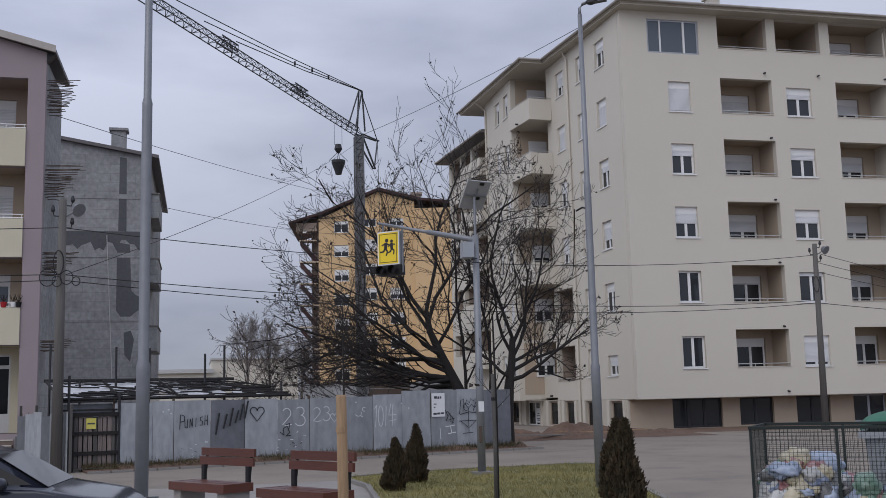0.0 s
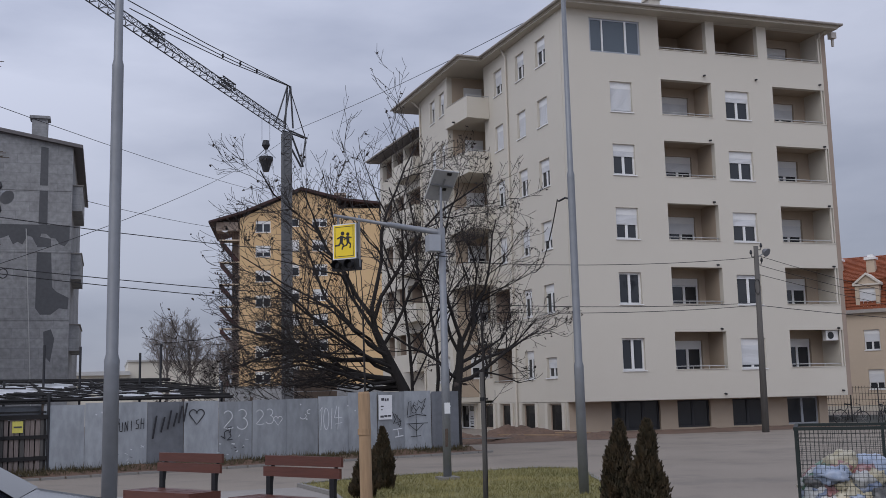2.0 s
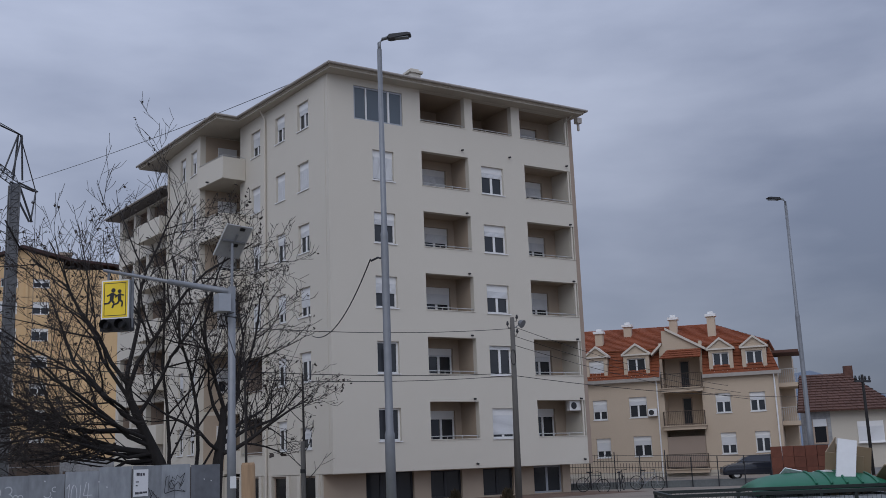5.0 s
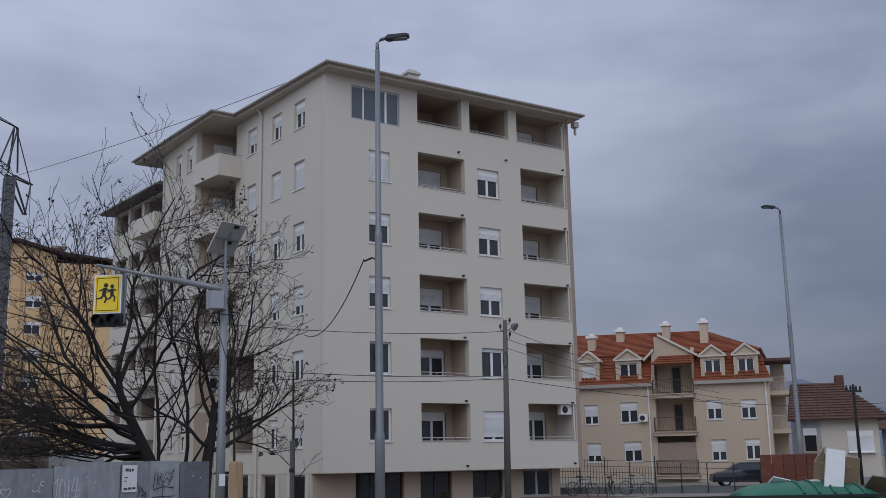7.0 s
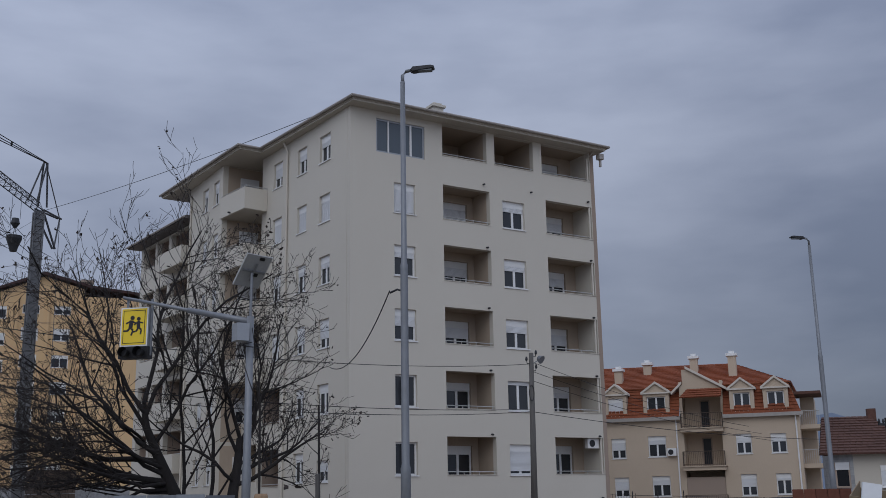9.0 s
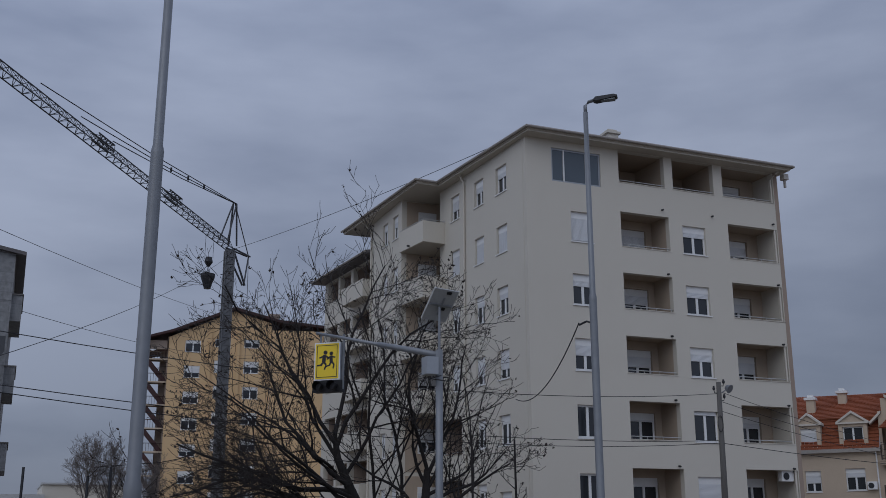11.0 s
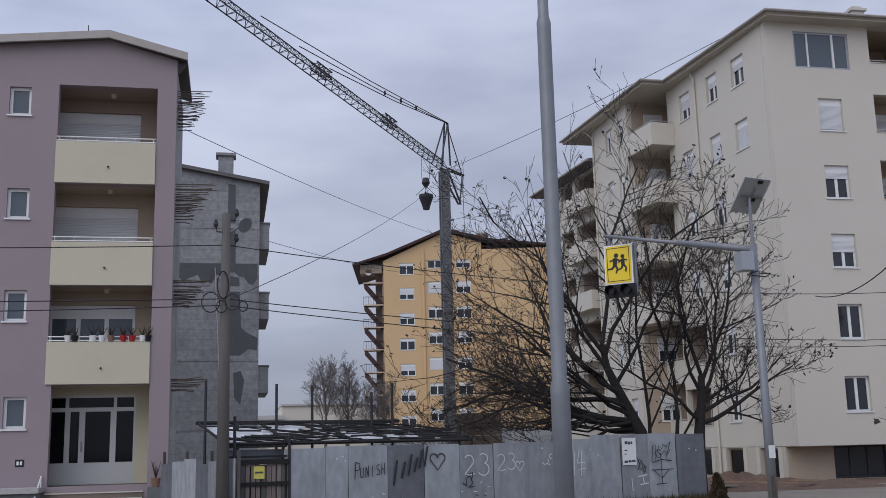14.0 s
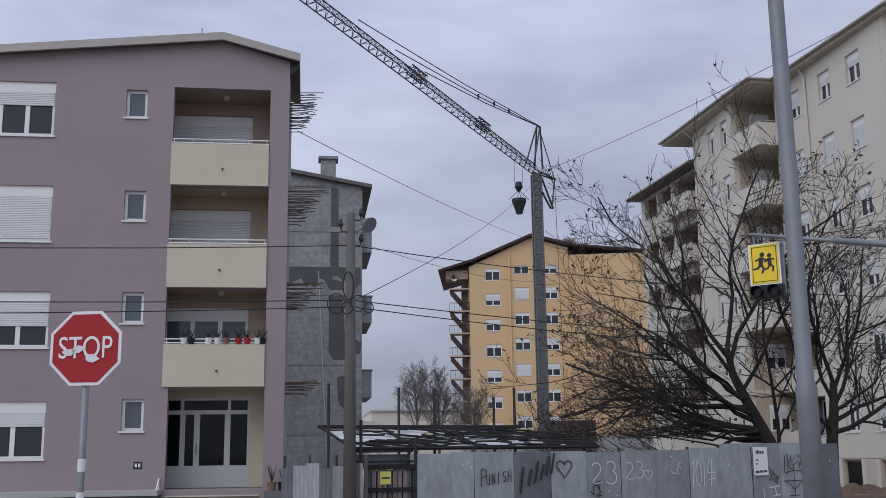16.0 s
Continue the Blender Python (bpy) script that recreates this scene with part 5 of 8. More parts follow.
CAUTION = material("faded_yellow_sign", (0.62, 0.56, 0.12), 0.6, vary=0.1, bump=0)
sg = part("warning_sign", boxes((-3.5, -0.02, 1.1, -3.25, -0.002, 1.38), m=fm), CAUTION, gate)
part("text_bar", boxes((-3.47, -0.024, 1.22, -3.28, -0.0205, 1.26), m=fm), INK, sg)
for u, h in ((-3.95, 2.5), (-2.65, 2.05)):
    part("gate_post", tube(bmesh.new(), [fm @ Vector((u, 0.0, 0)), fm @ Vector((u, 0.0, h))], 0.036, 8), DARK_STEEL, gate)

side_fence = thing("sheet_fence", None, "rusty corrugated sheet fence by the house corner", "fence")
sf = face_frame(-24.2, -11.2, (0.42, -0.9))
for k in range(6):
    bm = bmesh.new()
    x0 = k * 0.72
    prev = None
    for q in range(13):
        x, y = x0 + q * 0.06, 0.02 * math.sin(q * 1.57)
        cur = [bm.verts.new(sf @ Vector((x, y, z))) for z in (0.0, 1.45 + 0.06 * (k % 3))]
        if prev:
            bm.faces.new((prev[0], cur[0], cur[1], prev[1]))
        prev = cur
    ob = part("corrugated_sheet", bm, GALV if k % 3 else GALV_DARK, side_fence)
    sol = ob.modifiers.new("thickness", "SOLIDIFY")
    sol.thickness = 0.004
for k in (0, 2, 4, 6):
    part("post", boxes((k * 0.72 - 0.03, 0.05, 0, k * 0.72 + 0.03, 0.11, 1.75), m=sf), OLD_WOOD, side_fence)

# ---- the lean-to with a netted roof behind the fence ----
shed = thing("lean_to_shed", None, "makeshift lean-to with a torn dark roof on steel posts", "shed")
sm = fm @ Matrix.Translation((0, 0.35, 0))
for u, y, h in ((-4.16, 1.3, 3.41), (-3.36, 1.3, 2.4), (-2.38, 1.3, 3.34), (-1.44, 1.3, 3.31), (0.2, 1.3, 3.15), (0.79, 1.3, 3.39), (2.2, 0.3, 2.3)):
    part("post", tube(bmesh.new(), [sm @ Vector((u, y, 0)), sm @ Vector((u, y, h))], 0.034, 6), DARK_STEEL, shed)
bm = bmesh.new()
NU, NV = 26, 6
grid = []
for i in range(NU + 1):
    row = []
    for k in range(NV + 1):
        u, y = -4.1 + i * 6.3 / NU, -0.15 + k * 2.1 / NV
        back = min(1.0, (2.2 - u) / 1.2) if u > 1.0 else 1.0
        row.append(sm @ Vector((u, y, 1.86 + 0.5 * (k / NV) * back + rng.uniform(-0.03, 0.03))))
    grid.append([bm.verts.new(p) for p in row])
for i in range(NU):
    for k in range(NV):
        if rng.random() > 0.08:
            bm.faces.new((grid[i][k], grid[i + 1][k], grid[i + 1][k + 1], grid[i][k + 1]))
ob = part("roof_sheet", bm, TORN_SHEET, shed, "torn dark and pale plastic sheeting")
sol = ob.modifiers.new("thickness", "SOLIDIFY")
sol.thickness = 0.006
bm = bmesh.new()
for k in range(84):
    u, y = rng.uniform(-4.2, 1.9), rng.uniform(-0.15, 1.9)
    L, a = rng.uniform(0.6, 1.9), rng.gauss(-0.45, 0.3)
    back = min(1.0, (2.2 - u) / 1.2) if u > 1.0 else 1.0
    z = 1.9 + 0.5 * ((y + 0.15) / 2.1) * back + rng.uniform(0.0, 0.05)
    p = sm @ Vector((u, y, z))
    q = sm @ Vector((min(u + L * math.cos(a), 2.25), max(-0.15, min(y + L * math.sin(a) * 0.9, 1.95)), 0))
    q.z = 1.91 + 0.5 * ((max(-0.15, min(y + L * math.sin(a) * 0.9, 1.95)) + 0.15) / 2.1) * back + rng.uniform(0.0, 0.07)
    tube(bm, [p, p.lerp(q, 0.5) + Vector((0, 0, rng.uniform(-0.03, 0.03))), q], rng.uniform(0.01, 0.026), 5)
part("roof_litter", bm, TAR_WOOD, shed, "dark branches and strips laid on the roof")["kind"] = "stuff"
bm = bmesh.new()
for y, z in ((-0.2, 1.88), (1.95, 2.42)):
    tube(bm, [sm @ Vector((-4.2, y, z)), sm @ Vector((2.3 if y < 0 else 1.3, y, z))], 0.05, 6)
part("purlin", bm, TAR_WOOD, shed)
for u in (-4.15, -2.6, -1.0):
    part("cross_beam", tube(bmesh.new(), [sm @ Vector((u, -0.3, 1.9)), sm @ Vector((u, 1.9, 2.4))], 0.035, 6), TAR_WOOD, shed)
part("front_board", boxes((-4.1, -0.05, 1.45, -2.7, 0.0, 1.75), m=sm), GALV_DARK, shed)


# ---- street lamps ----
def street_lamp(x, y, turn, label, lean=0.0):
    ob = thing("street_lamp", pose(x, y, 0, 0, lean, turn), label, "street lamp", "street lamps")
    part("base_plate", boxes((-0.16, -0.16, 0, 0.16, 0.16, 0.02)), STEEL, ob)
    bm = bmesh.new()
    tube(bm, [(0, 0, 0.02), (0, 0, 2.12), (0, 0, 2.18), (0, 0, 2.25), (0, 0, 5.44), (0, 0, 5.49), (0, 0, 5.56), (0, 0, 8.77)],
         [0.085, 0.082, 0.084, 0.066, 0.064, 0.066, 0.05, 0.042], 14)
    part("shaft", bm, STEEL, ob, smooth=True)
    part("bracket", tube(bmesh.new(), [(0, 0, 8.75), (0, 0, 8.89), (0.06, 0, 8.96), (0.22, 0, 8.99)], 0.032, 8), STEEL, ob, smooth=True)
    bm = bmesh.new()
    prism(bm, [(0.14, 8.96), (0.19, 9.015), (0.5, 9.03), (0.56, 9.01), (0.55, 8.985), (0.2, 8.94)], 0.16, Matrix.Translation((0, -0.08, 0)))
    head = part("lamp_head", bm, DARK_STEEL, ob)
    part("lens", boxes((0.28, -0.06, 8.945, 0.52, 0.06, 8.965)), GLASS_BLUE, head)
    return ob


street_lamp(-19.75, -30.53, 150, "tall grey steel street lamp beside the benches")
lamp_b = street_lamp(-12.17, -26.17, -38, "tall grey steel street lamp with a cable clamp, on the verge")
part("cable_clamp", tube(bmesh.new(), [(-0.02, 0.0, 5.06), (-0.12, 0.03, 5.1), (-0.25, 0.05, 5.05)], 0.018, 6), DARK_STEEL, lamp_b)
street_lamp(4.31, -21.32, 155, "tall grey steel street lamp beyond the bins")

# ---- school crossing sign on its arm ----
sx, sy = -13.18, -21.9
cs = thing("crossing_sign", Matrix.Translation((sx, sy, 0)), "yellow school crossing light box hung from a steel arm", "road sign")
part("post", tube(bmesh.new(), [(0, 0, 0), (0, 0, 2.3), (0, 0, 2.35), (0, 0, 5.22)], [0.085, 0.085, 0.075, 0.07], 12), STEEL, cs, smooth=True)
part("foot", boxes((-0.2, -0.2, 0, 0.2, 0.2, 0.12)), KERB, cs)
ad = Vector((-0.412, 0.911, 0))
part("arm", tube(bmesh.new(), [Vector((0, 0, 5.12)), ad * 1.75 + Vector((0, 0, 5.54))], [0.065, 0.06], 10), STEEL, cs, smooth=True)
part("arm_end", tube(bmesh.new(), [ad * 1.65 + Vector((0, 0, 5.515)), ad * 3.78 + Vector((0, 0, 6.04))], [0.042, 0.036], 10), STEEL, cs, smooth=True)
part("mast", tube(bmesh.new(), [(0, 0, 5.2), (0, 0, 6.1)], 0.03, 8), STEEL, cs)
ps = Vector((0.98, 0.12, -0.05)).normalized()
pl = Vector((-0.2, 0.48, -0.5)).normalized()
pl = (pl - ps * pl.dot(ps)).normalized()
pn = ps.cross(pl).normalized()
pm = Matrix(((ps.x, pl.x, pn.x, 0.02), (ps.y, pl.y, pn.y, 0.0), (ps.z, pl.z, pn.z, 6.13), (0, 0, 0, 1)))
for k in (0, 1):
    pan = part("solar_panel", boxes((-0.27, -0.37 + k * 0.38, -0.015, 0.27, k * 0.38 - 0.01, 0.015), m=pm), SOLAR_BACK, cs, "solar panel seen from its grey back")
    part("cell_sheet", boxes((-0.25, -0.355 + k * 0.38, 0.016, 0.25, k * 0.38 - 0.025, 0.019), m=pm), SOLAR, pan)
    for sx0 in (-0.28, 0.265):
        part("panel_rim", boxes((sx0, -0.375 + k * 0.38, -0.022, sx0 + 0.015, k * 0.38 - 0.005, 0.022), m=pm), RAIL, pan)
    part("junction_box", boxes((0.02, -0.34 + k * 0.38, -0.04, 0.12, -0.28 + k * 0.38, -0.016), m=pm), BLACK_IRON, pan)
part("panel_bracket", boxes((-0.24, -0.03, -0.05, 0.24, 0.01, -0.017), (-0.02, -0.2, -0.06, 0.02, 0.2, -0.05), m=pm), STEEL, cs)
part("battery_box", boxes((-0.32, -0.14, 4.72, -0.07, 0.14, 5.06)), SIGN_GREY, cs)
part("cable_loop", tube(bmesh.new(), [(0, -0.1, 4.7), (-0.25, -0.16, 4.62), (0.1, -0.2, 4.58), (0.25, -0.1, 4.66), (0, 0.1, 4.7)], 0.012, 5), CABLE, cs)
SR = Vector((0.73, -0.68, 0)).normalized()
sgm = Matrix(((SR.x, -SR.y, 0, -1.37), (SR.y, SR.x, 0, 3.2), (0, 0, 1, 4.97), (0, 0, 0, 1)))
case = part("light_box", boxes((-0.31, 0.0, 0.0, 0.31, 0.2, 0.83), m=sgm), SIGN_GREY, cs)
part("case_rim", boxes((-0.315, -0.006, -0.004, 0.315, -0.001, 0.834), m=sgm), SIGN_WHITE, case, "pale rim of the light box")
part("sign_face", boxes((-0.285, -0.014, 0.025, 0.285, -0.0065, 0.805), m=sgm), SIGN_YELLOW, case)
bm = boxes((-0.25, -0.018, 0.06, 0.25, -0.0145, 0.072), (-0.25, -0.018, 0.758, 0.25, -0.0145, 0.77), (-0.25, -0.018, 0.072, -0.238, -0.0145, 0.758), (0.238, -0.018, 0.072, 0.25, -0.0145, 0.758), m=sgm)
part("border_line", bm, BLACK_SPRAY, case)


def glyph(cx, cz, s, lean):
    """A running pictogram of plain bars."""
    bm = bmesh.new()
    q = sgm @ Matrix.Translation((cx, 0, cz)) @ Matrix.Rotation(radians(lean), 4, "Y")
    tube(bm, [q @ Vector((0.01, -0.0148, 0.2 * s)), q @ Vector((0.01, -0.019, 0.2 * s))], 0.055 * s, 10)
    for i, (x0, z0, x1, z1, w) in enumerate(((0, 0.14, 0, -0.04, 0.1), (0.0, -0.03, -0.07, -0.13, 0.05), (-0.07, -0.12, -0.17, -0.14, 0.04), (0.0, -0.03, 0.08, -0.1, 0.05), (0.08, -0.1, 0.05, -0.22, 0.042), (0, 0.12, -0.13, 0.05, 0.038), (0, 0.12, 0.13, 0.08, 0.038))):
        d = Vector((x1 - x0, 0, z1 - z0))
        nn = Vector((-d.z, 0, d.x)).normalized() * w * s / 2
        y0, y1 = -0.0147 - 0.0004 * i, -0.0185 - 0.0004 * i
        c = [Vector((x0, 0, z0)) * s - nn, Vector((x1, 0, z1)) * s - nn, Vector((x1, 0, z1)) * s + nn, Vector((x0, 0, z0)) * s + nn]
        lo = [bm.verts.new(q @ (p + Vector((0, y0, 0)))) for p in c]
        hi = [bm.verts.new(q @ (p + Vector((0, y1, 0)))) for p in c]
        bm.faces.new(lo)
        bm.faces.new(hi)
        for k in range(4):
            bm.faces.new((lo[k], lo[(k + 1) % 4], hi[(k + 1) % 4], hi[k]))
    part("pictogram", bm, BLACK_SPRAY, case)


glyph(-0.075, 0.43, 0.9, 8)
glyph(0.105, 0.42, 0.8, -4)
sig = part("signal_lamp", boxes((-0.34, 0.0, -0.26, 0.34, 0.22, -0.012), m=sgm), BLACK_IRON, cs, "black flashing signal case")
for dx in (-0.17, 0.17):
    bm = bmesh.new()
    tube(bm, [sgm @ Vector((dx, 0.0, -0.15)), sgm @ Vector((dx, -0.16, -0.13))], [0.1, 0.11], 14, cap=False)
    ob = part("visor", bm, BLACK_IRON, sig)
    part("lens", tube(bmesh.new(), [sgm @ Vector((dx, -0.012, -0.15)), sgm @ Vector((dx, -0.003, -0.15))], 0.085, 14), DARK_STEEL, ob)
for dx, z0 in ((-0.22, 0.83), (0.345, -0.2)):
    part("hanger", boxes((dx - 0.02, 0.08, z0, dx + 0.02, 0.12, 1.02), m=sgm), STEEL, cs)
part("sticker", boxes((-0.06, -0.094, 1.38, 0.06, -0.086, 1.6)), PAPER, cs)
part("sticker", boxes((-0.06, -0.1, 0.72, 0.0, -0.088, 1.08)), RUST, cs)


# ---- utility poles ----
def utility_pole(x, y, h, label, turn=0, lean=0.0):
    ob = thing("utility_pole", pose(x, y, 0, lean, 0, turn), label, "utility pole", "utility poles")
    part("shaft", tube(bmesh.new(), [(0, 0, 0), (0, 0, h)], [0.15, 0.095], 12), POLE_WOOD, ob, smooth=True)
    for k, (z, s) in enumerate(((h - 0.15, 1), (h - 0.45, -1), (h - 0.75, 1))):
        br = part("bracket", tube(bmesh.new(), [(0, 0, z), (0.22 * s, 0, z), (0.25 * s, 0, z + 0.12)], 0.018, 5), DARK_STEEL, ob)
        part("insulator", tube(bmesh.new(), [(0.25 * s, 0, z + 0.1), (0.25 * s, 0, z + 0.16), (0.25 * s, 0, z + 0.28)], [0.035, 0.06, 0.03], 8), DARK_STEEL, br)
    lm = part("floodlight_arm", tube(bmesh.new(), [(0, 0, h - 0.5), (0.3, -0.1, h - 0.3)], 0.025, 6), STEEL, ob)
    bm = bmesh.new()
    tube(bm, [(0.3, -0.1, h - 0.2), (0.36, -0.26, h - 0.3)], [0.1, 0.19], 12)
    part("floodlight", bm, STEEL, lm)
    bm = bmesh.new()
    tube(bm, [(0.13 * math.cos(a) - 0.1, -0.12, h - 1.7 + 0.32 * math.sin(a)) for a in [k * 0.45 for k in range(15)]], 0.016, 5)
    part("cable_coil", bm, CABLE, ob)
    return ob


utility_pole(5.85, -5.3, 7.65, "weathered grey wooden utility pole with insulators and cable coil", lean=1.2)
utility_pole(-22.65, -15.0, 7.15, "weathered grey utility pole with floodlight and cables, by the fence", turn=20)
A, B, C = Vector((-22.65, -15.0, 0)), Vector((5.85, -5.3, 0)), Vector((-62, -22, 0))
for za, zb, sag in ((5.15, 5.3, 0.5), (5.0, 5.2, 0.62), (6.4, 7.2, 0.7)):
    cable(A + Vector((0, 0, za)), B + Vector((0.1, 0, zb)), sag)
    cable(C + Vector((0, 0, za + 0.3)), A + Vector((0, 0, za)), sag * 1.1)
cable((-23.2, 4.9, 9.3), (-22.75, 4.9, 0.8), 0.0, 0.02, "pale cable hanging down a grey wall", 6).data.materials[0] = RAIL
for k in range(4):
    bm = bmesh.new()
    cx, cz, rr = -22.97 + 0.24 * k, 5.05 - 0.1 * (k % 2), (0.2, 0.12, 0.16, 0.1)[k]
    tube(bm, [(cx + rr * math.cos(a), -15.15 - 0.02 * k, cz + 1.15 * rr * math.sin(a)) for a in [q * 0.42 for q in range(16)]], 0.013, 5)
    tagged(part("cable_coil", bm, CABLE), "loop of black cable tied to a utility pole", "cable", "cable coils")
cable(A + Vector((0, 0, 5.1)), (-7.25, 34.4, 21.4), 0.6, 0.011)
cable((-23.6, 5.2, 11.3), (8, 86, 23), 1.2, 0.014)
cable((-24, -7.0, 11.6), (10, 80, 25.0), 1.0, 0.012)
cable((-12.42, -26.12, 5.05), (-9.4, -17.6, 4.9), 0.45, 0.011, "black cable hanging from the lamp to the trees")
cable((-7.0, 34.2, 21.9), (0.6, 0.6, 20.2), 0.3, 0.016)
for k in range(3):
    cable(B + Vector((0.1, 0, 7.3 - 0.4 * k)), (27 + k, 2.0, 5.5 - 0.4 * k), 0.3, 0.012)
cable(B + Vector((0, 0, 5.2)), (40, -1.0, 5.0), 0.6, 0.014)


# ---- stop sign ----
stop = thing("stop_sign", pose(-25.36, -29.48, 0, 0, 0, -14), "red octagonal stop sign with torn stickers on a steel post", "road sign")
part("post", tube(bmesh.new(), [(0, 0.04, 0), (0, 0.04, 2.74)], 0.03, 10), STEEL, stop, smooth=True)


def octagon(r, y0, y1):
    bm = bmesh.new()
    prism(bm, [(r * math.cos(radians(22.5 + 45 * k)), 2.6 + r * math.sin(radians(22.5 + 45 * k))) for k in range(8)], y1 - y0, Matrix.Translation((0, y0, 0)))
    return bm


plate = part("plate", octagon(0.325, 0.0, 0.012), SIGN_WHITE, stop)
part("red_field", octagon(0.298, -0.004, -0.0005), SIGN_RED, plate)


def lettering(text, size, depth=0.002):
    cu = bpy.data.curves.new("lettering", "FONT")
    cu.body, cu.size, cu.align_x, cu.extrude = text, size, "CENTER", depth
    tmp = bpy.data.objects.new("lettering", cu)
    scene.collection.objects.link(tmp)
    dg = bpy.context.evaluated_depsgraph_get()
    me = bpy.data.meshes.new_from_object(tmp.evaluated_get(dg))
    bpy.data.objects.remove(tmp)
    bpy.data.curves.remove(cu)
    return me


me = lettering("STOP", 0.235)
me.transform(Matrix.Translation((0, -0.0075, 2.52)) @ Matrix.Rotation(radians(90), 4, "X") @ Matrix.Diagonal((0.82, 1.08, 1, 1)))
part_ob = link("lettering", me, SIGN_WHITE, plate)
for x, z, a in ((-0.13, 2.57, 0.1), (0.06, 2.515, -0.1), (-0.06, 2.59, 0.4)):
    bm = bmesh.new()
    rr = random.Random(int(x * 100))
    bm.faces.new([bm.verts.new((x + 0.07 * math.cos(t) * rr.uniform(0.6, 1.1), -0.0112, z + 0.035 * math.sin(t + a) * rr.uniform(0.6, 1.2))) for t in [k * 0.7 for k in range(9)]])
    part("torn_sticker", bm, PAPER, plate)
for z in (1.62, 1.36):
    part("sticker", tube(bmesh.new(), [(0, 0.04, z), (0, 0.04, z + 0.1)], 0.0315, 10), PAPER, stop)


# ---- verge, paving and bare earth ----
TURF_EDGE = [(-16.1, -21.3), (-14.9, -20.6), (-13.4, -20.15), (-11.8, -20.05), (-10.3, -19.8), (-9.7, -20.7), (-10.4, -22.8), (-11.3, -25.6), (-12.0, -28.5), (-12.9, -31.6), (-14.4, -34.4), (-18.0, -35.4), (-18.6, -33.2), (-17.4, -30.4), (-16.2, -26.5), (-15.9, -23.5)]
sheet("verge", TURF_EDGE, 0.06, TURF, "patchy winter grass verge inside a concrete kerb", 0.05, "grass")
bm = bmesh.new()
for (a, b) in zip(TURF_EDGE, TURF_EDGE[1:] + TURF_EDGE[:1]):
    a, b = Vector((*a, 0)), Vector((*b, 0))
    d = (b - a).normalized()
    nrm = Vector((d.y, -d.x, 0))
    k, n = 0.0, max(1, int((b - a).length / 0.5))
    for i in range(n):
        p, q = a.lerp(b, i / n) + d * 0.006, a.lerp(b, (i + 1) / n) - d * 0.006
        v = [bm.verts.new(c + Vector((0, 0, z))) for z in (0, 0.085) for c in (p - nrm * 0.05, q - nrm * 0.05, q + nrm * 0.05, p + nrm * 0.05)]
        for f in ((0, 1, 2, 3), (4, 5, 6, 7), (0, 1, 5, 4), (1, 2, 6, 5), (2, 3, 7, 6), (3, 0, 4, 7)):
            bm.faces.new([v[i] for i in f])
tagged(part("kerb", bm, KERB), "pale concrete kerb stones round the verge", "kerb", "", "structure")
rng = random.Random(3)


def inside(x, y, poly):
    c = False
    for (x0, y0), (x1, y1) in zip(poly, poly[1:] + poly[:1]):
        if (y0 > y) != (y1 > y) and x < (x1 - x0) * (y - y0) / (y1 - y0) + x0:
            c = not c
    return c


verts, faces = [], []
while len(faces) < 26000:
    x, y = rng.uniform(-18.6, -9.7), rng.uniform(-35.4, -19.8)
    if not inside(x, y, TURF_EDGE):
        continue
    h, a = rng.uniform(0.03, 0.085), rng.uniform(0, 6.28)
    dx, dy = math.cos(a) * 0.007, math.sin(a) * 0.007
    i = len(verts)
    verts += [(x - dx, y - dy, 0.06), (x + dx, y + dy, 0.06), (x + rng.uniform(-0.05, 0.05), y + rng.uniform(-0.05, 0.05), 0.06 + h)]
    faces.append((i, i + 1, i + 2))
me = bpy.data.meshes.new("grass")
me.from_pydata(verts, [], faces)
tagged(link("grass", me, BLADE), "short yellowish winter grass on the verge", "grass", "", "stuff")

sheet("pavement", [(-16.05, -21.4), (-15.85, -23.5), (-16.15, -26.5), (-17.35, -30.4), (-18.5, -33.0), (-26, -29.5), (-27, -24), (-21, -21.6)], 0.012, PAVING, "worn pale concrete paving round the benches", 0.01, "pavement")
bm = bmesh.new()
for i in range(24):
    p = Vector((-21.8 + i * 0.56, -15.75 + i * 0.173, 0))
    d = Vector((0.9556, 0.2946, 0))
    v = [bm.verts.new(p + d * a + Vector((-0.2946, 0.9556, 0)) * b + Vector((0, 0, z))) for z in (0, 0.06) for a, b in ((0.01, -0.06), (0.55, -0.06), (0.55, 0.06), (0.01, 0.06))]
    for f in ((0, 1, 2, 3), (4, 5, 6, 7), (0, 1, 5, 4), (1, 2, 6, 5), (2, 3, 7, 6), (3, 0, 4, 7)):
        bm.faces.new([v[k] for k in f])
tagged(part("kerb", bm, KERB), "old concrete kerb between the street and the fence", "kerb", "", "structure")
sheet("footpath", [(-21.8, -15.7), (-8.4, -11.6), (-8.7, -10.3), (-22.1, -14.4)], 0.05, SOIL, "trodden earth strip at the foot of the fence", 0.04, "ground")


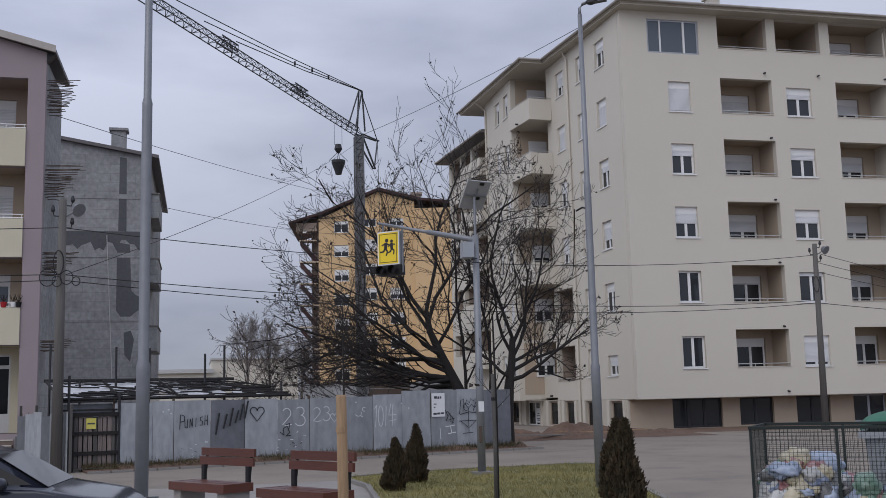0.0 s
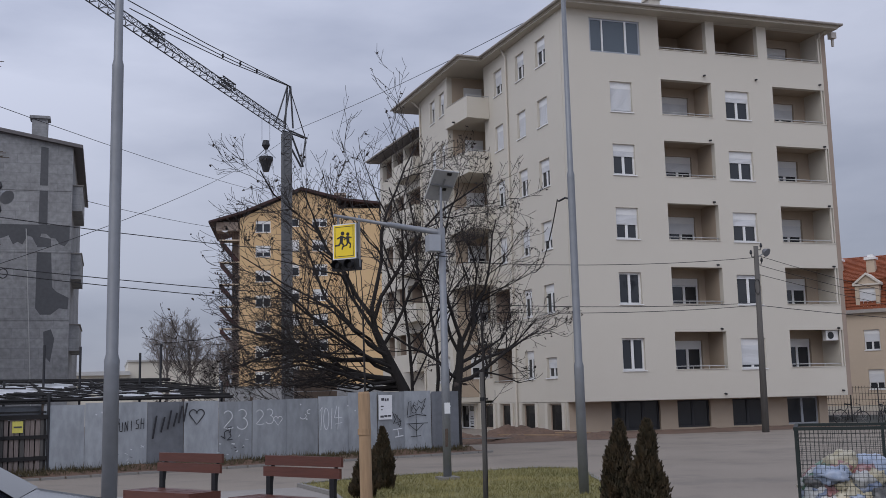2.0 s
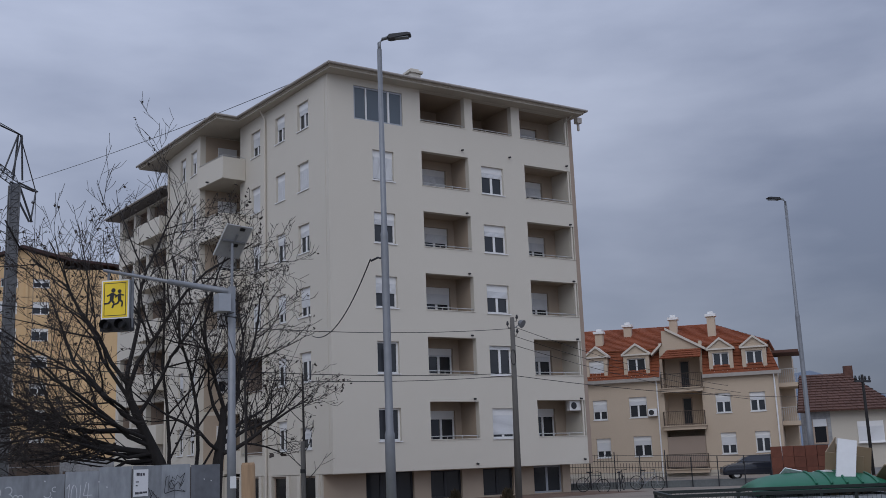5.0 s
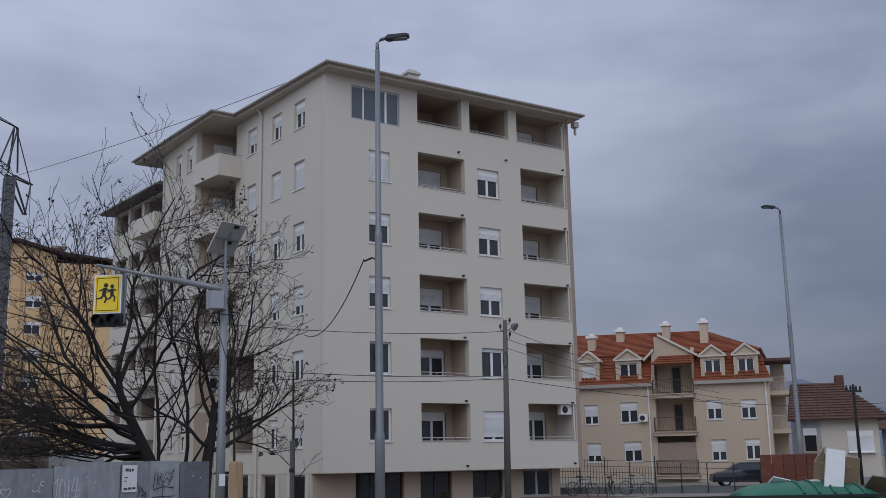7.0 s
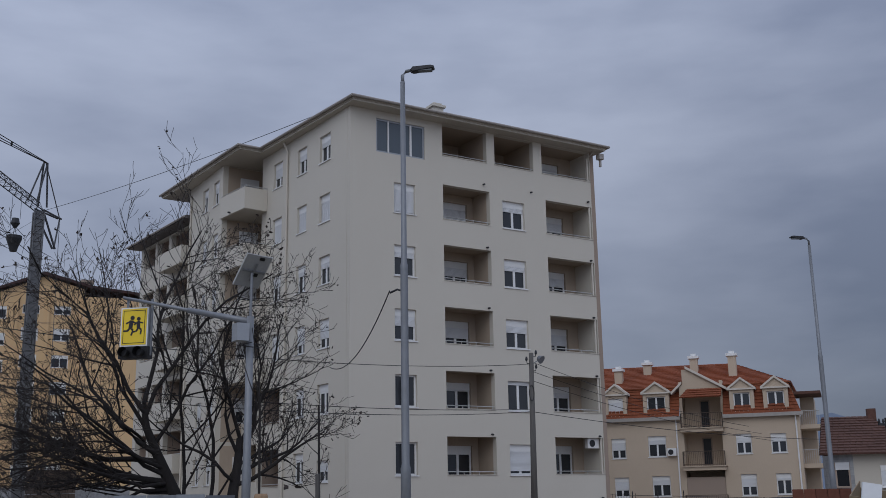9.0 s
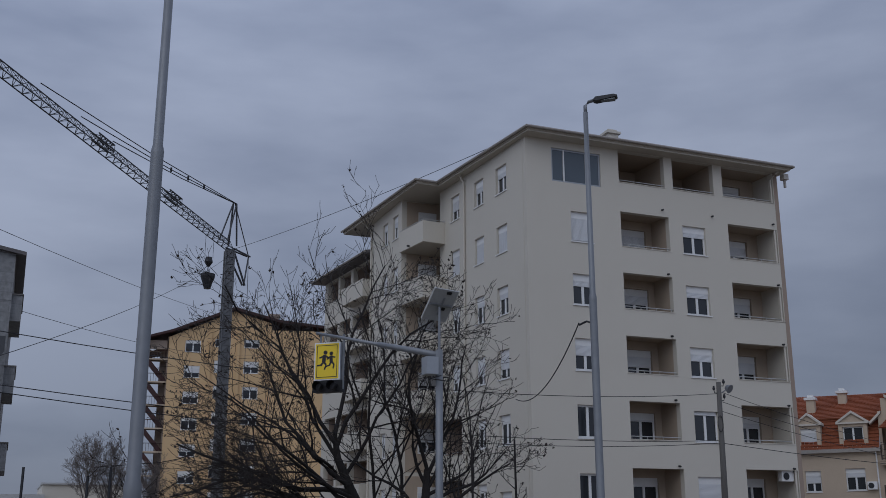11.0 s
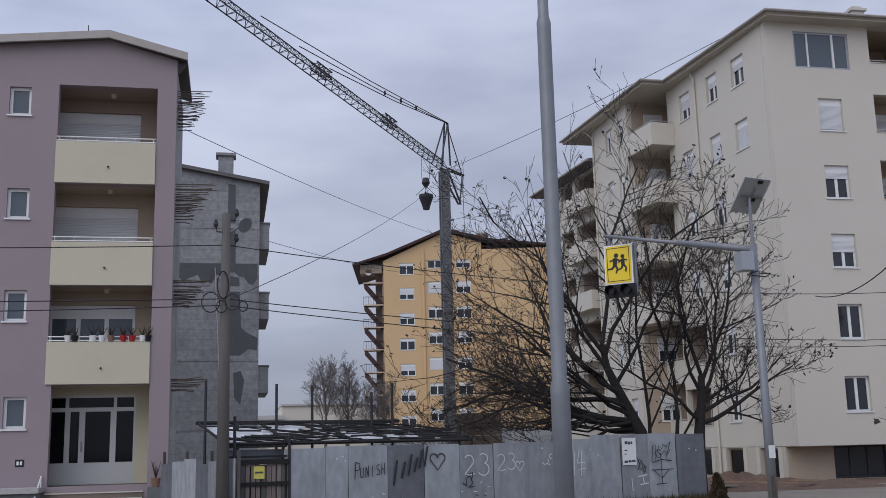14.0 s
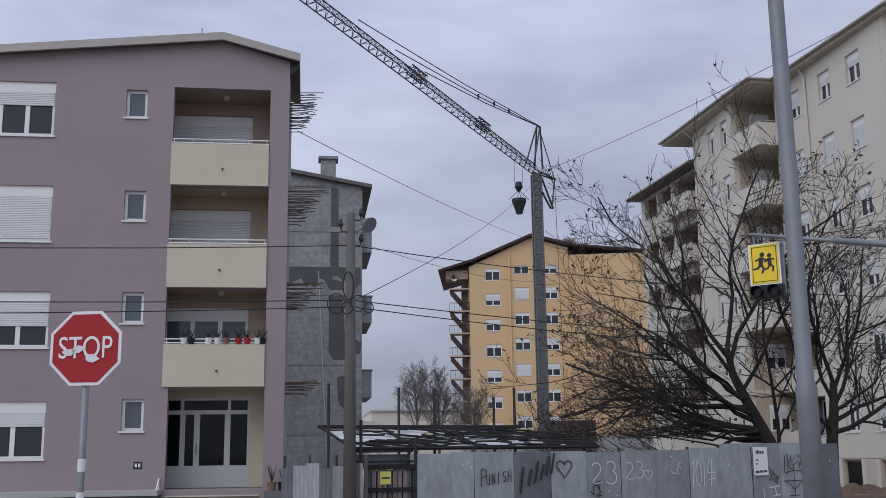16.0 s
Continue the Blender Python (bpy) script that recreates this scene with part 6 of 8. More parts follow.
def mound(name, x0, y0, x1, y1, h, mat, label, seed):
    bm = bmesh.new()
    nx, ny = int((x1 - x0) / 0.22), int((y1 - y0) / 0.22)
    g = []
    for i in range(nx + 1):
        row = []
        for k in range(ny + 1):
            x, y = x0 + (x1 - x0) * i / nx, y0 + (y1 - y0) * k / ny
            e = min(1, 4 * min(i / nx, 1 - i / nx), 4 * min(k / ny, 1 - k / ny))
            z = e * h * (0.35 + 0.9 * noise.noise(Vector((x * 0.7, y * 0.7, seed))) + 0.5 * noise.noise(Vector((x * 2.2, y * 2.2, seed)))) + 0.008
            row.append(bm.verts.new((x, y, max(z, 0.006))))
        g.append(row)
    for i in range(nx):
        for k in range(ny):
            bm.faces.new((g[i][k], g[i + 1][k], g[i + 1][k + 1], g[i][k + 1]))
    return tagged(part(name, bm, mat, smooth=True), label, "earth", "", "structure")


mound("earth_bank", -8.2, -6.2, 0.6, 0.8, 0.5, SOIL, "low heap of bare brown earth beside the building", 1.5)
mound("earth_strip", 0.7, -3.6, 15.0, 0.9, 0.07, SOIL, "strip of bare earth in front of the building", 4.2)
for k, (x, y, a, L) in enumerate(((-6.0, -5.6, 12, 3.2), (-4.2, -4.6, -8, 2.6), (-2.6, -5.0, 22, 1.8))):
    pk = thing("plank", pose(x, y, 0.16 + 0.04 * k, 0, 2, a), "pale used plank lying on the earth", "plank", "planks")
    part("board", boxes((-L / 2, -0.09, 0, L / 2, 0.09, 0.035)), STAKE_WOOD if k else KERB, pk)


# ---- trees ----
class Tubes:
    """Collects many tapered tubes into one mesh."""

    def __init__(self):
        self.v, self.f = [], []

    def add(self, pts, radii, n):
        base = len(self.v)
        for i, p in enumerate(pts):
            d = (pts[min(i + 1, len(pts) - 1)] - pts[max(i - 1, 0)])
            d = d.normalized() if d.length > 1e-6 else Vector((0, 0, 1))
            a = d.orthogonal().normalized()
            b = d.cross(a)
            for k in range(n):
                w = 2 * math.pi * k / n
                self.v.append(p + (a * math.cos(w) + b * math.sin(w)) * radii[i])
        for i in range(len(pts) - 1):
            for k in range(n):
                q, r = base + i * n, base + (i + 1) * n
                self.f.append((q + k, q + (k + 1) % n, r + (k + 1) % n, r + k))

    def mesh(self, name):
        me = bpy.data.meshes.new(name)
        me.from_pydata([tuple(p) for p in self.v], [], self.f)
        return me


def grow(rg, big, fine, tips, p, d, length, r, level, last, kids, up, wob, spread=0.75, least=0.0075):
    """A limb that bends upwards and bears smaller ones."""
    n = 7 if level == 0 else 5 if level == 1 else 4
    pts, rad, dirs = [p.copy()], [r], [d.copy()]
    step = length / n
    for i in range(n):
        d = (d + Vector((rg.gauss(0, wob), rg.gauss(0, wob), rg.gauss(0, wob) + up * (0.4 + 0.6 * i / n)))).normalized()
        if p.z < 2.2 and level > 0:
            d.z = max(d.z, 0.15)
        p = p + d * step
        pts.append(p.copy())
        dirs.append(d.copy())
        rad.append(max(r * (1 - 0.72 * (i + 1) / n), least))
    (big if level < 2 else fine).add(pts, rad, 8 if level == 0 else 6 if level == 1 else 3)
    if level == last:
        tips.append((pts[-1], d))
        return
    m = kids[level]
    for k in range(m):
        f = 0.18 + 0.8 * (k + rg.random()) / m
        i = min(int(f * n), n - 1)
        t = f * n - i
        q, dd = pts[i].lerp(pts[i + 1], t), dirs[i + 1]
        side = Vector((rg.gauss(0, 1), rg.gauss(0, 1), rg.gauss(0, 0.8))).normalized()
        side = (side - dd * side.dot(dd)).normalized()
        nd = (dd + side * rg.uniform(spread * 0.6, spread * 1.3)).normalized()
        grow(rg, big, fine, tips, q, nd, length * rg.uniform(0.36, 0.62) * (1.1 - 0.4 * f), rad[i + 1] * 0.62 if i + 1 < len(rad) else 0.006, level + 1, last, kids, up * 1.15, wob * 0.82, spread, least)


def tree(name, base, trunk, limbs, seed, label, kids=(8, 6, 4), up=0.075, last=3, wob=0.13, mats=None, leaf=0.3, group="", least=0.0075, spread=0.95):
    rg = random.Random(seed)
    big, fine, tips = Tubes(), Tubes(), []
    ob = thing(name, Matrix.Translation(base), label, "tree", group)
    tr = Tubes()
    pts = [Vector(p) for p, r in trunk]
    tr.add(pts, [r for p, r in trunk], 12)
    for (p, d, L, r) in limbs:
        grow(rg, big, fine, tips, Vector(p), Vector(d).normalized(), L, r, 0, last, kids, up, wob, spread, least)
    m0, m1 = mats or (BARK, TWIG)
    link("trunk", tr.mesh("trunk"), m0, ob, smooth=True)
    crown = link("crown", big.mesh("crown"), m0, ob, "bare dark limbs", smooth=True)
    t = link("twig_mass", fine.mesh("twig_mass"), m1, crown, "fine bare twigs")
    t["kind"] = "stuff"
    v, f = [], []
    for p, d in tips:
        if rg.random() > leaf:
            continue
        for q in range(rg.randint(1, 2)):
            c = p + Vector((rg.gauss(0, 0.05), rg.gauss(0, 0.05), rg.gauss(-0.03, 0.05)))
            a, b = Vector((rg.gauss(0, 1), rg.gauss(0, 1), rg.gauss(0, 1))).normalized() * rg.uniform(0.035, 0.075), Vector((rg.gauss(0, 1), rg.gauss(0, 1), rg.gauss(0, 1))).normalized() * rg.uniform(0.025, 0.055)
            i = len(v)
            v += [tuple(c - a), tuple(c + b), tuple(c + a), tuple(c - b)]
            f.append((i, i + 1, i + 2, i + 3))
    if f:
        me = bpy.data.meshes.new("leaf_litter")
        me.from_pydata(v, [], f)
        lf = link("leaf_litter", me, DRY_LEAF, crown, "last shrivelled leaves")
        lf["kind"] = "stuff"
    return ob


tree("walnut_tree", (-10.3, -9.7, 0),
     [((0.15, 0, 0), 0.24), ((0.0, 0, 1.0), 0.21), ((-0.35, 0.0, 2.0), 0.18), ((-0.85, 0.05, 3.0), 0.15), ((-1.25, 0.1, 3.9), 0.11), ((-1.35, 0.15, 4.6), 0.08)],
     [((-0.5, 0, 2.3), (-1, 0.1, 0.16), 6.0, 0.095), ((-0.6, 0.0, 2.5), (-1, -0.2, 0.3), 5.4, 0.075), ((-0.8, 0, 2.9), (-1, 0.4, 0.4), 5.6, 0.09), ((-0.9, 0.0, 3.1), (-0.9, -0.2, 0.75), 5.0, 0.085),
      ((-1.2, 0.1, 3.8), (-0.7, 0.3, 0.9), 5.6, 0.065), ((-1.3, 0.1, 4.3), (-0.4, -0.25, 1.0), 6.2, 0.07), ((-1.35, 0.15, 4.6), (-0.05, 0.1, 1.0), 6.4, 0.07), ((-1.3, 0.1, 4.2), (0.4, 0.1, 1.0), 6.0, 0.07),
      ((-1.0, 0.1, 3.4), (0.55, -0.3, 0.9), 4.6, 0.065), ((-0.4, 0, 2.1), (-0.9, 0.5, 0.05), 5.2, 0.07), ((-0.45, 0, 2.2), (-1.0, 0.1, 0.0), 5.0, 0.075), ((-0.5, 0, 2.2), (-0.8, 0.6, 0.2), 4.2, 0.06), ((-0.7, 0, 2.7), (-1, 0.1, 0.4), 5.6, 0.065), ((-0.4, 0, 2.1), (-1.0, 0.25, 0.1), 6.4, 0.055), ((-0.5, 0, 2.3), (-1.0, -0.2, 0.18), 6.2, 0.055), ((-0.4, 0, 2.0), (-1.0, 0.3, 0.02), 4.8, 0.05), ((-0.9, 0, 3.0), (-1, -0.1, 0.5), 5.8, 0.05)],
     7, "bare walnut tree with long dark spreading limbs behind the fence", kids=(9, 6, 4), wob=0.17, group="walnut trees")
tree("walnut_tree", (-9.1, -10.2, 0),
     [((0, 0, 0), 0.22), ((0.0, 0, 1.0), 0.19), ((0.08, 0.0, 2.0), 0.16), ((0.2, 0.0, 2.8), 0.13), ((0.25, 0.0, 3.6), 0.1)],
     [((0.1, 0, 2.2), (0.9, -0.1, 0.4), 3.2, 0.075), ((0.15, 0, 2.5), (0.9, 0.3, 0.65), 3.4, 0.07), ((0.2, 0, 2.9), (0.6, -0.3, 0.9), 4.2, 0.065), ((0.25, 0, 3.4), (0.25, 0.2, 1.0), 4.6, 0.065),
      ((0.25, 0, 3.6), (-0.1, -0.1, 1.0), 5.0, 0.065), ((0.2, 0, 3.1), (-0.45, 0.1, 0.9), 4.6, 0.06), ((0.1, 0, 2.3), (-0.7, -0.4, 0.5), 3.8, 0.06), ((0.2, 0, 2.8), (0.8, 0.0, 0.3), 3.1, 0.06), ((-0.6, 0.6, 0), (-0.08, 0.05, 1.0), 8.3, 0.075), ((-1.4, 0.8, 0), (-0.05, 0.02, 1.0), 8.7, 0.07)],
     19, "bare walnut tree with upright dark limbs behind the fence", kids=(8, 6, 3), wob=0.17, group="walnut trees")
for k, (x, y, s, seed) in enumerate(((-15.4, 41.8, 1.0, 31), (-13.6, 42.6, 0.92, 32), (-11.2, 40.5, 0.8, 33))):
    h = 8.4 * s
    tree("birch_tree", (x, y, 0), [((0, 0, 0), 0.14), ((0.1, 0, h * 0.4), 0.1), ((0.05, 0, h * 0.72), 0.05)],
         [((0.08, 0, h * (0.3 + 0.05 * q)), (math.cos(q * 2.4) * 0.55, math.sin(q * 2.4) * 0.55, 1.0), h * (0.42 - 0.012 * q), 0.05) for q in range(9)],
         seed, "distant bare birch tree with pale fine twigs", kids=(9, 8, 5), up=0.12, mats=(PALE_TWIG, PALE_TWIG), leaf=0.0, group="distant birches")


def whip(x, y, top, limbs, seed, label, rad, kids, last):
    """A young tree: a thin stem that ends in a few straight whips."""
    return tree("young_tree", (x, y, 0), [((0, 0, 0), rad), ((0.015, 0, top * 0.5), rad * 0.85), ((0.0, 0.01, top), rad * 0.6)], limbs, seed, label, kids=kids, up=0.04, last=last, wob=0.05, leaf=0.3, group="young street trees", least=0.003, spread=0.7)


whip(-17.73, -33.78, 2.42, [((0, 0.01, 2.40), (0.25, -0.1, 1), 0.52, 0.006), ((0, 0.01, 2.41), (0.02, 0.2, 1), 0.6, 0.006), ((0, 0.01, 2.36), (-0.45, 0.1, 1), 0.5, 0.005), ((0, 0.01, 2.38), (-0.2, -0.2, 1), 0.5, 0.005), ((0, 0.01, 2.3), (0.6, 0.2, 1), 0.45, 0.005)],
     41, "young bare tree tied to a stout wooden stake", 0.013, (2, 2), 0)
whip(-14.6, -28.1, 2.95, [((0, 0, 1.5 + 0.2 * q), (math.cos(q * 2.4), math.sin(q * 2.4), 0.75), 0.55 - 0.04 * q, 0.007) for q in range(8)],
     44, "young thin bare tree on the verge", 0.022, (3, 2), 1)
for x, y, h, r in ((-17.77, -33.93, 1.76, 0.05), (-14.66, -28.2, 2.05, 0.03)):
    st = thing("tree_stake", Matrix.Translation((x, y, 0)), "round pine stake driven in beside a young tree", "stake", "tree stakes")
    bm = bmesh.new()
    tube(bm, [(0, 0, 0), (0.01, 0, h * 0.5), (0, 0, h - 0.02), (0, 0, h)], [r, r * 1.02, r * 0.98, r * 0.85], 12)
    part("pole", bm, STAKE_WOOD if r > 0.04 else OLD_WOOD, st, smooth=True)
    part("tie", tube(bmesh.new(), [(0, 0, h * 0.8), (0, 0, h * 0.8 + 0.05)], r * 1.12, 10), BLACK_IRON if r < 0.04 else STAKE_WOOD, st)


def thuja(x, y, h, w, seed, label):
    rg = random.Random(seed)
    ob = thing("thuja_bush", Matrix.Translation((x, y, 0)), label, "bush", "thuja bushes")
    part("stem", tube(bmesh.new(), [(0, 0, 0), (0, 0, h * 0.8)], [0.035, 0.008], 6), BARK, ob)
    v, f = [], []
    for k in range(6500):
        t = rg.random() ** 1.15
        prof = (min(1.0, 0.55 + t * 2.2) if t < 0.22 else (1 - (t - 0.22) / 0.78) ** 0.8) + 0.01
        a = rg.uniform(0, 6.283)
        lump = 1 + 0.55 * noise.noise(Vector((math.cos(a) * 1.6, math.sin(a) * 1.6, t * h * 4.5 + seed * 3)))
        rr = w * 0.5 * prof * lump * (1 - 0.5 * rg.random() ** 2)
        c = Vector((rr * math.cos(a) + 0.02 * math.sin(t * 6 + seed), rr * math.sin(a), 0.03 + t * (h - 0.08)))
        out = Vector((math.cos(a) * 0.35, math.sin(a) * 0.35, 1.0)) + Vector((rg.gauss(0, 0.3), rg.gauss(0, 0.3), 0))
        out = out.normalized() * rg.uniform(0.035, 0.085)
        s = Vector((rg.gauss(0, 1), rg.gauss(0, 1), rg.gauss(0, 0.3))).normalized() * rg.uniform(0.012, 0.026)
        i = len(v)
        v += [tuple(c - s), tuple(c + s), tuple(c + out + s * 0.3), tuple(c + out - s * 0.3)]
        f.append((i, i + 1, i + 2, i + 3))
    me = bpy.data.meshes.new("foliage")
    me.from_pydata(v, [], f)
    fo = link("foliage", me, THUJA, ob)
    fo["kind"] = "stuff"
    return ob


thuja(-13.31, -29.75, 1.36, 0.54, 1, "brownish green conical thuja on the verge")
thuja(-14.11, -31.95, 1.41, 0.52, 2, "tall brownish green conical thuja on the verge")
thuja(-14.9, -23.3, 1.2, 0.5, 3, "dark green conical thuja by the street")
thuja(-15.6, -24.9, 1.0, 0.5, 4, "small dark browned thuja by the benches")


# ---- benches ----
def bench(m, label):
    ob = thing("park_bench", m, label, "bench", "park benches")
    for k in range(2):
        part("back_board", boxes((-0.72, 0.02 - 0.03 * k, 0.86 - k * 0.14, 0.72, 0.06 - 0.03 * k, 0.985 - k * 0.14)), BENCH_WOOD, ob)
    for k in range(3):
        part("seat_board", boxes((-0.72, -0.52 + k * 0.17, 0.44, 0.72, -0.37 + k * 0.17, 0.485)), BENCH_WOOD, ob)
    part("front_board", boxes((-0.72, -0.56, 0.36, 0.72, -0.525, 0.487)), BENCH_WOOD, ob)
    part("end_board", boxes((-0.755, -0.56, 0.36, -0.724, -0.02, 0.487)), BENCH_WOOD, ob)
    part("end_board", boxes((0.724, -0.56, 0.36, 0.755, -0.02, 0.487)), BENCH_WOOD, ob)
    for x in (-0.6, 0.6):
        bm = boxes((x - 0.04, -0.03, 0.44, x + 0.04, 0.02, 0.72))
        tube(bm, [(x, 0.0, 0.44), (x, 0.07, 0.97)], 0.025, 6)
        part("back_bracket", bm, BLACK_IRON, ob)
        part("concrete_foot", boxes((x - 0.1, -0.5, 0.0, x + 0.1, -0.05, 0.435)), PAVING, ob)
    return ob


bench(pose(-18.66, -26.79, 0.012, 0, 0, -57), "brown wooden park bench with board back on concrete feet")
bench(pose(-17.41, -28.89, 0.012, 0, 0, -58), "reddish brown wooden park bench, two-board back")


# ---- rubbish cage, bags and containers ----
cm = Matrix(((0.80, 0.6, 0, -13.3), (-0.6, 0.8, 0, -33.52), (0, 0, 1, 0), (0, 0, 0, 1)))
cage = thing("rubbish_cage", None, "dark green steel mesh cage for sorted rubbish", "cage")
CL, CD, CH = 2.6, 1.2, 1.29
for x in (0, 0.87, 1.73, CL):
    for y in (0, CD):
        part("post", boxes((x - 0.014, y - 0.014, 0, x + 0.014, y + 0.014, CH), m=cm), GREEN_STEEL, cage)
for z in (0.1, CH):
    for r in ((-0.02, -0.025, z, CL + 0.02, 0.025, z + 0.032), (-0.02, CD - 0.025, z, CL + 0.02, CD + 0.025, z + 0.032), (-0.018, 0, z, 0.018, CD, z + 0.032), (CL - 0.018, 0, z, CL + 0.018, CD, z + 0.032)):
        part("rail", boxes(r, m=cm), GREEN_STEEL, cage)


def netting(a, b):
    bm = bmesh.new()
    a, b = Vector(a), Vector(b)
    n = int((b - a).length / 0.042)
    for i in range(n + 1):
        p = a.lerp(b, i / n)
        tube(bm, [cm @ Vector((p.x, p.y, 0.1)), cm @ Vector((p.x, p.y, CH))], 0.0023, 3, cap=False)
    for k in range(28):
        z = 0.12 + k * 0.042
        tube(bm, [cm @ Vector((a.x, a.y, z)), cm @ Vector((b.x, b.y, z))], 0.0023, 3, cap=False)
    ob = part("wire_mesh", bm, GREEN_STEEL, cage)
    ob["kind"] = "stuff"


netting((0, 0, 0), (CL, 0, 0))
netting((0, 0, 0), (0, CD, 0))
netting((0, CD, 0), (CL, CD, 0))
netting((CL, 0, 0), (CL, CD, 0))
BAGS = [material("bag_%s" % n, c, 0.4, vary=0.35, grain=14, bump=0.5, second=tuple(0.45 * q + 0.3 for q in c)) for n, c in (("white", (0.62, 0.63, 0.62)), ("blue", (0.13, 0.2, 0.36)), ("cream", (0.6, 0.52, 0.32)), ("red", (0.36, 0.10, 0.10)), ("green", (0.07, 0.24, 0.13)), ("black", (0.02, 0.02, 0.022)), ("pale_blue", (0.32, 0.42, 0.6)))]
rng = random.Random(8)
for k in range(262):
    # two sparse layers of full bags below, then a close cover of small ones
    if k < 40:
        x, y = 0.2 + (k % 10) * 0.245, 0.2 + (k // 10) * 0.27
    elif k > 209:
        x, y = 0.12 + (k - 210) * 0.046, 0.1 + rng.uniform(0, 0.05)
    else:
        x, y = 0.14 + ((k - 40) % 17) * 0.145 + rng.uniform(-0.05, 0.05), 0.14 + ((k - 40) // 17) * 0.1 + rng.uniform(-0.05, 0.05)
    top = 0.54 + 0.38 * math.exp(-((x - 0.45) / 0.5) ** 2) + 0.12 * math.exp(-((x - 2.1) / 0.3) ** 2)
    z = top * 0.45 if k < 40 else rng.uniform(0.18, top - 0.1) if k > 209 else top - 0.05 + rng.uniform(-0.05, 0.04)
    bm = bmesh.new()
    bmesh.ops.create_icosphere(bm, subdivisions=3, radius=1)
    sd = rng.uniform(0, 50)
    sx_, sy_, sz_ = (0.2, 0.2, top * 0.46) if k < 40 else (rng.uniform(0.07, 0.14), rng.uniform(0.07, 0.13), rng.uniform(0.05, 0.1))
    for v in bm.verts:
        q = v.co.copy()
        w = 1 + 0.45 * noise.noise(q * 1.9 + Vector((sd, 0, 0))) + 0.5 * abs(noise.noise(q * 4.0 + Vector((0, sd, 0))))
        v.co = cm @ Vector((x + q.x * sx_ * w, y + q.y * sy_ * w, max(0.06, z + q.z * sz_ * w)))
    ob = part("rubbish_bag", bm, BAGS[(0, 1, 6, 0, 3, 2, 0, 4, 6, 3, 5, 1, 4)[(k * 5 + k // 7) % 13]], smooth=True)
    tagged(ob, "crumpled plastic rubbish bag in a mesh cage", "rubbish bag", "rubbish bags")

for k, (x, y, z, rx_, rz_, c) in enumerate(((0.42, 0.32, 0.93, 0.17, 0.14, 2), (0.68, 0.42, 0.9, 0.2, 0.13, 6), (0.62, 0.2, 0.74, 0.18, 0.1, 1), (0.28, 0.16, 0.66, 0.11, 0.11, 3), (1.12, 0.18, 0.7, 0.13, 0.13, 4), (1.4, 0.2, 0.62, 0.13, 0.1, 1), (0.92, 0.2, 0.6, 0.12, 0.09, 0), (0.5, 0.14, 0.5, 0.14, 0.09, 5))):
    bm = bmesh.new()
    bmesh.ops.create_icosphere(bm, subdivisions=4, radius=1)
    for v in bm.verts:
        q = v.co.copy()
        w = 1 + 0.25 * noise.noise(q * 1.7 + Vector((k * 5.0, 0, 0))) + 0.22 * abs(noise.noise(q * 4.5 + Vector((0, k * 3.0, 0))))
        v.co = cm @ Vector((x + q.x * rx_ * w, y + q.y * 0.14 * w, z + q.z * rz_ * w))
    tagged(part("rubbish_bag", bm, BAGS[c], smooth=True), "full knotted plastic rubbish bag on top of the heap", "rubbish bag", "rubbish bags")


def container(m, label):
    ob = thing("waste_container", m, label, "waste container", "waste containers")
    bm = bmesh.new()
    prism(bm, [(-0.62, 0.22), (0.62, 0.22), (0.72, 1.22), (-0.72, 1.22)], 0.96, Matrix.Translation((0, -0.48, 0)))
    body = part("body", bm, GALV, ob, "galvanised steel tub")
    for k in range(4):
        part("rib", boxes((-0.5 + k * 0.32, -0.5, 0.3, -0.45 + k * 0.32, -0.482, 1.15)), GALV, body)
    part("rim", boxes((-0.78, -0.55, 1.22, 0.78, -0.46, 1.3), (-0.78, 0.46, 1.22, 0.78, 0.55, 1.3), (-0.78, -0.46, 1.22, -0.7, 0.46, 1.3), (0.7, -0.46, 1.22, 0.78, 0.46, 1.3)), GALV, ob)
    bm = bmesh.new()
    rows = []
    for i in range(25):
        x = -0.76 + 1.52 * i / 24
        e = 1 - abs(x / 0.78) ** 4
        row = []
        for k in range(11):
            y = -0.54 + 1.08 * k / 10
            z = 1.31 + 0.25 * math.sqrt(max(0, 1 - (abs(y) / 0.56) ** 1.6)) * math.sqrt(max(0.02, 1 - abs(x / 0.8) ** 3.5))
            row.append(bm.verts.new((x, y, z)))
        rows.append(row)
    for a, b in zip(rows, rows[1:]):
        for k in range(10):
            bm.faces.new((a[k], b[k], b[k + 1], a[k + 1]))
    lid = part("lid", bm, GREEN_PLASTIC, ob, "domed green plastic lid", smooth=True)
    for xr in (-0.1, 0.06, 0.22, 0.38, 0.54):
        part("lid_rib", tube(bmesh.new(), [(xr, y, 1.318 + 0.25 * math.sqrt(max(0, 1 - (abs(y) / 0.56) ** 1.6)) * math.sqrt(1 - abs(xr / 0.8) ** 3.5)) for y in [-0.48 + 0.08 * q for q in range(13)]], 0.014, 5), GREEN_PLASTIC, lid)
    sol = lid.modifiers.new("thickness", "SOLIDIFY")
    sol.thickness = 0.012
    for x, y in ((-0.5, -0.35), (0.5, -0.35), (-0.5, 0.35), (0.5, 0.35)):
        part("castor", tube(bmesh.new(), [(x - 0.03, y, 0.1), (x + 0.03, y, 0.1)], 0.1, 12), TYRE, ob)
        part("castor_fork", boxes((x - 0.045, y - 0.03, 0.1, x + 0.045, y + 0.03, 0.24)), GALV, ob)
    return ob


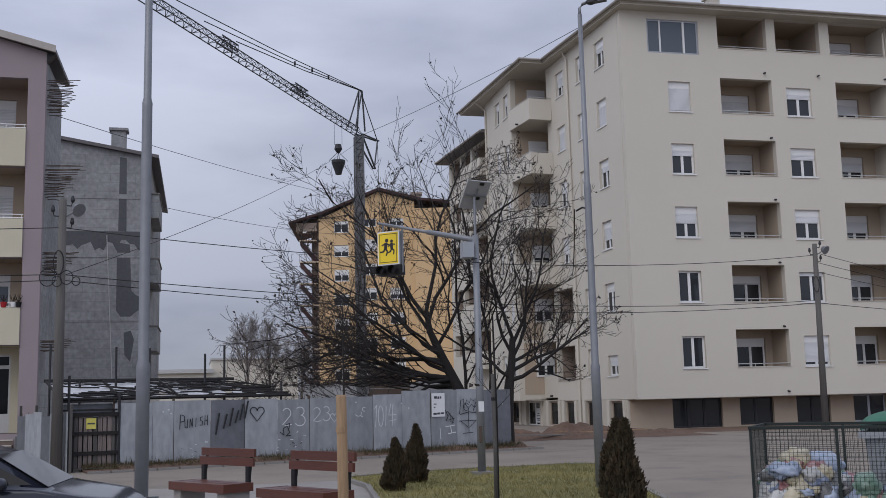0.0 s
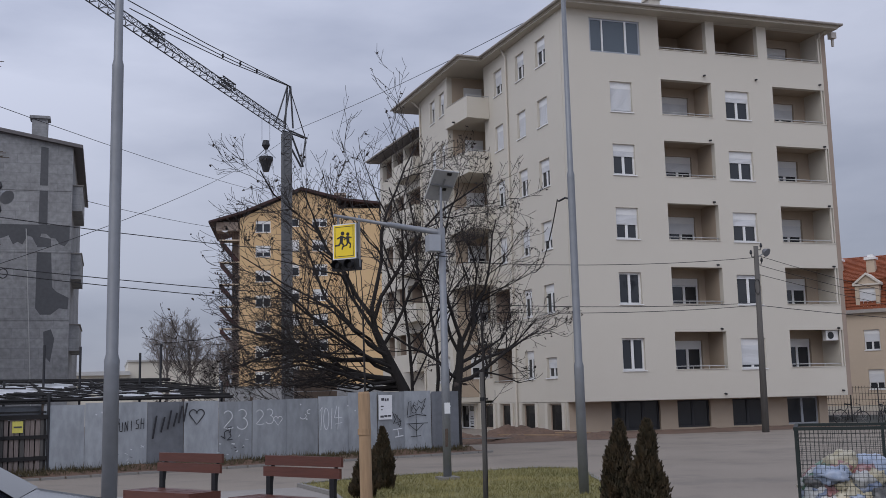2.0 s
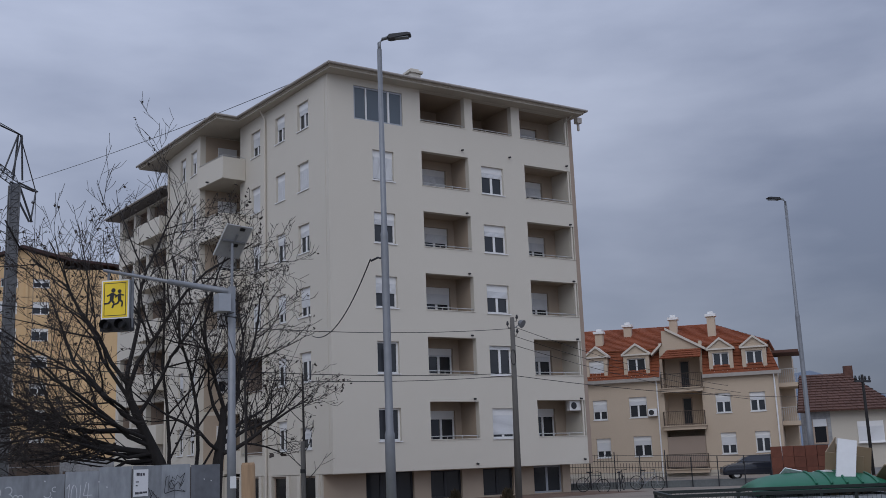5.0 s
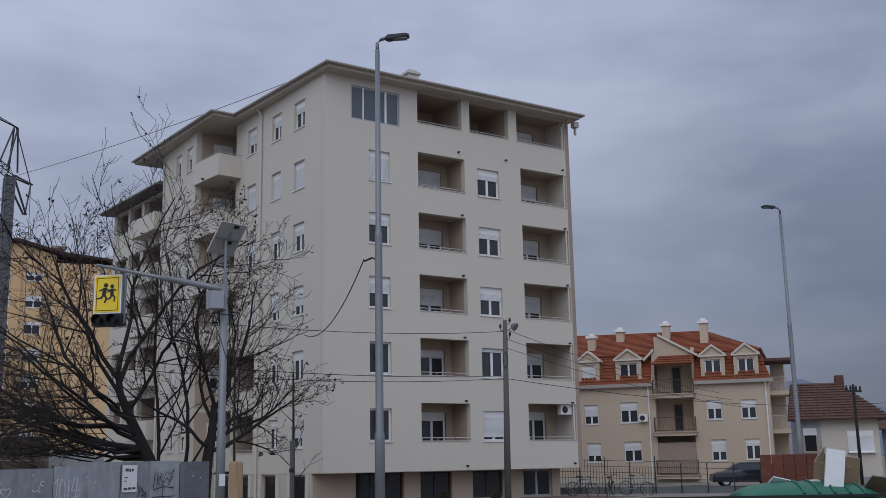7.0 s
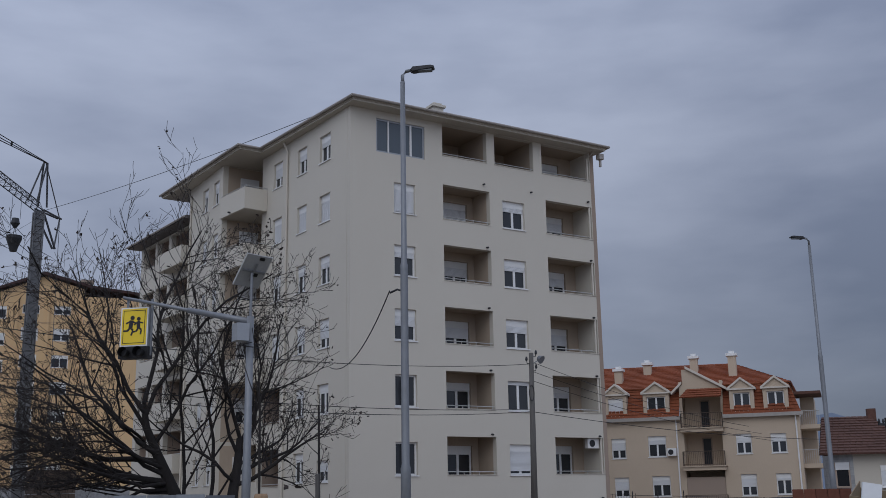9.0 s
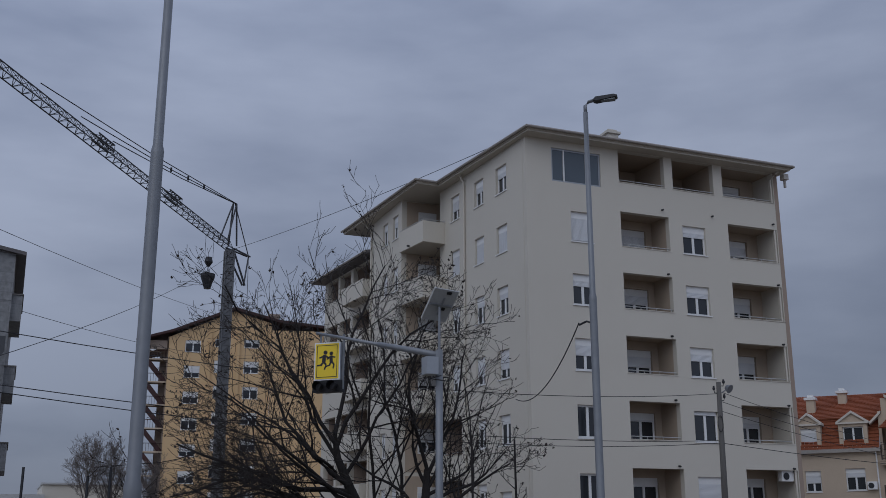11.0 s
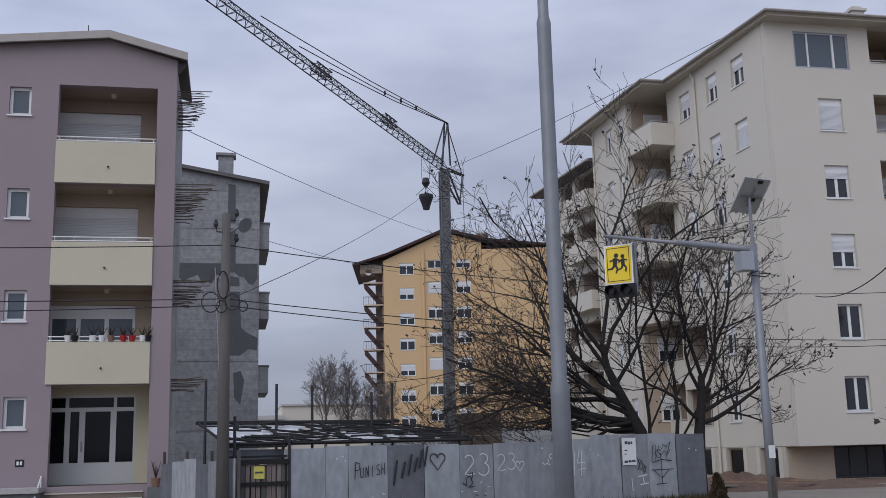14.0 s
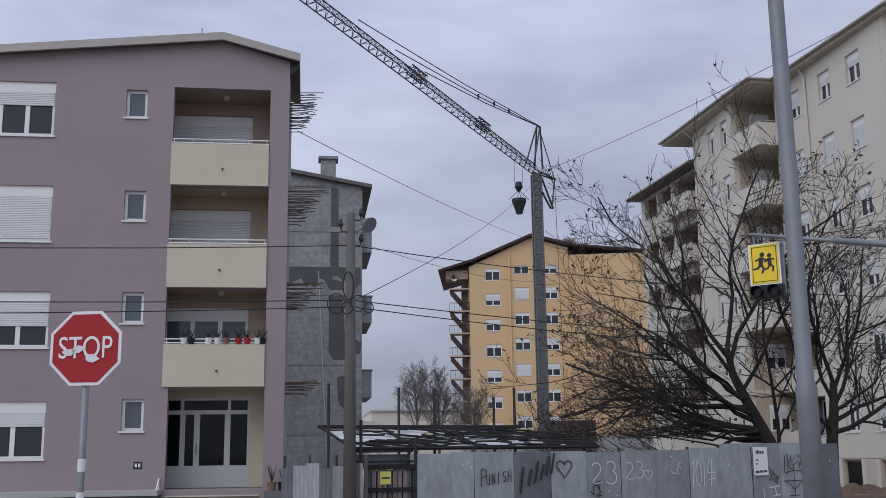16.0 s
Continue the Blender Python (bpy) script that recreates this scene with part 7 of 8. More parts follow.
ct = container(pose(-10.82, -33.23, 0, 0, 0, -37) @ Matrix.Diagonal((1, 1, 0.93, 1)), "galvanised waste container with a domed green lid")
container(pose(-9.4, -34.3, 0, 0, 0, -37) @ Matrix.Diagonal((1, 1, 0.93, 1)), "galvanised waste container with a green lid, overfilled")
cb = thing("cardboard_box", pose(-10.26, -33.24, 1.24, 10, -16, 25), "torn open brown cardboard box thrown on the waste", "cardboard box")
for r in ((-0.3, -0.2, 0, -0.29, 0.2, 0.5), (0.29, -0.2, 0, 0.3, 0.2, 0.42), (-0.29, 0.19, 0, 0.29, 0.2, 0.5), (-0.29, -0.2, 0, 0.29, 0.19, 0.012)):
    part("side", boxes(r), CARDBOARD, cb)
pb = thing("foam_board", pose(-10.82, -33.62, 1.25, -8, 10, -40), "white foam packing board leaning on rubbish", "packing")
part("board", boxes((-0.1, -0.02, 0, 0.1, 0.02, 0.55)), PAPER, pb)
for k, (x, y, z) in enumerate(((-10.55, -33.26, 1.40), (-9.94, -33.79, 1.36), (-9.68, -34.13, 1.32))):
    bm = bmesh.new()
    bmesh.ops.create_icosphere(bm, subdivisions=3, radius=1)
    for v in bm.verts:
        q = v.co.copy()
        w = 1 + 0.4 * noise.noise(q * 1.8 + Vector((k * 7.0, 0, 0)))
        v.co = Vector((x + q.x * 0.2 * w, y + q.y * 0.2 * w, z + q.z * 0.09 * w))
    tagged(part("rubbish_bag", bm, BAGS[(0, 0, 2)[k]]), "pale plastic rubbish bag lying on the containers", "rubbish bag", "rubbish bags")

for k, (x, y, z, a, b, c, mt) in enumerate(((-10.15, -33.83, 1.31, 62, 8, -35, CARDBOARD), (-9.89, -34.18, 1.36, 74, -10, -50, PAPER), (-10.95, -32.94, 1.36, 55, 12, -20, PAPER))):
    fl = thing("packing_sheet", pose(x, y, z, a, b, c), "flattened packing sheet thrown on the containers", "packing", "packing sheets")
    part("sheet", boxes((-0.28 + 0.08 * k, -0.006, 0, 0.28 - 0.08 * k, 0.006, 0.34 - 0.06 * k)), mt, fl)

# stacked hollow bricks on pallets
bm = bmesh.new()
box(bm, 0.004, 0.004, 0.0, 0.245, 0.185, 0.235)
for i in range(3):
    box(bm, 0.03 + i * 0.07, -0.0005, 0.03, 0.08 + i * 0.07, 0.0035, 0.2)
brick_me = bpy.data.meshes.new("hollow_brick")
bm.to_mesh(brick_me)
bm.free()
for s, (x, y, nx, nz) in enumerate(((-1.35, -24.65, 5, 7), (0.2, -25.9, 6, 4))):
    stack = thing("brick_stack", pose(x, y, 0, 0, 0, -50), "red hollow bricks stacked on a pallet", "bricks", "brick stacks")
    part("pallet", boxes((-0.05, -0.05, 0, nx * 0.25 + 0.05, 0.85, 0.1)), OLD_WOOD, stack)
    for i in range(nx):
        for k in range(nz):
            for j in range(4):
                if 0 < j < 3 and k < nz - 1:
                    continue
                ob = link("brick", brick_me, BRICK, stack)
                ob.location = (i * 0.25, j * 0.19, 0.1 + k * 0.24)


# ---- cars ----
def car(m, paint, label, L=4.15, Wd=1.7, Ht=1.45):
    ob = thing("parked_car", m, label, "car", "parked cars")
    h = L / 2
    prof = [(-h, 0.35), (-h, 0.75), (-h + 0.1, 1.0), (-h + 0.55, Ht - 0.08), (-h + 1.0, Ht), (0.25, Ht - 0.01), (0.62, Ht - 0.13), (1.18, 0.98), (1.75, 0.86), (h - 0.06, 0.68), (h, 0.5), (h - 0.02, 0.28), (-h + 0.02, 0.25)]
    bm = bmesh.new()
    rings = []
    for y, sc, low in ((-Wd / 2, 0.93, 0.0), (-Wd / 2 + 0.06, 1.0, 0.0), (-Wd / 2 + 0.28, 1.0, 1.0), (Wd / 2 - 0.28, 1.0, 1.0), (Wd / 2 - 0.06, 1.0, 0.0), (Wd / 2, 0.93, 0.0)):
        rings.append([bm.verts.new((x * (sc if low < 1 else 1.0), y, z if low else min(z, 1.0 if z > 1.0 else z))) for x, z in prof])
    n = len(prof)
    for a, b in zip(rings, rings[1:]):
        for i in range(n):
            bm.faces.new((a[i], a[(i + 1) % n], b[(i + 1) % n], b[i]))
    bm.faces.new(rings[0])
    bm.faces.new(rings[-1])
    body = part("body", bm, paint, ob, smooth=True)
    md = body.modifiers.new("rounded", "BEVEL")
    md.width, md.segments, md.limit_method = 0.05, 2, "ANGLE"
    for y in (-Wd / 2 + 0.17, Wd / 2 - 0.17):
        s = 1 if y > 0 else -1
        bm = bmesh.new()
        bm.faces.new([bm.verts.new(p) for p in ((-h + 0.35, y + s * 0.03, 1.03), (1.02, y + s * 0.03, 1.03), (0.55, y - s * 0.075, Ht - 0.16), (-h + 0.7, y - s * 0.075, Ht - 0.14))])
        part("side_window", bm, GLASS_DARK, ob)
    bm = bmesh.new()
    bm.faces.new([bm.verts.new(p) for p in ((1.165, -0.66, 1.0), (1.165, 0.66, 1.0), (0.655, 0.55, Ht - 0.125), (0.655, -0.55, Ht - 0.125))])
    part("windscreen", bm, GLASS_DARK, ob)
    for x in (-h + 0.8, h - 0.82):
        for y in (-Wd / 2 + 0.02, Wd / 2 - 0.02):
            s = 1 if y > 0 else -1
            wh = part("wheel", tube(bmesh.new(), [(x, y - s * 0.2, 0.31), (x, y - s * 0.02, 0.31), (x, y + s * 0.005, 0.31)], [0.31, 0.31, 0.27], 24), TYRE, ob)
            part("rim", tube(bmesh.new(), [(x, y, 0.31), (x, y + s * 0.012, 0.31)], [0.2, 0.18], 16), RAIL, wh)
    for y in (-Wd / 2 - 0.08, Wd / 2 + 0.08):
        bm = bmesh.new()
        bmesh.ops.create_icosphere(bm, subdivisions=2, radius=0.1)
        for v in bm.verts:
            v.co = Vector((0.78 + v.co.x * 0.8, y + v.co.y * 1.1, 1.05 + v.co.z * 0.75))
        part("wing_mirror", bm, paint, ob, smooth=True)
    for y in (-0.6, 0.6):
        part("headlight", boxes((h - 0.2, y - 0.16, 0.62, h - 0.03, y + 0.16, 0.74)), GLASS_BLUE, ob)
    return ob


car(pose(-21.6, -32.3, 0, 0, 0, -4) @ Matrix.Diagonal((1, 1, 0.955, 1)), CAR_DARK, "dark blue hatchback with a glossy roof, parked at the kerb")
car(pose(31.2, 4.2, 0, 0, 0, 140), CAR_DARK, "small black car parked before the house")


# ---- the house with the red mansard roof ----
house = thing("mansard_house", None, "three-storey warm cream house under a red tiled mansard roof", "house")
hm = Matrix.Translation((0, 0, -0.58)) @ face_frame(37.6, 15.44, (0.607, -0.794))
U0, U1, EZ = -12.0, 6.45, 7.85
WINS = [(-7.35, 5.0, -6.25, 6.5), (-4.55, 5.05, -3.2, 6.6), (1.9, 5.1, 3.0, 6.55), (4.35, 5.1, 5.45, 6.5),
        (-7.25, 2.15, -6.15, 3.6), (-4.4, 2.15, -3.05, 3.65), (2.05, 2.1, 3.15, 3.65), (4.5, 2.15, 5.55, 3.65)]
RECESS = (-1.85, 0.95)
holes = WINS + [(RECESS[0], 0.2, RECESS[1], EZ), (-2.2, 0.3, -1.95, 0.9)]
part("front_wall", wall(bmesh.new(), hm, U0, 0.0, U1, EZ, 0.3, holes), HOUSE_CREAM, house)
for i, w in enumerate(WINS):
    window(house, hm, *w, (0.5, 0.25, 0.3, 0.25, 0.6, 0.3, 0.5, 0.15)[i])
part("core", boxes((U0, 2.2, 0, U1, 12, EZ), m=hm), HOUSE_CREAM, house)
part("end_wall", boxes((U1 - 0.3, 0.3, 0, U1, 12, EZ), m=hm), HOUSE_CREAM, house)
for r in ((RECESS[0] - 0.2, 0.3, 0, RECESS[0], 2.2, 9.6), (RECESS[1], 0.3, 0, RECESS[1] + 0.2, 2.2, 9.6), (RECESS[0], 1.8, 0, RECESS[1], 2.1, 9.6)):
    part("recess_wall", boxes(r, m=hm), HOUSE_CREAM, house)
for z in (1.15, 4.3, 7.1):
    bal = part("balcony", boxes((RECESS[0] - 0.15, -0.55, z - 0.32, RECESS[1] + 0.15, 1.8, z - 0.06), (RECESS[0] - 0.25, -0.65, z - 0.06, RECESS[1] + 0.25, 1.8, z), m=hm), HOUSE_CREAM, house)
    bm = bmesh.new()
    for k in range(24):
        a = hm @ Vector((RECESS[0] - 0.1 + k * (RECESS[1] - RECESS[0] + 0.2) / 23, -0.55, z))
        tube(bm, [a, a + Vector((0, 0, 1.05))], 0.010, 4)
    for s in (RECESS[0] - 0.1, RECESS[1] + 0.1):
        for k in range(4):
            a = hm @ Vector((s, -0.45 + k * 0.14, z))
            tube(bm, [a, a + Vector((0, 0, 1.05))], 0.014, 4)
    for hh in (0.1, 1.05):
        tube(bm, [hm @ Vector((RECESS[0] - 0.1, 0, z + hh)), hm @ Vector((RECESS[0] - 0.1, -0.55, z + hh)), hm @ Vector((RECESS[1] + 0.1, -0.55, z + hh)), hm @ Vector((RECESS[1] + 0.1, 0, z + hh))], 0.022, 5)
    part("railing", bm, RUST, bal)
    window(bal, hm @ Matrix.Translation((0, 1.68, 0)), -0.75, z + 0.05, 0.0, z + 2.15, 0.0, leaves=1, sill=False, boxed=False, inset=0.05, frame_mat=BROWN_RENDER)
part("cornice", boxes((U0, -0.35, EZ - 0.12, RECESS[0] - 0.15, 0.0, EZ + 0.14), (RECESS[1] + 0.15, -0.35, EZ - 0.12, U1 + 0.3, 0.0, EZ + 0.14), m=hm), FASCIA, house)


def tiles(name, quad, rows, parent, mat=TILE, cols=0):
    """A roof face of overlapping tile courses, from eave left, eave right, ridge right, ridge left."""
    a, b, c, d = [Vector(p) for p in quad]
    nrm = (b - a).cross(d - a).normalized()
    bm = bmesh.new()
    for k in range(rows):
        t0, t1 = k / rows, min(1.0, (k + 1.12) / rows)
        p, q, r, s = a.lerp(d, t0), b.lerp(c, t0), b.lerp(c, t1), a.lerp(d, t1)
        n = max(3, int((q - p).length / 0.3))
        for i in range(n):
            f0, f1 = i / n, (i + 0.93) / n
            lift = nrm * (0.07 + 0.02 * rng.random())
            v = [bm.verts.new(x) for x in (p.lerp(q, f0) + lift, p.lerp(q, f1) + lift, s.lerp(r, f1) + nrm * 0.02, s.lerp(r, f0) + nrm * 0.02, p.lerp(q, f0) - nrm * 0.03, p.lerp(q, f1) - nrm * 0.03)]
            bm.faces.new(v[:4])
            bm.faces.new((v[0], v[1], v[5], v[4]))
    v = [bm.verts.new(x - nrm * 0.02) for x in (a, b, c, d)]
    bm.faces.new(v)
    me = bpy.data.meshes.new(name)
    bm.to_mesh(me)
    bm.free()
    ob = link(name, me, mat, parent)
    return ob


M1 = 10.3
HOUSE_TRIM = material("pale_cream_trim", (0.60, 0.55, 0.48), 0.8, vary=0.08, grain=6, bump=0.05)
tiles("mansard_tiles", [hm @ Vector(p) for p in ((U0, -0.25, EZ + 0.1), (RECESS[0] - 0.2, -0.25, EZ + 0.1), (RECESS[0] - 0.2, 1.0, M1), (U0, 1.0, M1))], 9, house)["kind"] = "stuff"
tiles("mansard_tiles", [hm @ Vector(p) for p in ((RECESS[1] + 0.2, -0.25, EZ + 0.1), (U1 + 0.2, -0.25, EZ + 0.1), (U1 - 0.6, 1.0, M1), (RECESS[1] + 0.2, 1.0, M1))], 9, house)["kind"] = "stuff"
tiles("roof_tiles", [hm @ Vector(p) for p in ((U0, 0.8, M1 - 0.05), (U1 - 0.4, 0.8, M1 - 0.05), (1.4, 6.5, 12.5), (U0, 6.5, 12.7))], 18, house)["kind"] = "stuff"
tiles("roof_tiles", [hm @ Vector(p) for p in ((U1 - 0.4, 0.8, M1 - 0.05), (U1 - 0.4, 12, M1 - 0.05), (1.4, 6.5, 12.5), (1.4, 6.5, 12.5))], 14, house)["kind"] = "stuff"
part("mansard_end", boxes((U1 - 0.9, 0.9, EZ, U1 - 0.6, 12, M1), (RECESS[0] - 0.2, 0.4, EZ, RECESS[0], 2, 10.6), (RECESS[1], 0.4, EZ, RECESS[1] + 0.2, 2, 10.6), m=hm), HOUSE_CREAM, house)
for cx, w in ((-6.85, 1.15), (-3.75, 1.4), (2.55, 1.2), (4.95, 1.2)):
    z0 = EZ + 0.35
    bm = bmesh.new()
    dm = hm @ Matrix.Translation((cx, -0.1, 0))
    wall(bm, dm, -w / 2 - 0.28, EZ + 0.1, w / 2 + 0.28, z0 + 1.75, 0.2, [(-w / 2, z0, w / 2, z0 + 1.35)])
    prism(bm, [(-w / 2 - 0.28, z0 + 1.75), (w / 2 + 0.28, z0 + 1.75), (0, z0 + 2.35)], 0.2, dm)
    box(bm, -w / 2 - 0.28, 0.2, EZ + 0.1, -w / 2 - 0.2, 1.6, z0 + 1.75, m=dm)
    box(bm, w / 2 + 0.2, 0.2, EZ + 0.1, w / 2 + 0.28, 1.6, z0 + 1.75, m=dm)
    dr = part("dormer", bm, HOUSE_CREAM, house)
    window(dr, dm, -w / 2, z0, w / 2, z0 + 1.35, 0.0 if cx > -5 else 1.0, boxed=cx < -5)
    bm = bmesh.new()
    for s in (-1, 1):
        p0, p1 = Vector((s * (w / 2 + 0.42), -0.15, z0 + 1.62)), Vector((0, -0.15, z0 + 2.4))
        v = []
        for p in (p0, p1):
            for dy, dz in ((0, -0.08), (1.9, -0.08), (1.9, 0.09), (0, 0.09)):
                v.append(bm.verts.new(dm @ (p + Vector((0, dy, dz)))))
        for f in ((0, 1, 2, 3), (4, 5, 6, 7), (0, 1, 5, 4), (1, 2, 6, 5), (2, 3, 7, 6), (3, 0, 4, 7)):
            bm.faces.new([v[i] for i in f])
    part("dormer_roof", bm, HOUSE_TRIM, dr)
    part("pediment_band", boxes((-w / 2 - 0.42, -0.14, z0 + 1.55, w / 2 + 0.42, 0.0, z0 + 1.67), m=dm), HOUSE_TRIM, dr)
# gable over the recess, with a small tiled canopy
bm = bmesh.new()
prism(bm, [(-2.0, 9.6), (1.15, 9.6), (1.15, 10.0), (-1.3, 11.5), (-1.75, 11.5), (-1.75, 10.4), (-2.0, 10.2)], 0.3, hm @ Matrix.Translation((0, 0.2, 0)))
part("gable", bm, HOUSE_CREAM, house)
bm = bmesh.new()
for (a, b) in (((-2.6, 9.75), (-1.8, 10.5)), ((-1.45, 11.65), (1.45, 9.95))):
    v = [bm.verts.new(hm @ Vector((p[0], y, p[1] + z))) for p in (a, b) for y, z in ((0.0, -0.1), (2.6, -0.1), (2.6, 0.1), (0.0, 0.1))]
    for f in ((0, 1, 2, 3), (4, 5, 6, 7), (0, 1, 5, 4), (1, 2, 6, 5), (2, 3, 7, 6), (3, 0, 4, 7)):
        bm.faces.new([v[i] for i in f])
part("gable_verge", bm, HOUSE_TRIM, house)
tiles("canopy_tiles", [hm @ Vector(p) for p in ((-1.9, -0.7, 9.3), (1.15, -0.7, 9.3), (1.15, 0.15, 10.0), (-1.4, 0.15, 10.0))], 4, house)["kind"] = "stuff"
for u, y, z in ((-9.5, 3.0, 12.2), (-7.0, 2.6, 12.1), (-5.0, 4.5, 12.7), (-1.3, 4.5, 13.0), (1.8, 3.0, 12.85)):
    ch = part("chimney", boxes((u - 0.3, y - 0.3, 10.0, u + 0.3, y + 0.3, z - 0.2), m=hm), HOUSE_CREAM, house)
    part("chimney_cap", boxes((u - 0.42, y - 0.42, z - 0.2, u + 0.42, y + 0.42, z), (u - 0.2, y - 0.2, z, u + 0.2, y + 0.2, z + 0.2), m=hm), WHITE, ch)
for z in (4.3, 7.1):
    bal = part("balcony", boxes((U1, 1.0, z - 0.3, U1 + 1.4, 4.5, z), m=hm), HOUSE_CREAM, house)
    bm = bmesh.new()
    for k in range(10):
        a = hm @ Vector((U1 + 0.05 + k * 0.145, 1.02, z))
        tube(bm, [a, a + Vector((0, 0, 1.0))], 0.014, 4)
    tube(bm, [hm @ Vector((U1, 1.02, z + 1.0)), hm @ Vector((U1 + 1.4, 1.02, z + 1.0))], 0.022, 5)
    part("railing", bm, RAIL, bal)
part("side_wall", boxes((U1, 4.0, 0, U1 + 1.0, 8.0, 9.3), m=hm), HOUSE_CREAM, house)
part("side_canopy", boxes((U1 - 0.3, 0.7, 9.3, U1 + 1.6, 4.6, 9.5), m=hm), OLD_TILE, house)
for u in (-2.35, 6.2):
    part("downpipe", tube(bmesh.new(), [hm @ Vector((u, -0.3, EZ)), hm @ Vector((u, -0.07, EZ - 0.5)), hm @ Vector((u, -0.07, 0.1))], 0.06, 6), WHITE, house)
ac = part("air_conditioner", boxes((-3.1, -0.32, 5.1, -2.45, -0.02, 5.65), m=hm), WHITE, house)
part("fan_grille", tube(bmesh.new(), [hm @ Vector((-2.85, -0.325, 5.37)), hm @ Vector((-2.85, -0.34, 5.37))], 0.2, 14), DARK_STEEL, ac)
part("screen", boxes((RECESS[0] + 0.02, -0.03, 1.2, RECESS[1] - 0.02, 0.0, 3.5), m=hm), BROWN_RENDER, house, "brownish cloth screen closing the lowest balcony")
part("base_band", boxes((U0, -0.04, 0, U1, 0.0, 1.0), m=hm), SOFFIT, house)

# ---- old low house with a brown tiled roof ----
low = thing("old_house", None, "low old pale house with a weathered brown tile roof", "house")
lm = face_frame(27.2, -5.2, (0.72, -0.69))
LU0, LU1, LR0, LR1 = -2.1, 3.1, -1.2, 1.3
part("wall", boxes((LU0 + 0.6, 0, 0, LU1 - 0.6, 3, 3.75), m=lm), CONCRETE_WALL, low, "pale dirty plaster")
part("plaster", boxes((LU0 + 1.7, -0.02, 0.6, LU1 - 0.6, 0, 3.7), m=lm), SOFFIT, low)
window(low, lm @ Matrix.Translation((0, -0.2, 0)), LU0 + 0.75, 1.9, LU0 + 1.5, 3.2, 0.3, leaves=1, sill=False, boxed=False, frame_mat=BROWN_RENDER, glass=GLASS_DARK)
window(low, lm @ Matrix.Translation((0, -0.2, 0)), 0.9, 1.9, 2.2, 3.0, 1.0, leaves=2)
for q in (((LU0, -0.6, 3.6), (LU1, -0.6, 3.6), (LR1, 4, 5.8), (LR0, 4, 5.8)), ((LU1, -0.6, 3.6), (LU1, 8.6, 3.6), (LR1, 4, 5.8), (LR1, 4, 5.8)), ((LU0 + 4.5, 8.6, 3.6), (LU0, -0.6, 3.6), (LR0, 4, 5.8), (LR0, 4, 5.8))):
    tiles("roof_tiles", [lm @ Vector(p) for p in q], 14, low, OLD_TILE)["kind"] = "stuff"
part("chimney", boxes((LR1 - 0.1, 3.6, 5.0, LR1 + 0.35, 4.05, 6.2), m=lm), OLD_TILE, low)
sh = thing("old_house", None, "dark tiled outbuilding behind the low house", "house")
part("wall", boxes((35.0, -9.0, 0, 44, -3, 3.3)), CONCRETE_WALL, sh)
bm = bmesh.new()
prism(bm, [(34.3, 3.2), (44.7, 3.2), (39.5, 5.6)], 7.4, Matrix.Translation((0, -9.7, 0)))
part("roof", bm, OLD_TILE, sh)

pr = thing("utility_pole", Matrix.Translation((21.2, -11.2, 0)), "dark wooden utility pole with a cross arm", "utility pole", "utility poles")
part("shaft", tube(bmesh.new(), [(0, 0, 0), (0, 0, 4.9)], [0.08, 0.06], 10), TAR_WOOD, pr, smooth=True)
part("cross_arm", boxes((-0.55, -0.04, 4.55, 0.55, 0.04, 4.65)), DARK_STEEL, pr)
for x in (-0.5, -0.2, 0.2, 0.5):
    part("insulator", tube(bmesh.new(), [(x, 0, 4.65), (x, 0, 4.72), (x, 0, 4.85)], [0.03, 0.06, 0.03], 8), DARK_STEEL, pr)

# ---- far white hall and the hills ----
hall = thing("warehouse", None, "low white flat-roofed hall in the distance", "warehouse")
wm = face_frame(-30.0, 55.0, (1, 0.0))
part("wall", boxes((0, 0, 0, 12.5, 14, 4.4), (12.0, 0.5, 0, 20, 14, 5.6), m=wm), CREAM, hall)
part("roof", boxes((-0.3, -0.4, 4.4, 12.2, 14, 4.75), (11.9, 0.3, 5.6, 20.2, 14, 5.75), m=wm), RAIL, hall)
part("low_wall", boxes((20, -1, 0, 42, -0.6, 3.2), m=wm), CONCRETE_WALL, hall)

bm = bmesh.new()
prev = None
for i in range(90):
    a = radians(40 + i * 1.0)
    R = 1900.0
    h = 84 + 52 * math.exp(-((i - 11.6) / 2.2) ** 2) + 14 * noise.noise(Vector((i * 0.33, 2.0, 0))) + 5 * noise.noise(Vector((i * 1.1, 5.0, 0)))
    p = Vector((-20 + R * math.sin(a), -39 + R * math.cos(a), 0))
    q = p * 1.25
    cur = [bm.verts.new((p.x, p.y, -5)), bm.verts.new((p.x * 1.1, p.y * 1.1, h * 0.55)), bm.verts.new((q.x, q.y, h * 1.22))]
    if prev:
        bm.faces.new((prev[0], cur[0], cur[1], prev[1]))
        bm.faces.new((prev[1], cur[1], cur[2], prev[2]))
    prev = cur
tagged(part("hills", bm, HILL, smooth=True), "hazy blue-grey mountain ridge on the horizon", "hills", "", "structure")


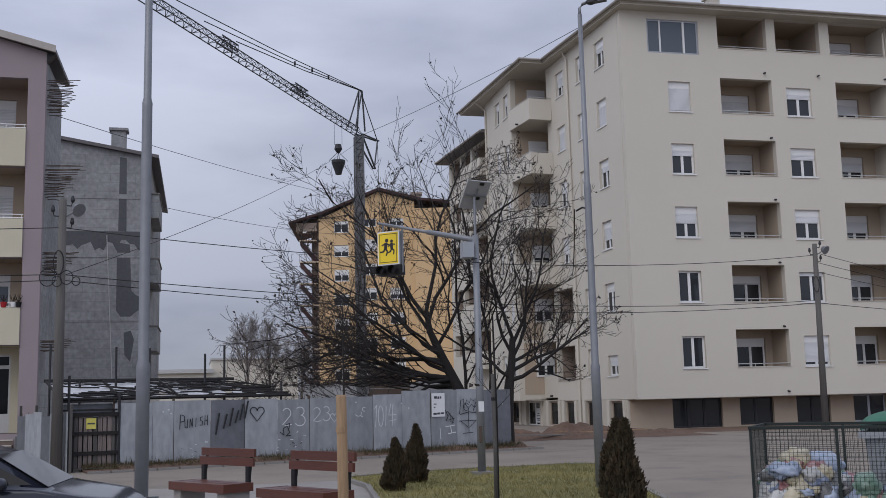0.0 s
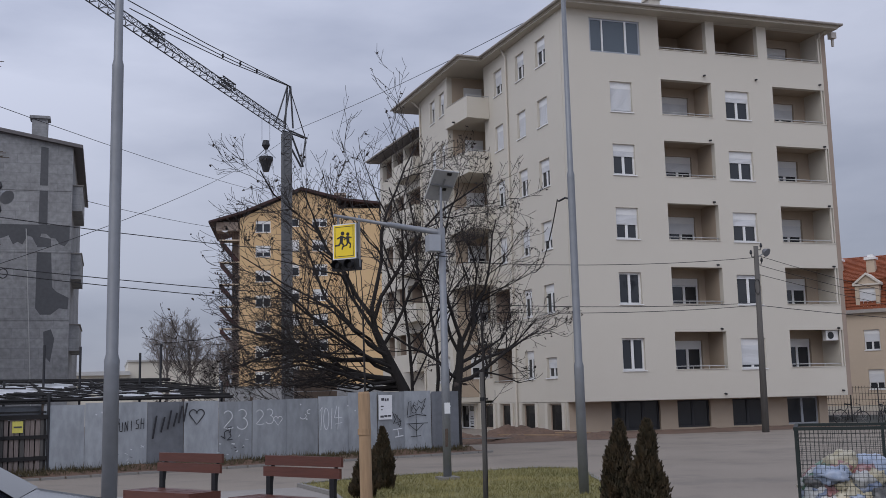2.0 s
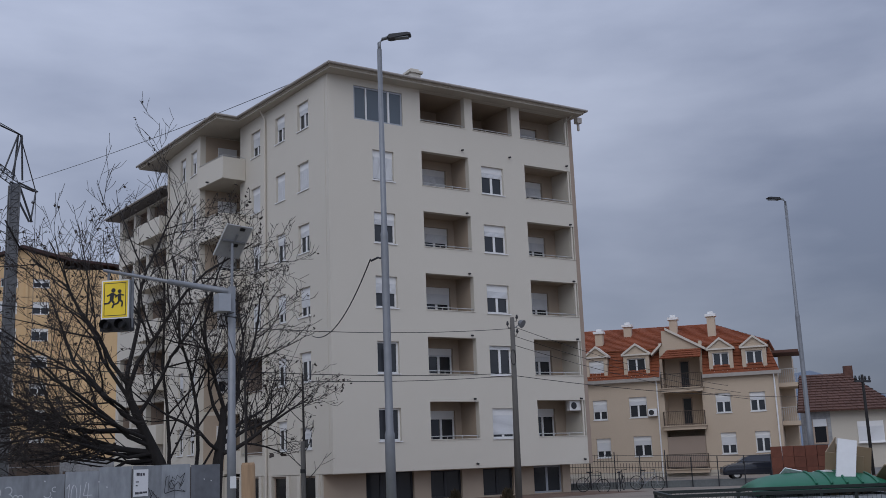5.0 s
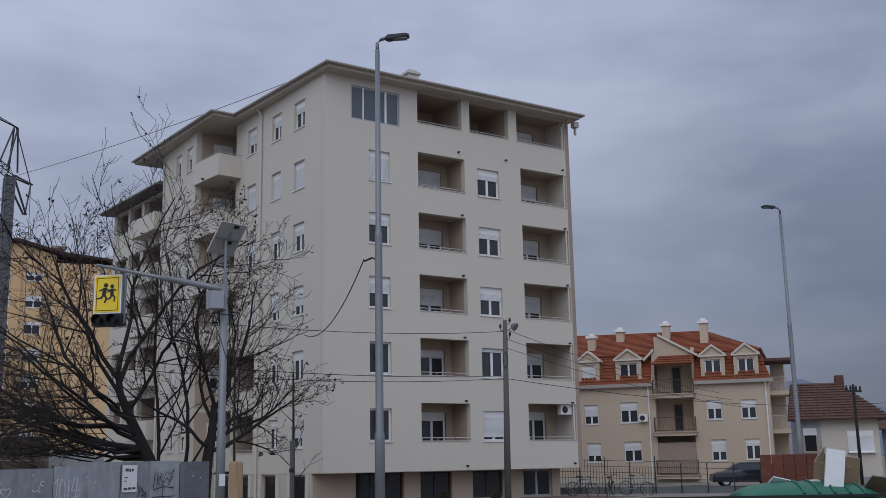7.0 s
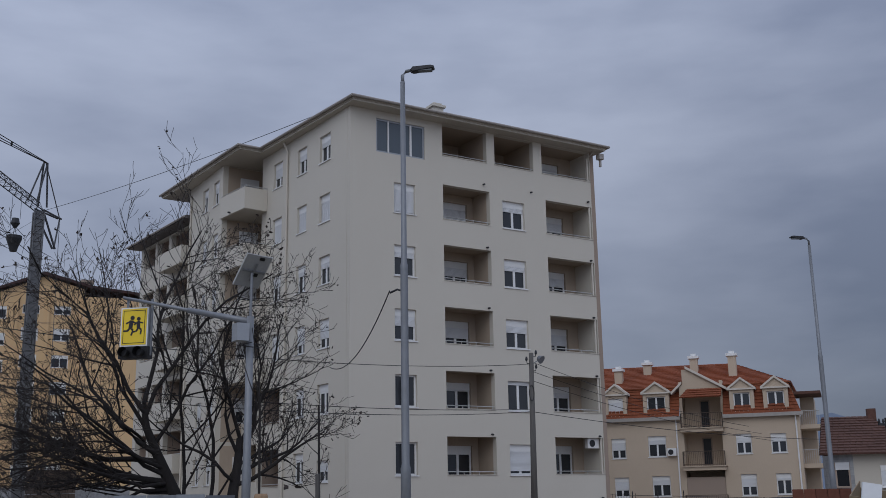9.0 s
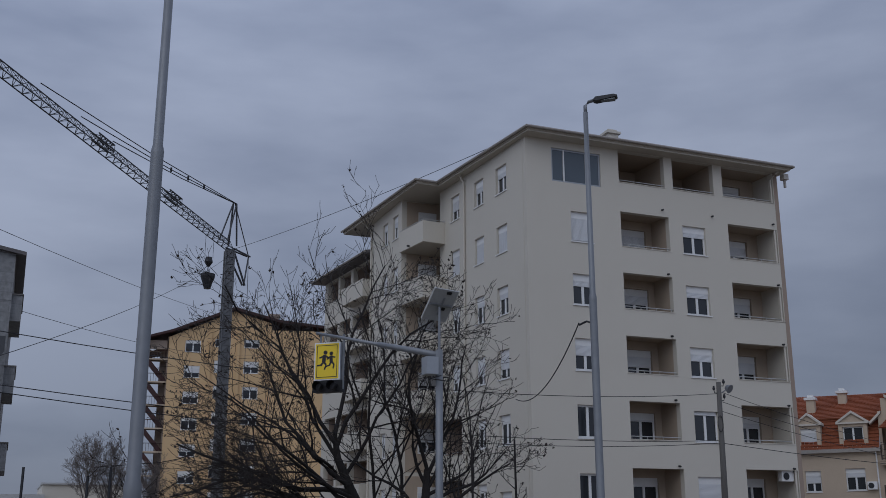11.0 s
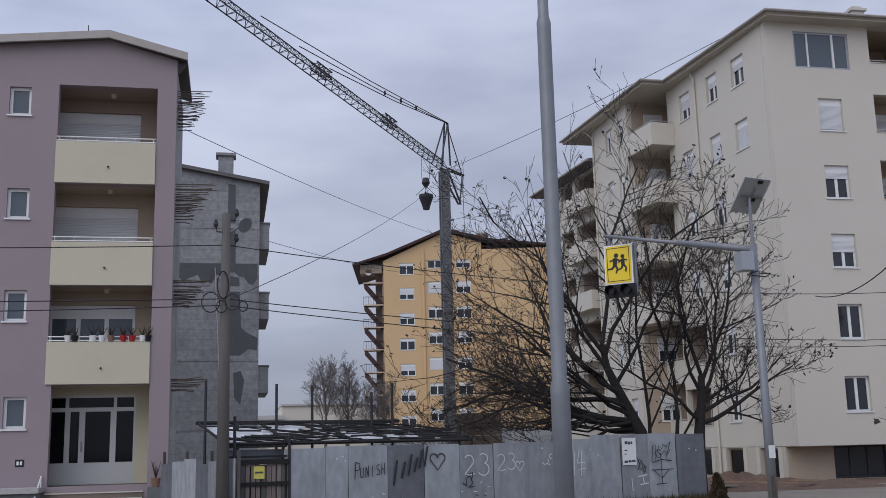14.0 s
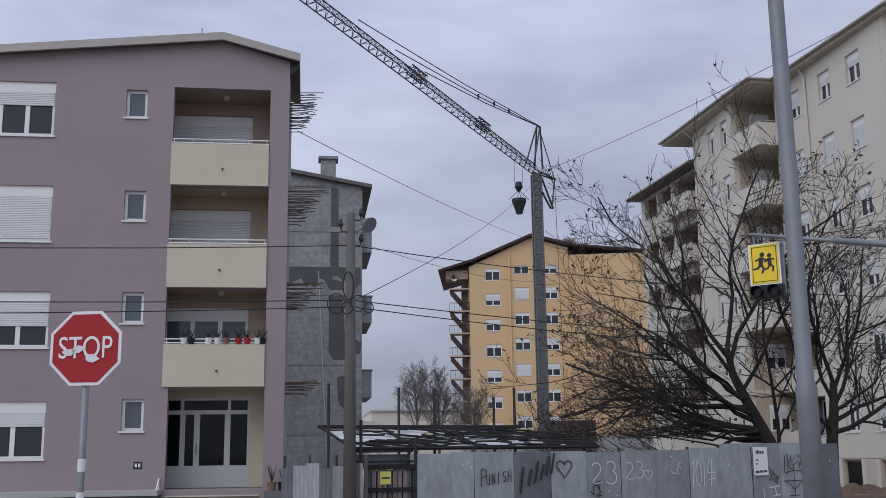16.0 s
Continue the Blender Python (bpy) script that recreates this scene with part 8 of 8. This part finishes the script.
# ---- bicycles and the wire fence by the house ----
def bicycle(m, label, paint):
    ob = thing("bicycle", m, label, "bicycle", "parked bicycles")
    for x in (-0.52, 0.52):
        bm = bmesh.new()
        tube(bm, [(x + 0.33 * math.cos(k * 0.314), 0, 0.34 + 0.33 * math.sin(k * 0.314)) for k in range(21)], 0.02, 5, cap=False)
        wh = part("wheel", bm, TYRE, ob)
        bm = bmesh.new()
        for k in range(8):
            a = k * 0.785
            tube(bm, [(x, 0, 0.34), (x + 0.32 * math.cos(a), 0, 0.34 + 0.32 * math.sin(a))], 0.003, 3)
        part("spokes", bm, RAIL, wh)
    bm = bmesh.new()
    for a, b in (((-0.52, 0, 0.34), (-0.1, 0, 0.32)), ((-0.1, 0, 0.32), (0.38, 0, 0.78)), ((-0.2, 0, 0.82), (0.36, 0, 0.84)), ((-0.1, 0, 0.32), (-0.22, 0, 0.92)), ((-0.52, 0, 0.34), (-0.2, 0, 0.8)), ((0.52, 0, 0.34), (0.34, 0, 0.98))):
        tube(bm, [a, b], 0.018, 6)
    part("frame", bm, paint, ob)
    part("handlebar", tube(bmesh.new(), [(0.25, -0.28, 1.02), (0.34, -0.1, 0.99), (0.34, 0.1, 0.99), (0.25, 0.28, 1.02)], 0.013, 6), BLACK_IRON, ob)
    part("saddle", boxes((-0.36, -0.07, 0.92, -0.1, 0.07, 0.97)), BLACK_IRON, ob)
    return ob


bicycle(pose(13.2, -1.4, 0, 0, 6, -20), "old bicycle leaning by the building corner", DARK_STEEL)
bicycle(pose(14.6, -1.9, 0, 0, -5, 35), "dark bicycle parked at the earth strip", DARK_STEEL)
bicycle(pose(15.8, -2.4, 0, 0, 4, -30), "grey bicycle parked beside another", STEEL)
wf = thing("wire_fence", None, "dark steel wire fence with gate frames by the house", "fence")
wfm = face_frame(15.2, 3.0, (0.62, -0.78))
for k in range(9):
    part("post", tube(bmesh.new(), [wfm @ Vector((k * 1.3, 0, 0)), wfm @ Vector((k * 1.3, 0, 1.9 if k < 5 else 1.5))], 0.03, 6), DARK_STEEL, wf)
for z in (0.3, 0.6, 0.9, 1.2, 1.5):
    part("wire", tube(bmesh.new(), [wfm @ Vector((0, 0, z + 0.3)), wfm @ Vector((10.4, 0, z * 0.95))], 0.012, 4), DARK_STEEL, wf)
for k in range(34):
    a = wfm @ Vector((0.2 + k * 0.15, 0.03, 0.1))
    part("bar", tube(bmesh.new(), [a, a + Vector((0, 0, 1.7 if k < 18 else 1.2))], 0.011, 4, cap=False), DARK_STEEL, wf)
low_wall = thing("garden_wall", None, "low dark garden wall along the yard", "wall")
part("wall", boxes((0, 0.1, 0, 18, 0.3, 0.35), m=wfm), PLINTH, low_wall)
